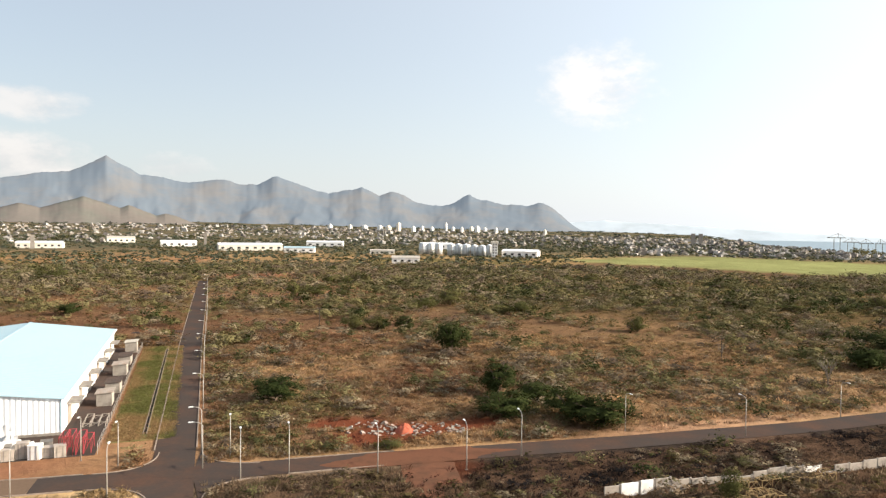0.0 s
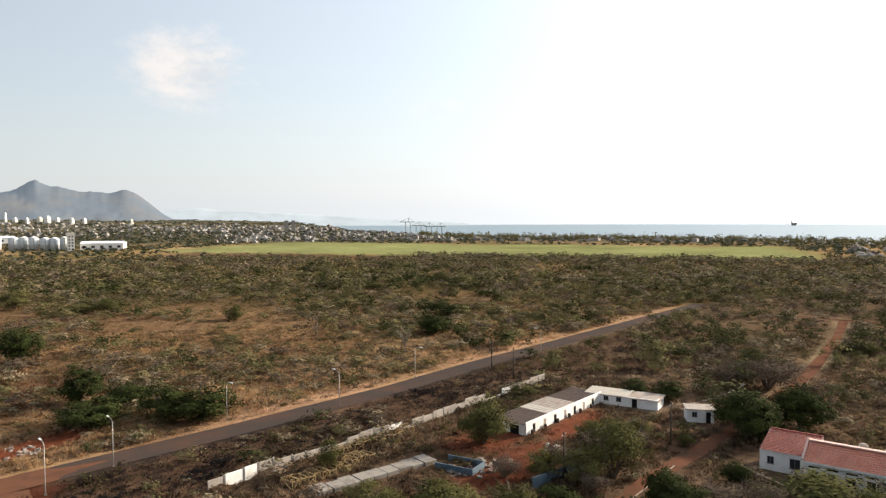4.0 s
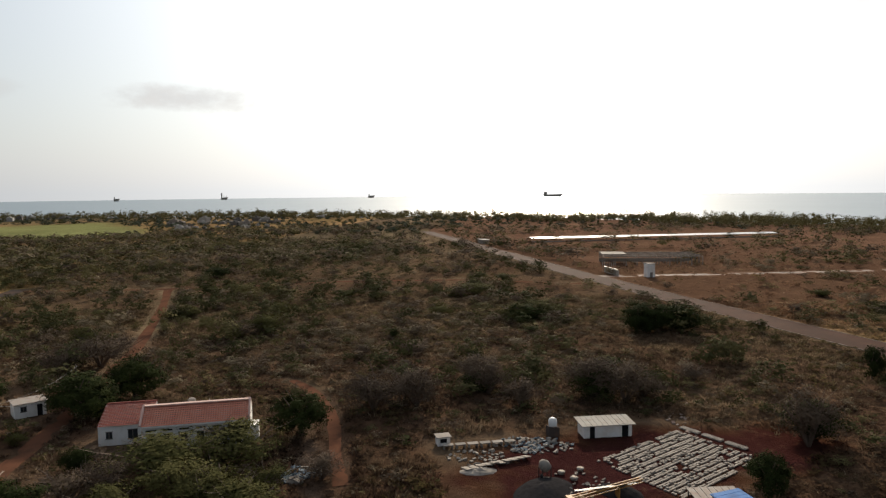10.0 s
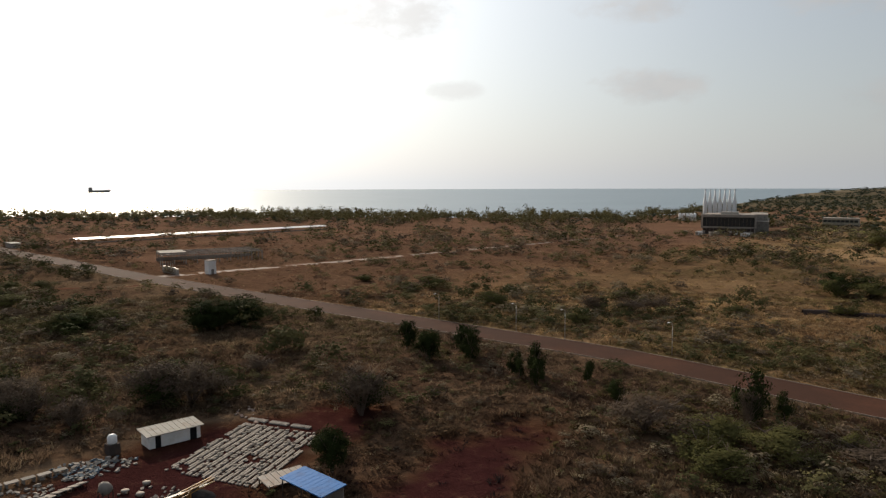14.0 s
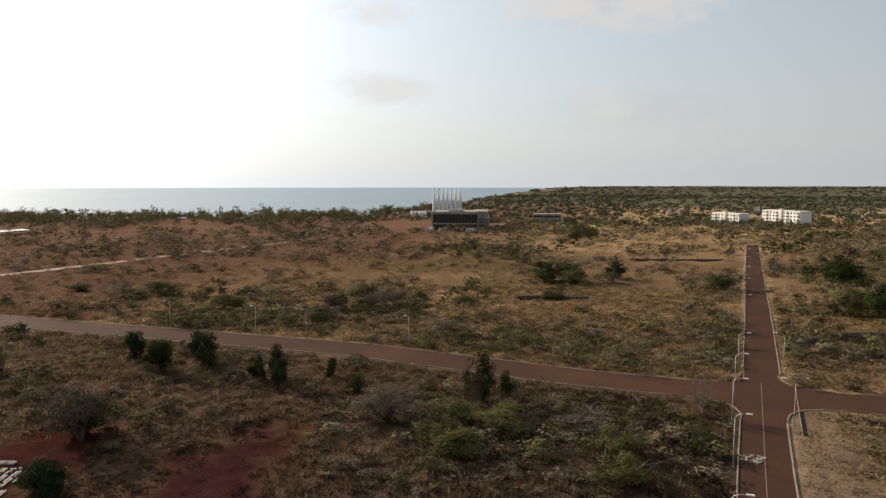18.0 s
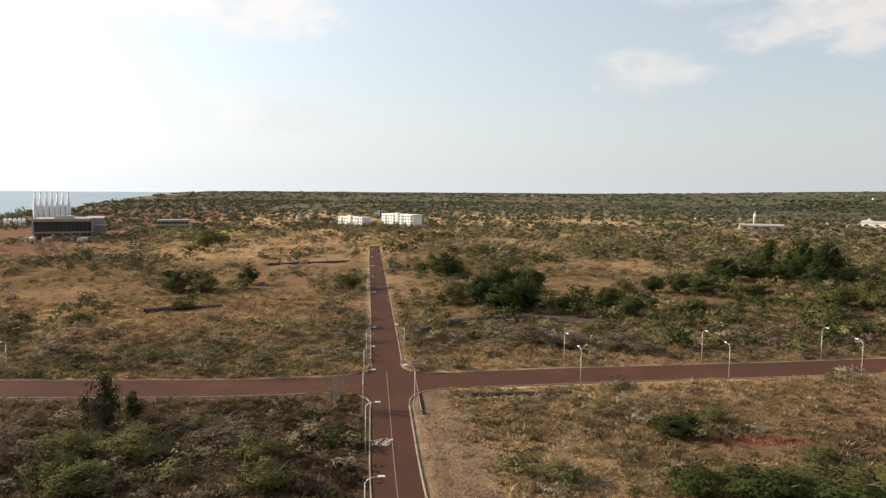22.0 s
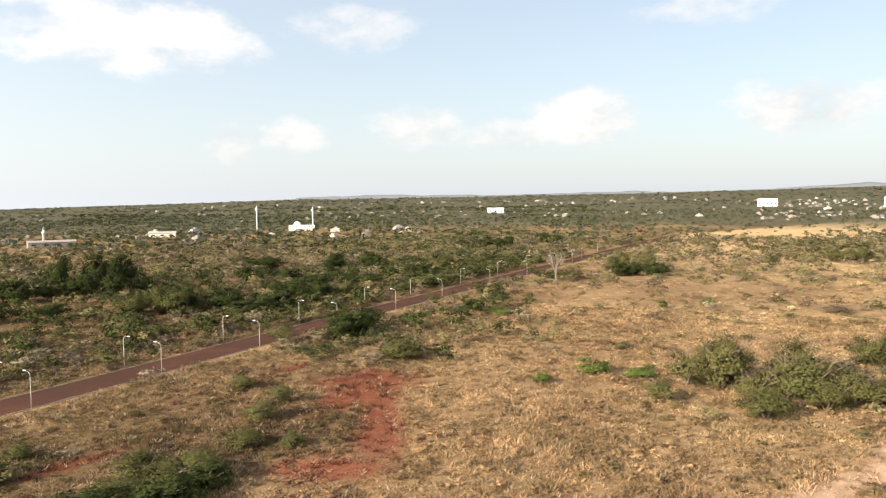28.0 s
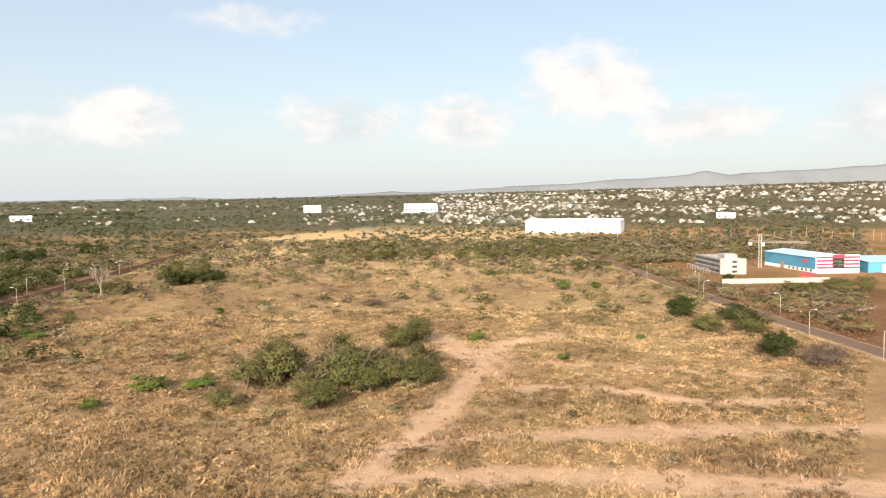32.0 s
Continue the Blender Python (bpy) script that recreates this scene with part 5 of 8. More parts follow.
    x, y = x[keep], y[keep]
    w = 6 + 8 * rng.random(len(x))
    scatter("shore_trees", coarse, x, y, ground_z(x, y) - 0.3, w, w * (0.65 + 0.65 * rng.random(len(x)) ** 2), L_OLIVE, "line of trees along the shore, paled for haze", "trees", tint=0.3 * rng.random(len(x)))


build_scrub()

# ---------------------------------------------------------------- distance
PEAKS = [(25.5, 5.05, 0.50), (27, 4.0, 0.16), (30, 3.5, 0.25), (36, 3.5, 0.08), (23, 3.9, 0.20), (17.1, 3.55, 0.10), (13.2, 4.1, 0.45), (12.5, 3.6, 0.25), (6.6, 3.42, 0.50), (7.5, 3.05, 0.16), (4.3, 3.05, 0.38),
         (-2.1, 2.72, 0.50), (-3.5, 2.3, 0.12), (-7.8, 2.2, 0.30), (44, 3.0, 0.1), (55, 2.8, 0.1), (64, 2.6, 0.1)]
WEST_PEAKS = [(69, 2.45, 0.04), (77, 2.15, 0.05), (82.7, 2.3, 0.20), (84, 2.05, 0.06), (89, 1.8, 0.12), (98, 1.15, 0.05), (107, 1.05, 0.05), (124, 0.7, 0.02), (142, 0.65, 0.02)]


def range_of_hills(name, peaks, az0, az1, r0, r1, mat, label, rough, seed, foot=-30.0, cut=None):
    """A ridge seen from far: its crest runs from summit to summit, spurs run down from it at a slant."""
    na, nr = (620, 48) if az1 - az0 > 40 and az0 < 0 else (240, 20)
    az = np.linspace(az0, az1, na)
    crest = np.max([h - k * np.abs(az - a) ** 1.0 for a, h, k in peaks], 0)
    crest = crest + (fbm(az * 10, az * 0 + seed, 16, seed, 5) - 0.5) * rough
    if cut is not None:
        crest = crest * smooth(az, cut, cut + 3.0) ** 0.7
    crest = np.maximum(crest, -0.8)
    soft = np.convolve(np.pad(crest, 30, mode="edge"), np.hanning(61) / np.hanning(61).sum(), mode="valid")
    t = np.linspace(0, 1, nr)
    A, T = np.meshgrid(az, t, indexing="ij")
    r = r0 + (r1 - r0) * T
    rise = np.clip(T / 0.82, 0, 1)
    top = 38 + (r0 + (r1 - r0) * 0.8) * np.tan(np.radians(soft[:, None] + (crest - soft)[:, None] * rise**4))
    prof = 0.55 * rise**2.4 + 0.45 * smooth(rise, 0.1, 1.0)
    hump = np.sin(np.pi * rise)
    warp = (fbm(A * 30, T * 300, 70, seed + 5, 3) - 0.5) * 150
    spur = fbm(A * 60 + T * 160 + warp, T * 420 + warp, 95, seed + 3, 5) - 0.5
    broad = fbm(A * 42 - T * 90 + warp, T * 330, 260, seed + 8, 3) - 0.5
    z = foot + (top - foot) * np.clip(prof + hump * (0.10 * spur + 0.30 * broad), 0, 1.0) - np.clip(T - 0.85, 0, 1) * 500
    x, y = -np.sin(np.radians(A)) * r, np.cos(np.radians(A)) * r
    i = np.arange(na * nr).reshape(na, nr)
    q = np.stack([i[:-1, :-1], i[1:, :-1], i[1:, 1:], i[:-1, 1:]], -1).reshape(-1, 4)[:, ::-1]
    ob = quads_mesh(name, np.c_[x.ravel(), y.ravel(), z.ravel()], q, mat)
    ob.data.polygons.foreach_set("use_smooth", [True] * len(ob.data.polygons))
    tagged(ob, label, "mountains", kind="structure")


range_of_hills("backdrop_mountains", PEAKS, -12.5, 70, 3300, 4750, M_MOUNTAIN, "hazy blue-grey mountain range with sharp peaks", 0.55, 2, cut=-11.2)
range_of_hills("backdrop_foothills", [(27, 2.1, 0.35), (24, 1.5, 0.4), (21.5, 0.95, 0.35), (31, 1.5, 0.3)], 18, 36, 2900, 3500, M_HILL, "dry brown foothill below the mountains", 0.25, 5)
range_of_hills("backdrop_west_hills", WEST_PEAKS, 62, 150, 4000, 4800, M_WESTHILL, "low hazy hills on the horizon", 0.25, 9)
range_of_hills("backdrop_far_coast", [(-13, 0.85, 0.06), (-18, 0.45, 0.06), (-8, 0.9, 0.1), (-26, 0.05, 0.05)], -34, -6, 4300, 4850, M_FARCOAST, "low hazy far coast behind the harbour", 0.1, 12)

# ---------------------------------------------------------------- building blocks


def thing(name, x, y, label, category, turn=GRID, group="", z=None):
    """An Empty at the foot of a thing; its parts are built in its own axes."""
    ob = new(name)
    ob.matrix_basis = pose(x, y, float(ground_z(np.array(float(x)), np.array(float(y)))) if z is None else z, 0, 0, turn)
    return tagged(ob, label, category, group)


def part(name, bm, mat, parent, label="", flat=True):
    me = bpy.data.meshes.new(name)
    bm.to_mesh(me)
    bm.free()
    me.materials.append(mat)
    if not flat:
        me.polygons.foreach_set("use_smooth", [True] * len(me.polygons))
    ob = new(name, me)
    ob.parent = parent
    if label:
        tagged(ob, label)
    return ob


def add_box(bm, x0, x1, y0, y1, z0, z1, m=None):
    made = bmesh.ops.create_cube(bm, size=1.0, matrix=Matrix.LocRotScale(((x0 + x1) / 2, (y0 + y1) / 2, (z0 + z1) / 2), None, (abs(x1 - x0), abs(y1 - y0), abs(z1 - z0))))
    if m is not None:
        bmesh.ops.transform(bm, matrix=m, verts=made["verts"])
    return made["verts"]


def box(name, parent, x0, x1, y0, y1, z0, z1, mat, label="", soften=0.03):
    bm = bmesh.new()
    add_box(bm, x0, x1, y0, y1, z0, z1)
    if soften:
        bmesh.ops.bevel(bm, geom=bm.edges[:], offset=min(soften, 0.3 * min(abs(x1 - x0), abs(y1 - y0), abs(z1 - z0))), segments=1, affect="EDGES")
    return part(name, bm, mat, parent, label)


def bar(bm, a, b, thick):
    """A square bar from point to point."""
    a, b = Vector(a), Vector(b)
    d = b - a
    m = Matrix.Translation((a + b) / 2) @ d.to_track_quat("Z", "Y").to_matrix().to_4x4()
    bmesh.ops.create_cube(bm, size=1.0, matrix=m @ Matrix.Diagonal((thick, thick, d.length, 1)))


def pipe(name, parent, path, radii, mat, label="", sides=8):
    v, f = tube(path, radii, sides)
    n = len(v)
    f = f + [tuple(range(sides - 1, -1, -1)), tuple(range(n - sides, n))]
    return put_mesh(name, v, f, mat, parent, False, label)


def drum(name, parent, x, y, profile, mat, label="", sides=20):
    """A turned body: profile of (radius, height) pairs."""
    return pipe(name, parent, [(x, y, z) for r, z in profile], [max(r, 0.01) for r, z in profile], mat, label, sides)


def ribbed(name, parent, a, b, z0, z1, mat, pitch=0.9, depth=0.06, label="", peak=0.0):
    """A wall of ribbed sheet from plan point a to b; peak: how far its top rises in the middle."""
    a, b = Vector(a), Vector(b)
    d = (b - a)
    n = max(2, int(d.length / pitch * 2))
    n += n % 2
    nrm = Vector((d.y, -d.x)).normalized()
    v, f = [], []
    for i in range(n * 2 + 1):
        t = i / (n * 2)
        p = a + d * t + nrm * (depth if i % 4 in (1, 2) else 0.0)
        top = z1 + peak * (1 - abs(2 * t - 1))
        v += [(p.x, p.y, z0), (p.x, p.y, top)]
    for i in range(n * 2):
        f.append((2 * i, 2 * i + 2, 2 * i + 3, 2 * i + 1))
    k = len(v)
    v += [(q[0] - nrm.x * 0.2, q[1] - nrm.y * 0.2, q[2]) for q in (v[0], v[1], v[k - 1], v[k - 2])]
    mid = a + d * 0.5 - nrm * 0.2
    v.append((mid.x, mid.y, z1 + peak))
    f.append((k + 0, k + 1, k + 4, k + 2, k + 3))
    return put_mesh(name, v, f, mat, parent, True, label)


def seam_roof(name, parent, x0, x1, y0, y1, z_low, z_high, mat, along="y", pitch=1.0, rib=0.05, thick=0.12, label=""):
    """One slope of a sheet roof, low at x0 (or y0), high at x1 (or y1): one sheet with raised seams that run up the slope."""
    span = (y1 - y0) if along == "y" else (x1 - x0)
    n = max(1, int(abs(span) / pitch))
    cut = []
    for i in range(n + 1):
        s = i / n * span
        e = math.copysign(0.04, span)
        cut += [(s - e, 0.0), (s - e * 0.5, rib), (s + e * 0.5, rib), (s + e, 0.0)] if 0 < i < n else [(s, 0.0)]
    v = []
    for s, up in cut:
        lo, hi = ((x0, y0 + s), (x1, y0 + s)) if along == "y" else ((x0 + s, y0), (x0 + s, y1))
        v += [(*lo, z_low + up), (*hi, z_high + up), (*hi, z_high - thick), (*lo, z_low - thick)]
    f = []
    for i in range(len(cut) - 1):
        k = 4 * i
        f += [(k + a, k + b, k + 4 + b, k + 4 + a) for a, b in ((0, 1), (1, 2), (2, 3), (3, 0))]
    f += [(0, 3, 2, 1), tuple(len(v) - 4 + i for i in range(4))]
    ob = put_mesh(name, v, f, mat, parent, True, label)
    bm = bmesh.new()
    bm.from_mesh(ob.data)
    bmesh.ops.recalc_face_normals(bm, faces=bm.faces[:])
    bm.to_mesh(ob.data)
    bm.free()
    return ob


def window(parent, x0, x1, y, z0, z1, out=-1, frame_mat=None, name="window", axis="x"):
    """A window in a wall that runs along x at y (or along y at x): pane set back, frame and sill proud."""
    o = out
    def b(n, a0, a1, d0, d1, c0, c1, mat, par, s=0.0):
        if axis == "x":
            return box(n, par, a0, a1, y + o * d0, y + o * d1, c0, c1, mat, soften=s)
        return box(n, par, y + o * d0, y + o * d1, a0, a1, c0, c1, mat, soften=s)
    pane = b(name, x0, x1, -0.05, 0.012, z0, z1, M_GLASS, parent)
    fm = frame_mat or M_WHITE
    b("frame", x0 - 0.07, x1 + 0.07, 0.0, 0.05, z1, z1 + 0.08, fm, pane)
    b("sill", x0 - 0.1, x1 + 0.1, 0.0, 0.10, z0 - 0.09, z0, fm, pane)
    b("mullion", (x0 + x1) / 2 - 0.03, (x0 + x1) / 2 + 0.03, 0.012, 0.04, z0, z1, fm, pane)
    return pane


# ---------------------------------------------------------------- street lamps


def street_lamp(arm_turn=0.0):
    lamp = new("street_lamp")
    tagged(lamp, "tall slender galvanised street lamp with single arm beside the street", "street lamp", "street lamps")
    box("base_plate", lamp, -0.2, 0.2, -0.2, 0.2, -0.02, 0.05, M_KERB)
    pipe("pole", lamp, [(0, 0, 0), (0, 0, 3.0), (0, 0, 6.9)], [0.09, 0.075, 0.055], M_STEEL)
    pipe("arm", lamp, [(0, 0, 6.7), (0.25, 0, 7.15), (0.8, 0, 7.38), (1.5, 0, 7.45)], [0.06, 0.055, 0.05, 0.045], M_STEEL, sides=6)
    bm = bmesh.new()
    add_box(bm, 1.35, 2.15, -0.16, 0.16, 7.40, 7.54)
    bmesh.ops.bevel(bm, geom=bm.edges[:], offset=0.05, segments=2, affect="EDGES")
    head = part("lamp_head", bm, M_LAMP, lamp)
    box("lens", head, 1.5, 2.05, -0.11, 0.11, 7.38, 7.402, M_GLASS, soften=0)
    return lamp


def toward(x, y, line):
    """The bearing from a spot to the nearest point of a street."""
    best, turn = 1e9, 0
    for (ax, ay), (bx, by) in zip(line, line[1:]):
        t = min(1, max(0, ((x - ax) * (bx - ax) + (y - ay) * (by - ay)) / ((bx - ax) ** 2 + (by - ay) ** 2)))
        px, py = ax + t * (bx - ax), ay + t * (by - ay)
        d = math.hypot(px - x, py - y)
        if d < best:
            best, turn = d, math.degrees(math.atan2(py - y, px - x))
    return turn


LAMPS_A = [(-40.5, 118.7), (-49.5, 146), (-58.5, 173), (-67.5, 200), (-76.6, 228), (-86, 257), (-95.5, 286), (-105, 315), (-115, 345), (-125, 375), (-136, 408), (-147, 441),
           (22.4, -69.2), (30.4, -94.2), (36.4, -111.4), (41.6, -128.0), (47, -146.2), (62.6, -196.4), (73.5, -230), (84, -263.5), (95, -298), (106, -333), (28.7, -116.7), (39.7, -151.1), (-37.2, 109.5)]
LAMPS_B = [(-46, 96.5), (-58.8, 95.5), (-50.8, 110.3), (-57.8, 112.5), (-34.7, 115.6), (-29.9, 104.7), (-23.3, 107.9), (-9.6, 107.9), (4.2, 110.6), (13.7, 118.0), (35.2, 133.4),
           (57.1, 131.0), (83, 145.4), (125.7, 150.0), (-182.1, 63), (-213.3, 55.0), (-249.8, 55.5), (-285, 36), (-320, 38.5), (-360, 19)]
LAMPS_C = [(0.6, -137.1), (-28.6, -148.2), (-56.5, -158.6), (-86, -169.5), (-119, -183), (-152.8, -197), (-185.1, -208.5), (-228, -224), (-271.3, -240), (-307, -253), (-341.2, -265.5),
           (4.3, -152), (-25.5, -162.5), (-53, -173), (-83, -185), (-113.8, -197), (-149, -210.5), (-180.1, -222.3), (-222, -237), (-262.8, -252.5), (-300, -266), (-376.3, -285), (-429.5, -311),
           (111.1, -116), (135.5, -105.5), (148.5, -100), (172, -90)]
lamp_kind = None
for spots_of, lamp_road in ((LAMPS_A, ROAD_A), (LAMPS_B, ROAD_B), (LAMPS_C, ROAD_C)):
    for lx, ly in spots_of:
        lm = pose(lx, ly, 0, 0, 0, toward(lx, ly, lamp_road))
        if lamp_kind is None:
            lamp_kind = street_lamp()
            lamp_first = lm
        else:
            copy_thing(lamp_kind, lm)
lamp_kind.matrix_basis = lamp_first


def utility_pole(x, y, high, turn, label="dark timber utility pole in the scrub"):
    p = thing("utility_pole", x, y, label, "utility pole", turn, "utility poles")
    pipe("post", p, [(0, 0, -0.1), (0, 0, high)], [0.15, 0.10], M_POLE_DARK)
    box("crossarm", p, -0.8, 0.8, -0.06, 0.06, high - 0.6, high - 0.48, M_POLE_DARK)
    for k in (-0.7, 0.0, 0.7):
        drum("insulator", p, k, 0, [(0.03, high - 0.5), (0.05, high - 0.42), (0.05, high - 0.36), (0.02, high - 0.32)], M_LAMP, sides=8)
    return p


POLES = [(105.2, 144.9, 7.0, 20), (67.4, 75.3, 7.5, 30), (101.8, 131.5, 7.5, 20), (93.4, 78.1, 7.5, 30), (84.9, 213, 6.5, 0), (143, 187.2, 6.5, 0), (-47.1, 270.2, 7.5, 0), (-115.2, 462, 8, 0), (121, 84, 6.0, 20)]
for px, py, ph, pt in POLES:
    utility_pole(px, py, ph, pt)


def cable(a, b, sag, name="overhead_cable"):
    pts = []
    for i in range(13):
        t = i / 12
        p = Vector(a).lerp(Vector(b), t)
        pts.append((p.x, p.y, p.z - sag * 4 * t * (1 - t)))
    ob = pipe(name, None, pts, [0.025] * 13, M_PLASTIC, sides=4)
    tagged(ob, "thin black overhead cable slung between poles", "cable", "overhead cables")


cable((67.4, 75.3, 7.0), (93.4, 78.1, 7.0), 0.8)
cable((93.4, 78.1, 7.0), (121, 84, 5.5), 0.9)
cable((93.4, 78.6, 6.9), (109, 83, 2.7), 0.4)
cable((93.4, 78.1, 6.8), (111, 81, 2.7), 0.5)

# ---------------------------------------------------------------- blue-roofed warehouse


def build_warehouse():
    w = thing("warehouse", -68.5, 126.3, "long white ribbed-sheet warehouse with a pale blue roof", "warehouse")
    L, D, E, R = 90.0, 44.0, 6.6, 9.3
    ribbed("south_wall", w, (-D, 0), (0, 0), 0, E, M_RIB, 0.9, 0.07, peak=R - E)
    ribbed("east_wall", w, (0, 0), (0, L), 0, E, M_RIB, 0.9, 0.07)
    ribbed("north_wall", w, (0, L), (-D, L), 0, E, M_RIB, 1.8, 0.07, peak=R - E)
    ribbed("west_wall", w, (-D, L), (-D, 0), 0, E, M_RIB, 1.8, 0.07)
    seam_roof("roof_east", w, 0.6, -D / 2, -0.5, L + 0.5, E + 0.05, R + 0.1, M_BLUE_ROOF, pitch=1.5, rib=0.05)
    seam_roof("roof_west", w, -D - 0.6, -D / 2, -0.5, L + 0.5, E + 0.05, R + 0.1, M_BLUE_ROOF, pitch=1.5, rib=0.05)
    box("ridge_cap", w, -D / 2 - 0.4, -D / 2 + 0.4, -0.5, L + 0.5, R + 0.08, R + 0.2, M_BLUE_ROOF)
    box("gutter", w, 0.62, 0.85, -0.5, L + 0.5, E - 0.18, E + 0.06, M_WHITE)
    box("corner_flashing", w, -0.1, 0.12, -0.14, 0.02, 0, E, M_BLUE_ROOF)
    box("plinth", w, -D, 0.16, -0.16, 0.0, 0, 0.5, M_GREY)
    for i in range(6):
        y = 9 + i * 14.2
        box("roller_door", w, 0.08, 0.16, y - 2.2, y + 2.2, 0, 4.0, M_SHEET)
        c = box("canopy", w, 0.10, 2.4, y - 2.8, y + 2.8, 4.3, 4.42, M_GREY)
        box("bracket", c, 0.1, 2.2, y - 2.7, y - 2.6, 4.05, 4.3, M_STEEL, soften=0)
        box("bracket", c, 0.1, 2.2, y + 2.6, y + 2.7, 4.05, 4.3, M_STEEL, soften=0)
        pipe("downpipe", w, [(0.3, y + 6.5, 0), (0.3, y + 6.5, 6.4)], [0.07, 0.07], M_WHITE, sides=6)
    for i, (a, b) in enumerate(((-13.4, -12.6), (-12.3, -11.2), (-10.9, -10.2))):
        box("sign_bar", w, a, b, -0.115, -0.075, 3.6 + 0.15 * i, 4.1 + 0.1 * i, M_GREY, "faded grey lettering on the sheet wall", soften=0)


build_warehouse()


def storage_bay(x, y, wide, deep, high, mat):
    s = thing("storage_bay", x, y, "small open concrete storage bay beside the warehouse", "shed", group="storage bays")
    box("side_wall", s, 0, deep, 0, 0.2, 0, high, M_GREY)
    box("side_wall", s, 0, deep, wide - 0.2, wide, 0, high, M_GREY)
    box("back_wall", s, deep - 0.2, deep, 0.2, wide - 0.2, 0, high, M_PALE)
    seam_roof("roof", s, -0.3, deep + 0.3, -0.3, wide + 0.3, high + 0.15, high + 0.4, mat, pitch=0.8, rib=0.05)
    return s


def at_grid(ox, oy, u, v):
    return ox + U.x * u + V.x * v, oy + U.y * u + V.y * v


for bu, bv, bw, bd, bh, bm_ in ((3.4, 20, 4.5, 3.0, 2.6, M_SHEET), (3.8, 32, 6.0, 3.0, 2.2, M_SHEET_DARK), (3.4, 52, 5.0, 3.2, 2.6, M_SHEET), (3.4, 66, 7, 3.0, 2.2, M_SHEET_DARK), (3.4, 86, 5, 3.2, 3.0, M_SHEET_PALE)):
    storage_bay(*at_grid(-68.5, 126.3, bu, bv), bw, bd, bh, bm_)


def slab(name, x, y, turn, x0, x1, y0, y1, z1, mat, label, category, kind=""):
    s = thing(name, x, y, label, category, turn)
    if kind:
        bpy.data.objects.remove(s)
        bm = bmesh.new()
        add_box(bm, x0, x1, y0, y1, -0.1, z1)
        bmesh.ops.bevel(bm, geom=bm.edges[:], offset=0.02, segments=1, affect="EDGES")
        ob = part(name, bm, mat, None)
        ob.matrix_basis = pose(x, y, 0, 0, 0, turn)
        return tagged(ob, label, category, kind=kind)
    box("slab", s, x0, x1, y0, y1, -0.05, z1, mat)
    return s


slab("pavement_apron", -68.5, 126.3, GRID, -50, 7.2, -14, 96, 0.04, M_ROAD, "dark stained concrete apron round the warehouse", "pavement", "structure")
slab("verge", -68.5, 126.3, GRID, 8.2, 19.5, -8, 96, 0.06, material("mown_green_verge", (0.140, 0.122, 0.046), 0.97, vary=0.45, scale=0.16, second=(0.25, 0.165, 0.080), bump=0.7, fine=30, spec=0.05),
     "strip of short green and dry grass beside the street", "verge", "structure")


def build_verge_grass():
    """Short tufts on the strip between the warehouse and the street, greener along its middle."""
    rand = np.random.default_rng(25)
    n = 9000
    u, v = rand.uniform(8.4, 19.3, n), rand.uniform(-7.5, 95.5, n)
    keep = np.abs(u - 14.2 - 0.009 * (v + 4)) > 0.55
    u, v = u[keep], v[keep]
    x, y = -68.5 + U.x * u + V.x * v, 126.3 + U.y * u + V.y * v
    green = smooth(fbm(x, y, 12, 33, 3) + 0.35 * (1 - np.abs(u - 12.5) / 6) * smooth(v, 5, 25), 0.45, 0.75)[:, None]
    rgb = (np.array([0.27, 0.175, 0.085]) * (1 - green) + np.array([0.135, 0.135, 0.045]) * green) * (0.75 + 0.5 * rand.random(len(u)))[:, None]
    scatter("verge_grass", [tuft(rand, 7, 0.11) for _ in range(8)], x, y, np.full(len(u), 0.05), 0.7 + 0.7 * rand.random(len(u)), 0.18 + 0.22 * rand.random(len(u)), M_GRASS, "short green and dry grass tufts on a roadside strip", "grass", rgb=rgb)


build_verge_grass()


def build_fence(x, y, turn, length, label):
    f = thing("wire_fence", x, y, label, "fence", turn)
    n = int(length / 3)
    for i in range(n + 1):
        pipe("post", f, [(0, i * length / n, -0.05), (0, i * length / n, 2.0)], [0.04, 0.035], M_STEEL, sides=5)
    for z in (0.5, 1.0, 1.5, 1.95):
        pipe("wire", f, [(0, 0, z), (0, length, z)], [0.012, 0.012], M_STEEL, sides=3)


build_fence(*at_grid(-68.5, 126.3, 7.6, -14), GRID, 108, "thin wire fence on steel posts beside the warehouse yard")


def build_ditch():
    d = thing("drainage_ditch", *at_grid(-68.5, 126.3, 14.2, -4), "narrow dark concrete drainage channel in the verge", "ditch", GRID - 0.5)
    # near-black beds stand above ground and paint the shade of cut channels
    box("channel_bed", d, -0.24, 0.24, 0, 94, -0.05, 0.075, M_DARK, soften=0)
    box("channel_edge", d, -0.36, -0.24, 0, 94, -0.05, 0.16, M_KERB)
    box("channel_edge", d, 0.24, 0.36, 0, 94, -0.05, 0.16, M_KERB)
    e = thing("drainage_ditch", 26.1, -113, "narrow dark drainage channel through bleached straw", "ditch", 180 + 16.8)
    box("channel_bed", e, -0.3, 0.3, 0, 32, -0.05, 0.03, M_DARK, soften=0)
    box("channel_edge", e, -0.42, -0.3, 0, 32, -0.05, 0.12, M_KERB)


build_ditch()


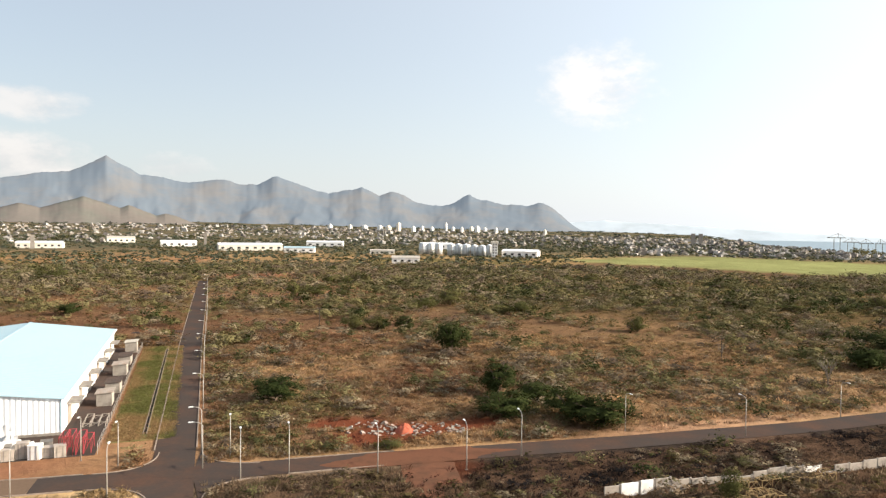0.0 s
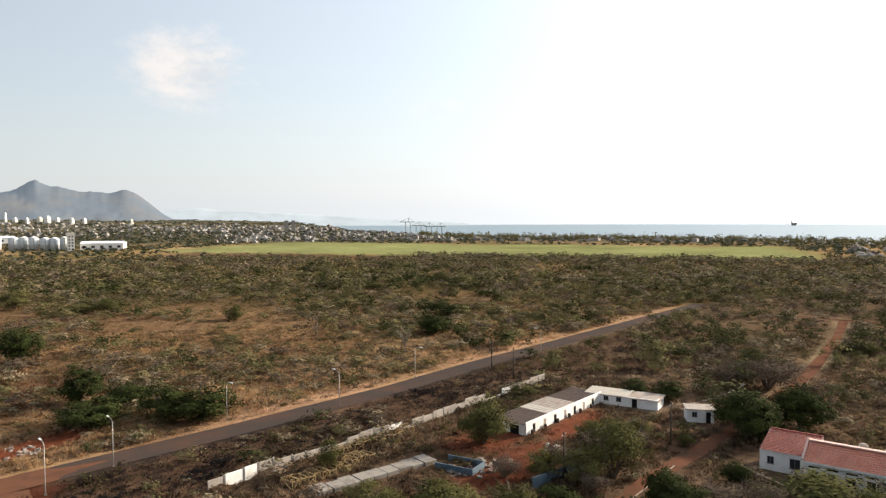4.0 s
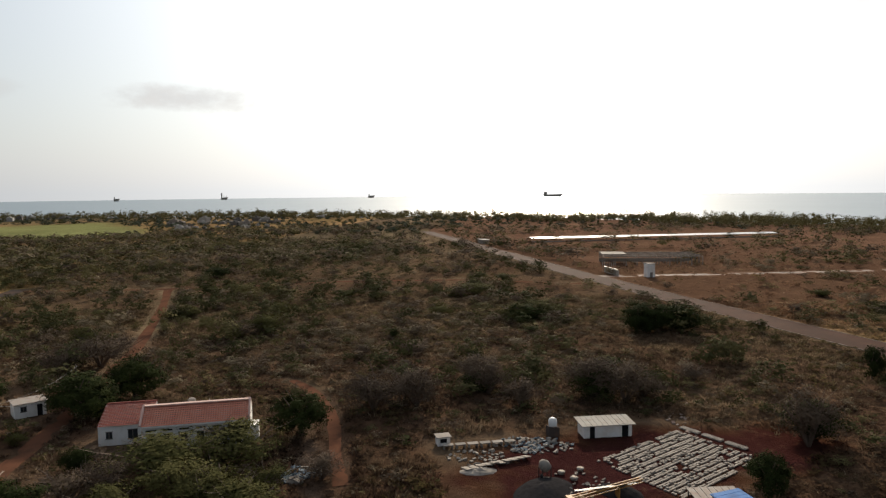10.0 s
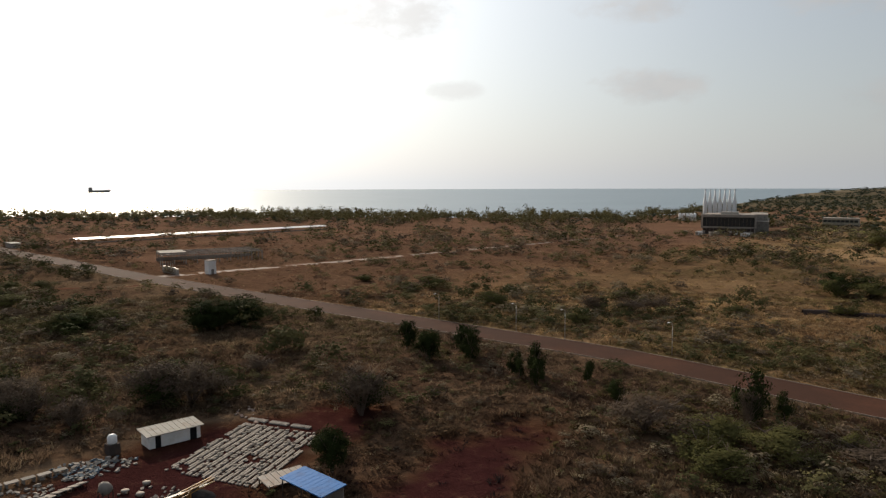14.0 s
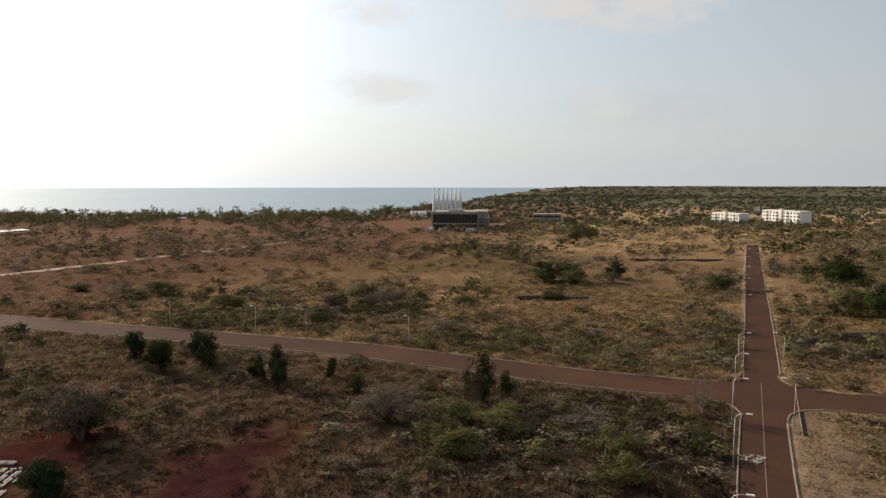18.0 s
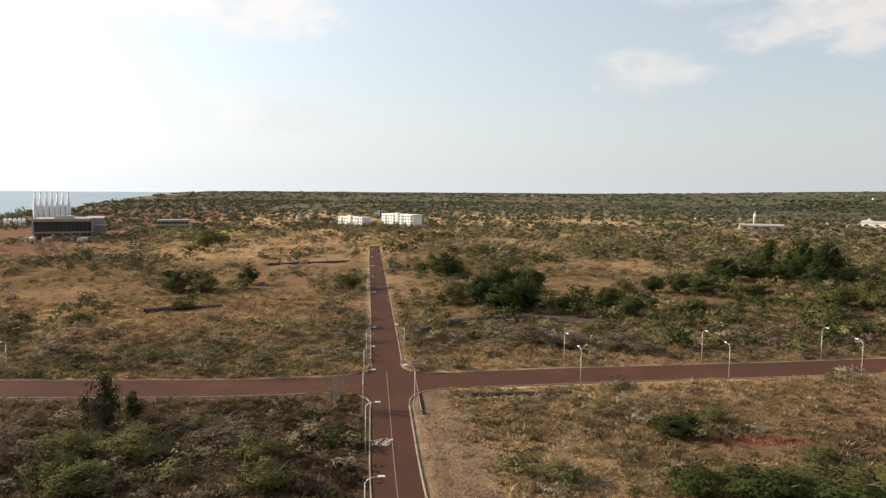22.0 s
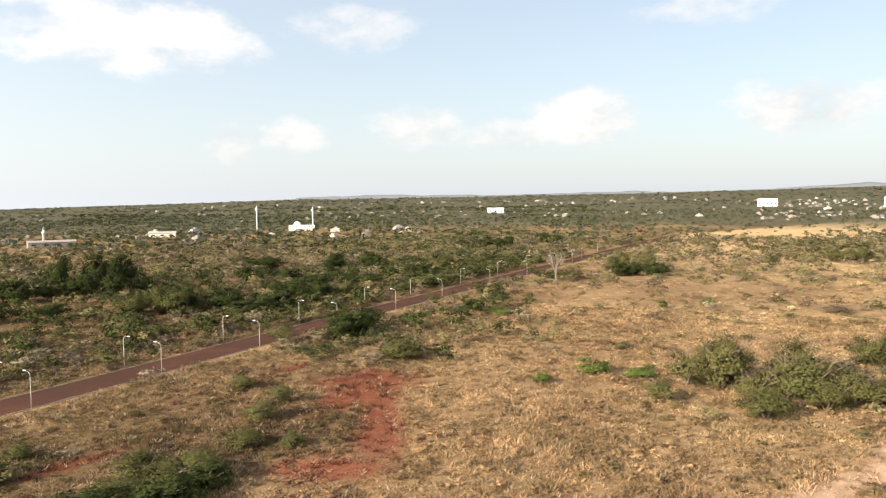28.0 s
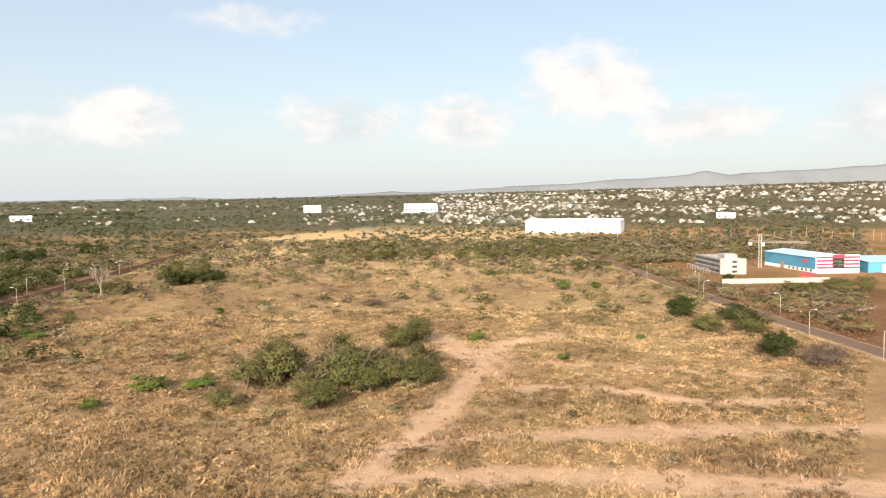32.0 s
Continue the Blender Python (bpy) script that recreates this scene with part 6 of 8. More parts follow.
def crate(x, y, turn, w, d, h, mat, label, name="storage_crate", category="crate"):
    c = thing(name, x, y, label, category, turn, "crates by the warehouse")
    box("body", c, 0, w, 0, d, 0, h, mat)
    box("lid", c, -0.04, w + 0.04, -0.04, d + 0.04, h, h + 0.08, mat)
    for k in (0.25, 0.75):
        box("batten", c, w * k - 0.06, w * k + 0.06, -0.05, 0.0, 0.05, h - 0.05, M_GREY, soften=0)


crand = random.Random(4)
for i in range(9):
    cx, cy = at_grid(-68.5, 126.3, -14 + i * 1.9, -12.6 - crand.random() * 1.5)
    crate(cx, cy, GRID + crand.uniform(-14, 14), 1.5 + crand.random() * 0.5, 1.6, 1.5 + crand.random() * 1.2, M_PALE if i % 3 else M_WHITE, "pale weathered storage crate beside the warehouse")
for i in range(5):
    cx, cy = at_grid(-68.5, 126.3, -12 + i * 2.6, -9.5 - crand.random())
    crate(cx, cy, GRID + crand.uniform(-20, 20), 1.8, 1.8, 1.2 + crand.random(), M_WHITE if i % 2 else M_GREY, "pale weathered storage crate beside the warehouse")


def heap(name, x, y, rx, ry, h, mat, label, category, seed, rough=0.35):
    """A mound with a lumpy surface."""
    n, rings = 26, 9
    v, f = [(0, 0, h)], []
    for k in range(1, rings + 1):
        t = k / rings
        for i in range(n):
            a = 2 * math.pi * i / n
            q = noise.noise((math.cos(a) * 2 * t * 2 + seed * 7, math.sin(a) * 2 * t * 2, seed))
            q2 = noise.noise((math.cos(a) * 9 * t + seed, math.sin(a) * 9 * t, seed + 5))
            z = h * (1 - t) ** 0.9 * (1 + rough * q + rough * 0.6 * q2) if k < rings else -0.05
            v.append((math.cos(a) * rx * t * (1 + rough * 0.4 * q), math.sin(a) * ry * t * (1 + rough * 0.4 * q), max(z, -0.05)))
    f += [(0, 1 + i, 1 + (i + 1) % n) for i in range(n)]
    for k in range(rings - 1):
        for i in range(n):
            j = (i + 1) % n
            f.append((1 + k * n + i, 1 + (k + 1) * n + i, 1 + (k + 1) * n + j, 1 + k * n + j))
    ob = put_mesh(name, v, f, mat, None, False)
    ob.matrix_basis = pose(x, y, 0, 0, 0, seed * 40)
    return tagged(ob, label, category)


heap("covered_mound", *at_grid(-68.5, 126.3, -8, -5.5), 5.5, 3.0, 3.2, material("grey_tarpaulin", (0.42, 0.42, 0.42), 0.6, vary=0.4, scale=0.5, second=(0.20, 0.20, 0.21)), "heap of goods under a grey tarpaulin", "heap", 3, 0.8)


def frames_stack(name, x, y, turn, count, mat, label, category, size=(3.0, 1.2, 1.1), seed=1):
    """Trestle frames of square steel bar, side by side."""
    r = random.Random(seed)
    s = thing(name, x, y, label, category, turn)
    for i in range(count):
        bm = bmesh.new()
        w, d, h = size[0] * r.uniform(0.8, 1.1), size[1], size[2] * r.uniform(0.75, 1.15)
        ox, oy = i * size[1] * 1.15 + r.uniform(-0.2, 0.2), r.uniform(-0.4, 0.4)
        for a in (0, d):
            bar(bm, (ox + a, oy, 0), (ox + a, oy, h), 0.09), bar(bm, (ox + a, oy + w, 0), (ox + a, oy + w, h), 0.09)
            bar(bm, (ox + a, oy, h), (ox + a, oy + w, h), 0.09), bar(bm, (ox + a, oy, 0.1), (ox + a, oy + w, h), 0.07)
        for b in (0, w):
            bar(bm, (ox, oy + b, h), (ox + d, oy + b, h), 0.09)
            bar(bm, (ox, oy + b, 0.1), (ox + d, oy + b, h), 0.07)
        part("frame", bm, mat, s)


frames_stack("steel_frames", *at_grid(-68.5, 126.3, 1.6, -13), GRID, 4, M_REDSTEEL, "tangled red-primed steel frames stacked in the yard", "steel frames", (4.5, 1.1, 2.8), 5)
frames_stack("steel_frames", *at_grid(-68.5, 126.3, 3.0, 4), GRID, 3, M_PALE, "pale timber frames lying beside the warehouse", "frames", (7.0, 1.2, 0.7), 6)
heap("earth_mound", -6.8, 131.5, 2.2, 1.8, 1.6, material("red_earth", (0.34, 0.09, 0.05), 0.95, vary=0.3, scale=1.0, bump=0.5), "small mound of bright red earth", "heap", 2)


def rubble(name, x, y, rx, ry, count, mats, label, seed, big=0.9):
    """Broken slabs and stones lying about, one mesh a colour."""
    r = random.Random(seed)
    for m in mats:
        bm = bmesh.new()
        for _ in range(count):
            a, q = r.uniform(0, 6.28), r.random() ** 0.6
            px, py, s = math.cos(a) * rx * q, math.sin(a) * ry * q, big * r.uniform(0.25, 1.0)
            mm = Matrix.Translation((px, py, s * 0.12)) @ Euler((r.uniform(-0.4, 0.4), r.uniform(-0.4, 0.4), r.uniform(0, 6))).to_matrix().to_4x4()
            add_box(bm, -s * 0.5, s * 0.5, -s * 0.35, s * 0.35, -s * 0.15, s * r.uniform(0.05, 0.3), mm)
        ob = part(name, bm, m, None)
        ob.matrix_basis = pose(x, y, 0)
        tagged(ob, label, "rubble", kind="stuff")


rubble("rubble", -8, 133, 13, 5, 70, (M_RUBBLE, M_GREY), "broken concrete rubble dumped on red earth", 8)
rubble("rubble", 61, 87, 6, 4, 45, (M_RUBBLE, M_GREY), "broken concrete rubble at the edge of the yard", 9)
rubble("rubble", 82, 82, 6, 4, 26, (M_RUBBLE, M_GREY), "broken slabs among the bushes", 10)
rubble("rubble", 118, -26, 9, 3, 50, (M_RUBBLE,), "broken slabs at the edge of the yard", 11, 0.7)
rubble("rubble", 29.3, -98.6, 1.7, 1.6, 30, (M_PALE, M_GREY), "small pile of pale rubbish on the street", 12, 0.6)
rubble("rubble", 103, -1, 3.5, 6, 70, (M_GREY, M_PALE, M_BLUE_OLD), "scattered broken slabs and scrap in the block yard", 13, 0.7)
rubble("rubble", 97.5, 6.5, 3.0, 5, 40, (M_GREY, M_PALE), "broken blocks lying in the block yard", 14, 0.6)
rubble("rubble", 89, -6, 4.0, 5, 26, (M_GREY, M_PALE), "scrap boards round the gravel mounds", 15, 0.6)
rubble("rubble", 76.5, 85, 2.5, 5, 40, (M_RUBBLE, M_PALE), "broken rubble dumped in the red yard", 16, 0.8)
rubble("rubble", 89, 30, 3, 2.5, 30, (M_GREY, M_BLUE_OLD), "scrap sheets lying beside the trees", 17, 1.2)



M_EARTH = material("dark_earth", (0.050, 0.031, 0.023), 0.95, vary=0.4, scale=0.5, bump=0.7)


def build_bank(line, half, high, label):
    """A low dark bank of earth."""
    p, nrm, w1, w2 = ribbon(line, half, 0, 0.5, 3)
    h = high * 0.55 + high * 0.45 * fbm(p[:, 0], p[:, 1], 8, 77, 3)
    v, f, n = [], [], len(p)
    for q, m, a, b, t in zip(p, nrm, w1, w2, h):
        for s, z in ((1.0, -0.1), (0.45, t * 0.85), (0.0, t), (-0.5, t * 0.8), (-1.0, -0.1)):
            e = q + m * (a if s > 0 else b) * s
            v.append((e[0], e[1], z))
    f = [(5 * i + j, 5 * i + j + 1, 5 * i + j + 6, 5 * i + j + 5) for i in range(n - 1) for j in range(4)]
    tagged(put_mesh("earth_bank", v, [q[::-1] for q in f], M_EARTH, None, False), label, "bank")


build_bank([(43, -172), (40, -184), (31, -199), (18, -205), (4, -203), (-8, -197)], 2.2, 2.3, "low dark earth bank round a grassy hollow")
build_bank([(20, -125), (12, -128), (2, -131)], 0.9, 0.9, "low dark earth bank beside the wide street")
build_bank([(129, -186), (122, -194), (112, -201)], 1.6, 1.5, "dark earth bank in straw grass")
build_bank([(150, -314), (136, -327), (118, -339)], 1.6, 1.5, "dark earth bank in straw grass")

# ---------------------------------------------------------------- compound by the north street


def build_boundary_wall():
    w = thing("boundary_wall", 23.4, 99.3, "long crumbling white-washed block wall between scrub and yard", "wall", math.degrees(math.atan2(27.5, 84)))
    r = random.Random(3)
    x, k = 0.0, 0
    while x < 87:
        l = r.uniform(2.4, 3.6)
        h = 1.7 + 0.25 * math.sin(k * 0.7) + r.uniform(-0.35, 0.2)
        if k in (13, 21, 22):
            h = 0.5
        y = -1.2 * math.sin(x / 87 * math.pi)
        box("wall_panel", w, x, x + l - 0.25, y - 0.09, y + 0.09, -0.05, h, M_WHITE if r.random() < 0.3 else M_PALE)
        box("wall_post", w, x + l - 0.25, x + l, y - 0.14, y + 0.14, -0.05, h + 0.12, M_PALE)
        x += l
        k += 1


build_boundary_wall()
frames_stack("trestles", 33.5, 93.6, 18, 12, M_YELLOW, "row of rusty yellow steel trestles in long grass", "trestles", (2.4, 1.2, 1.2), 2)
frames_stack("trestles", 44, 102.2, 18, 4, M_YELLOW, "rusty yellow steel trestles by the wall", "trestles", (1.6, 1.6, 1.6), 3)
frames_stack("trestles", 52, 103.6, 18, 5, M_YELLOW, "rusty yellow steel trestles by the wall", "trestles", (2.0, 1.5, 1.7), 4)


def build_ruin():
    s = thing("ruined_slab", 36, 89.6, "long low broken concrete floor slab in the grass", "slab", 8)
    r = random.Random(6)
    for i in range(9):
        box("slab_piece", s, i * 2.3, i * 2.3 + 2.2, r.uniform(-0.3, 0.2), 3.0 + r.uniform(-0.4, 0.3), -0.05, 0.55 + r.uniform(-0.08, 0.1), M_GREY)
    a = thing("ruined_pool", 55, 90.5, "roofless faded blue block enclosure", "ruin", -62)
    box("wall", a, 0, 6.5, 0, 0.2, -0.05, 0.95, M_BLUE_OLD)
    box("wall", a, 0, 6.5, 4.0, 4.2, -0.05, 0.95, M_BLUE_OLD)
    box("wall", a, 6.3, 6.5, 0.2, 4.0, -0.05, 0.95, M_BLUE_OLD)
    b = thing("blue_wall", 62, 75.6, "faded blue painted yard wall", "wall", 8)
    for i in range(4):
        box("wall_panel", b, i * 3.1, i * 3.1 + 3.0, 0, 0.2, -0.05, 1.8, M_BLUE_OLD)
    p = thing("timber_pile", 75, 85.6, "stack of weathered timber boards", "timber", 40)
    for i in range(7):
        box("board", p, -1.4 + 0.1 * (i % 3), 1.4 + 0.12 * (i % 2), -0.7 + 0.05 * i, 0.7 - 0.04 * i, i * 0.16, i * 0.16 + 0.14, M_PALE)


build_ruin()


def build_long_shed():
    s = thing("long_shed", 76.7, 95.6, "long low white-washed shed with patched flat roof", "shed", GRID - 0.7)
    L, D, H = 28.6, 6.6, 1.95
    box("front_wall", s, 0, L, -0.12, 0.13, 0, H + 0.35, M_WHITE)
    box("back_wall", s, 0, L, D - 0.25, D, 0, H, M_WHITE)
    box("end_wall", s, 0, 0.25, 0.25, D - 0.25, 0, H, M_WHITE)
    box("end_wall", s, L - 0.25, L, 0.25, D - 0.25, 0, H, M_WHITE)
    x, i = -0.2, 0
    for span, m in ((8.8, M_SHEET_DARK), (3.0, M_SHEET_PALE), (6.2, M_SHEET), (0.8, M_PALE), (10.2, M_SHEET_DARK)):
        seam_roof("roof_sheet", s, x, x + span - 0.05, 0.14, D + 0.2, H + 0.02 + 0.03 * (i % 2), H + 0.25 + 0.03 * (i % 2), m, along="x", pitch=0.8, rib=0.04, thick=0.08)
        x += span
        i += 1
    for k in range(7):
        x = 2.2 + k * 3.7
        d = box("doorway", s, x, x + 0.8, -0.15, -0.1, 0.02, 1.6, M_SHEET if k % 2 else M_DARK, soften=0)
        box("door_frame", d, x - 0.06, x + 0.86, -0.17, -0.1, 1.6, 1.68, M_GREY, soften=0)
    d = box("doorway", s, -0.03, 0.04, 1.4, 3.2, 0.02, 1.55, M_DARK, soften=0)
    for k in range(6):
        x = 1.4 + k * 4.4
        drum("barrel", s, x, -0.5, [(0.28, 0), (0.3, 0.3), (0.3, 0.6), (0.28, 0.85)], M_POLE_DARK, sides=10)
    box("footing", s, -0.3, L + 0.1, -0.9, 0, -0.02, 0.12, M_DIRT)

    w = thing("white_outbuilding", 103.2, 104.2, "low white outbuilding with a bright flat roof", "outbuilding", GRID + 8)
    box("front_wall", w, 0, 0.25, -11.5, 3.2, 0, 2.05, M_WHITE)
    box("back_wall", w, 4.6, 4.85, -11.5, 3.2, 0, 2.05, M_WHITE)
    box("side_wall", w, 0.25, 4.6, -11.5, -11.25, 0, 2.05, M_WHITE)
    box("side_wall", w, 0.25, 4.6, 2.95, 3.2, 0, 2.05, M_WHITE)
    seam_roof("roof", w, -0.3, 5.1, -5.4, 3.5, 2.07, 2.27, M_SHEET_PALE, pitch=0.9, rib=0.05)
    seam_roof("roof", w, -0.4, 5.1, -11.9, -5.5, 1.95, 2.2, M_SHEET, pitch=0.9, rib=0.05)
    for y0, y1 in ((1.2, 2.2), (-7.4, -6.4)):
        box("doorway", w, -0.03, 0.04, y0, y1, 0, 1.75, M_DARK, soften=0)
    window(w, -1.6, -0.6, 0.0, 0.9, 1.7, -1, M_GREY, axis="y")
    window(w, -4.2, -3.2, 0.0, 0.9, 1.7, -1, M_GREY, axis="y")

    k = thing("small_shed", 107.1, 85.9, "small white shed with flat concrete roof", "shed", GRID - 62)
    box("wall", k, 0, 4.8, 0, 3.8, 0, 2.4, M_WHITE)
    box("roof", k, -0.25, 5.1, -0.3, 4.1, 2.4, 2.55, M_SHEET)
    box("doorway", k, 3.4, 4.2, -0.03, 0.03, 0, 2.0, M_DARK, soften=0)
    window(k, 0.9, 1.8, 0.0, 1.1, 1.9, -1, M_GREY)
    window(k, 0.9, 1.9, 4.8, 1.1, 1.9, 1, M_GREY, axis="y")


build_long_shed()


def tiled_slope(parent, x0, x1, y0, y1, z_low, z_high, mat, name="roof_tiles", course=0.42):
    """A roof slope that rises with x, laid in overlapping rolled courses."""
    n = int(math.hypot(x1 - x0, z_high - z_low) / course)
    cols = int((y1 - y0) / 0.34)
    v, f = [], []
    for i in range(n):
        for e, lift in ((0.0, 0.055), (1.02, 0.005)):
            t = (i + e) / n
            for j in range(cols * 2 + 1):
                roll = 0.035 if j % 2 else 0.0
                v.append((x0 + (x1 - x0) * t, y0 + (y1 - y0) * j / (cols * 2), z_low + (z_high - z_low) * t + lift + roll))
        k = i * 2 * (cols * 2 + 1)
        w = cols * 2 + 1
        f += [(k + j, k + w + j, k + w + j + 1, k + j + 1) for j in range(cols * 2)]
    ob = put_mesh(name, v, [q[::-1] for q in f], mat, parent)
    return ob


def build_house():
    h = thing("house", 95.4, 56.7, "single-storey white house with red tiled roof", "house", GRID)
    L, D, E, R = 15.8, 6.8, 3.7, 5.6     # runs towards -y from the corner
    box("front_wall", h, 0, 0.25, -L, 0, 0, E, M_WHITE)
    box("back_wall", h, D - 0.25, D, -L, 0, 0, E, M_WHITE)
    for y0, y1, g in ((-L, -L + 0.25, -L), (-0.25, 0, 0)):
        bm = bmesh.new()
        prof = [(0.25, 0), (D - 0.25, 0), (D - 0.25, E), (D / 2, R + 0.05), (0.25, E)]
        a, b = [bm.verts.new((x, y0, z)) for x, z in prof], [bm.verts.new((x, y1, z)) for x, z in prof]
        bm.faces.new(a), bm.faces.new(b[::-1])
        for i in range(5):
            bm.faces.new((a[i], b[i], b[(i + 1) % 5], a[(i + 1) % 5]))
        bmesh.ops.recalc_face_normals(bm, faces=bm.faces[:])
        part("gable_wall", bm, M_WHITE, h)
        bm = bmesh.new()
        bar(bm, (-0.35, (y0 + y1) / 2, E + 0.12), (D / 2, (y0 + y1) / 2, R + 0.3), 0.28), bar(bm, (D / 2, (y0 + y1) / 2, R + 0.3), (D + 0.35, (y0 + y1) / 2, E + 0.12), 0.28)
        part("gable_coping", bm, M_PINK, h)
    tiled_slope(h, -0.45, D / 2, -L + 0.3, -0.3, E - 0.05, R + 0.05, M_TILE)
    seam_roof("back_roof", h, D + 0.4, D / 2, -L + 0.3, -0.3, E - 0.05, R + 0.05, M_PINK, pitch=1.0, rib=0.03)
    box("ridge", h, D / 2 - 0.35, D / 2 + 0.45, -L + 0.2, -0.2, R + 0.05, R + 0.24, M_PINK)
    box("fascia", h, -0.5, -0.42, -L + 0.2, -0.2, E - 0.3, E - 0.05, M_WHITE)
    for i in range(6):
        y = -1.0 - i * 2.35
        if i < 4:
            window(h, y - 1.0, y, 0.0, 1.0, 2.3, -1, M_GREY, axis="y")
        box("vent", h, -0.03, 0.02, y - 1.25, y + 0.15, 2.75, 3.0, M_DARK, soften=0)
    v = box("veranda_roof", h, -2.2, 0.0, -L + 0.4, -L + 6.4, 2.5, 2.62, M_POLE_DARK)
    for y in (-L + 0.6, -L + 3.4, -L + 6.2):
        box("veranda_post", h, -2.1, -1.95, y - 0.07, y + 0.07, 0, 2.5, M_GREY, soften=0)
    box("veranda_wall", h, -2.2, -2.05, -L + 0.4, -L + 3.0, 0, 1.0, M_WHITE)
    box("side_annex", h, 0.5, 3.2, -L - 1.2, -L - 0.02, 0, 2.4, M_WHITE)

    w = thing("house_wing", 96.5, 64.0, "lower white house wing with dark red tiled roof", "house", GRID)
    L2, D2, E2, R2 = 7.5, 6.2, 3.1, 4.7
    box("front_wall", w, 0, 0.25, -L2, 0, 0, E2, M_WHITE)
    box("back_wall", w, D2 - 0.25, D2, -L2, 0, 0, R2 - 0.1, M_WHITE)
    bm = bmesh.new()
    prof = [(0.25, 0), (D2 - 0.25, 0), (D2 - 0.25, R2), (0.25, E2)]
    a, b = [bm.verts.new((x, -0.25, z)) for x, z in prof], [bm.verts.new((x, 0, z)) for x, z in prof]
    bm.faces.new(a), bm.faces.new(b[::-1])
    for i in range(4):
        bm.faces.new((a[i], b[i], b[(i + 1) % 4], a[(i + 1) % 4]))
    bmesh.ops.recalc_face_normals(bm, faces=bm.faces[:])
    part("gable_wall", bm, M_WHITE, w)
    tiled_slope(w, -0.4, D2, -L2 + 0.05, 0.0, E2 - 0.02, R2 + 0.02, M_TILE_OLD)
    box("parapet", w, D2 - 0.1, D2 + 0.2, -L2, 0, R2 - 0.2, R2 + 0.15, M_TILE_OLD)
    window(w, -5.6, -4.2, 0.0, 0.9, 2.3, -1, M_GREY, axis="y")
    window(w, -2.0, -1.1, 0.0, 1.1, 2.1, -1, M_GREY, axis="y")

    b = thing("roofless_walls", *at_grid(95.4, 56.7, 9.5, -14.5), "roofless grey block walls behind the house", "ruin", GRID)
    box("wall", b, 0, 0.2, 0, 13.0, 0, 3.2, M_GREY)
    box("wall", b, 0.2, 4.0, 12.8, 13.0, 0, 3.0, M_PALE)
    box("wall", b, 0.2, 4.0, 5.8, 6.0, 0, 3.3, M_GREY)
    box("wall", b, 0.2, 4.0, 0, 0.2, 0, 2.8, M_GREY)
    drum("water_tank", b, 2.0, 8.5, [(0.6, 3.0), (0.65, 3.2), (0.65, 4.0), (0.4, 4.2)], M_PALE, sides=14)


build_house()
slab("path_edge", 62, 62.5, 20, 0, 26, 0, 0.25, 0.12, M_KERB, "thin pale kerb beside the dirt track", "kerb")

# ---------------------------------------------------------------- block yard


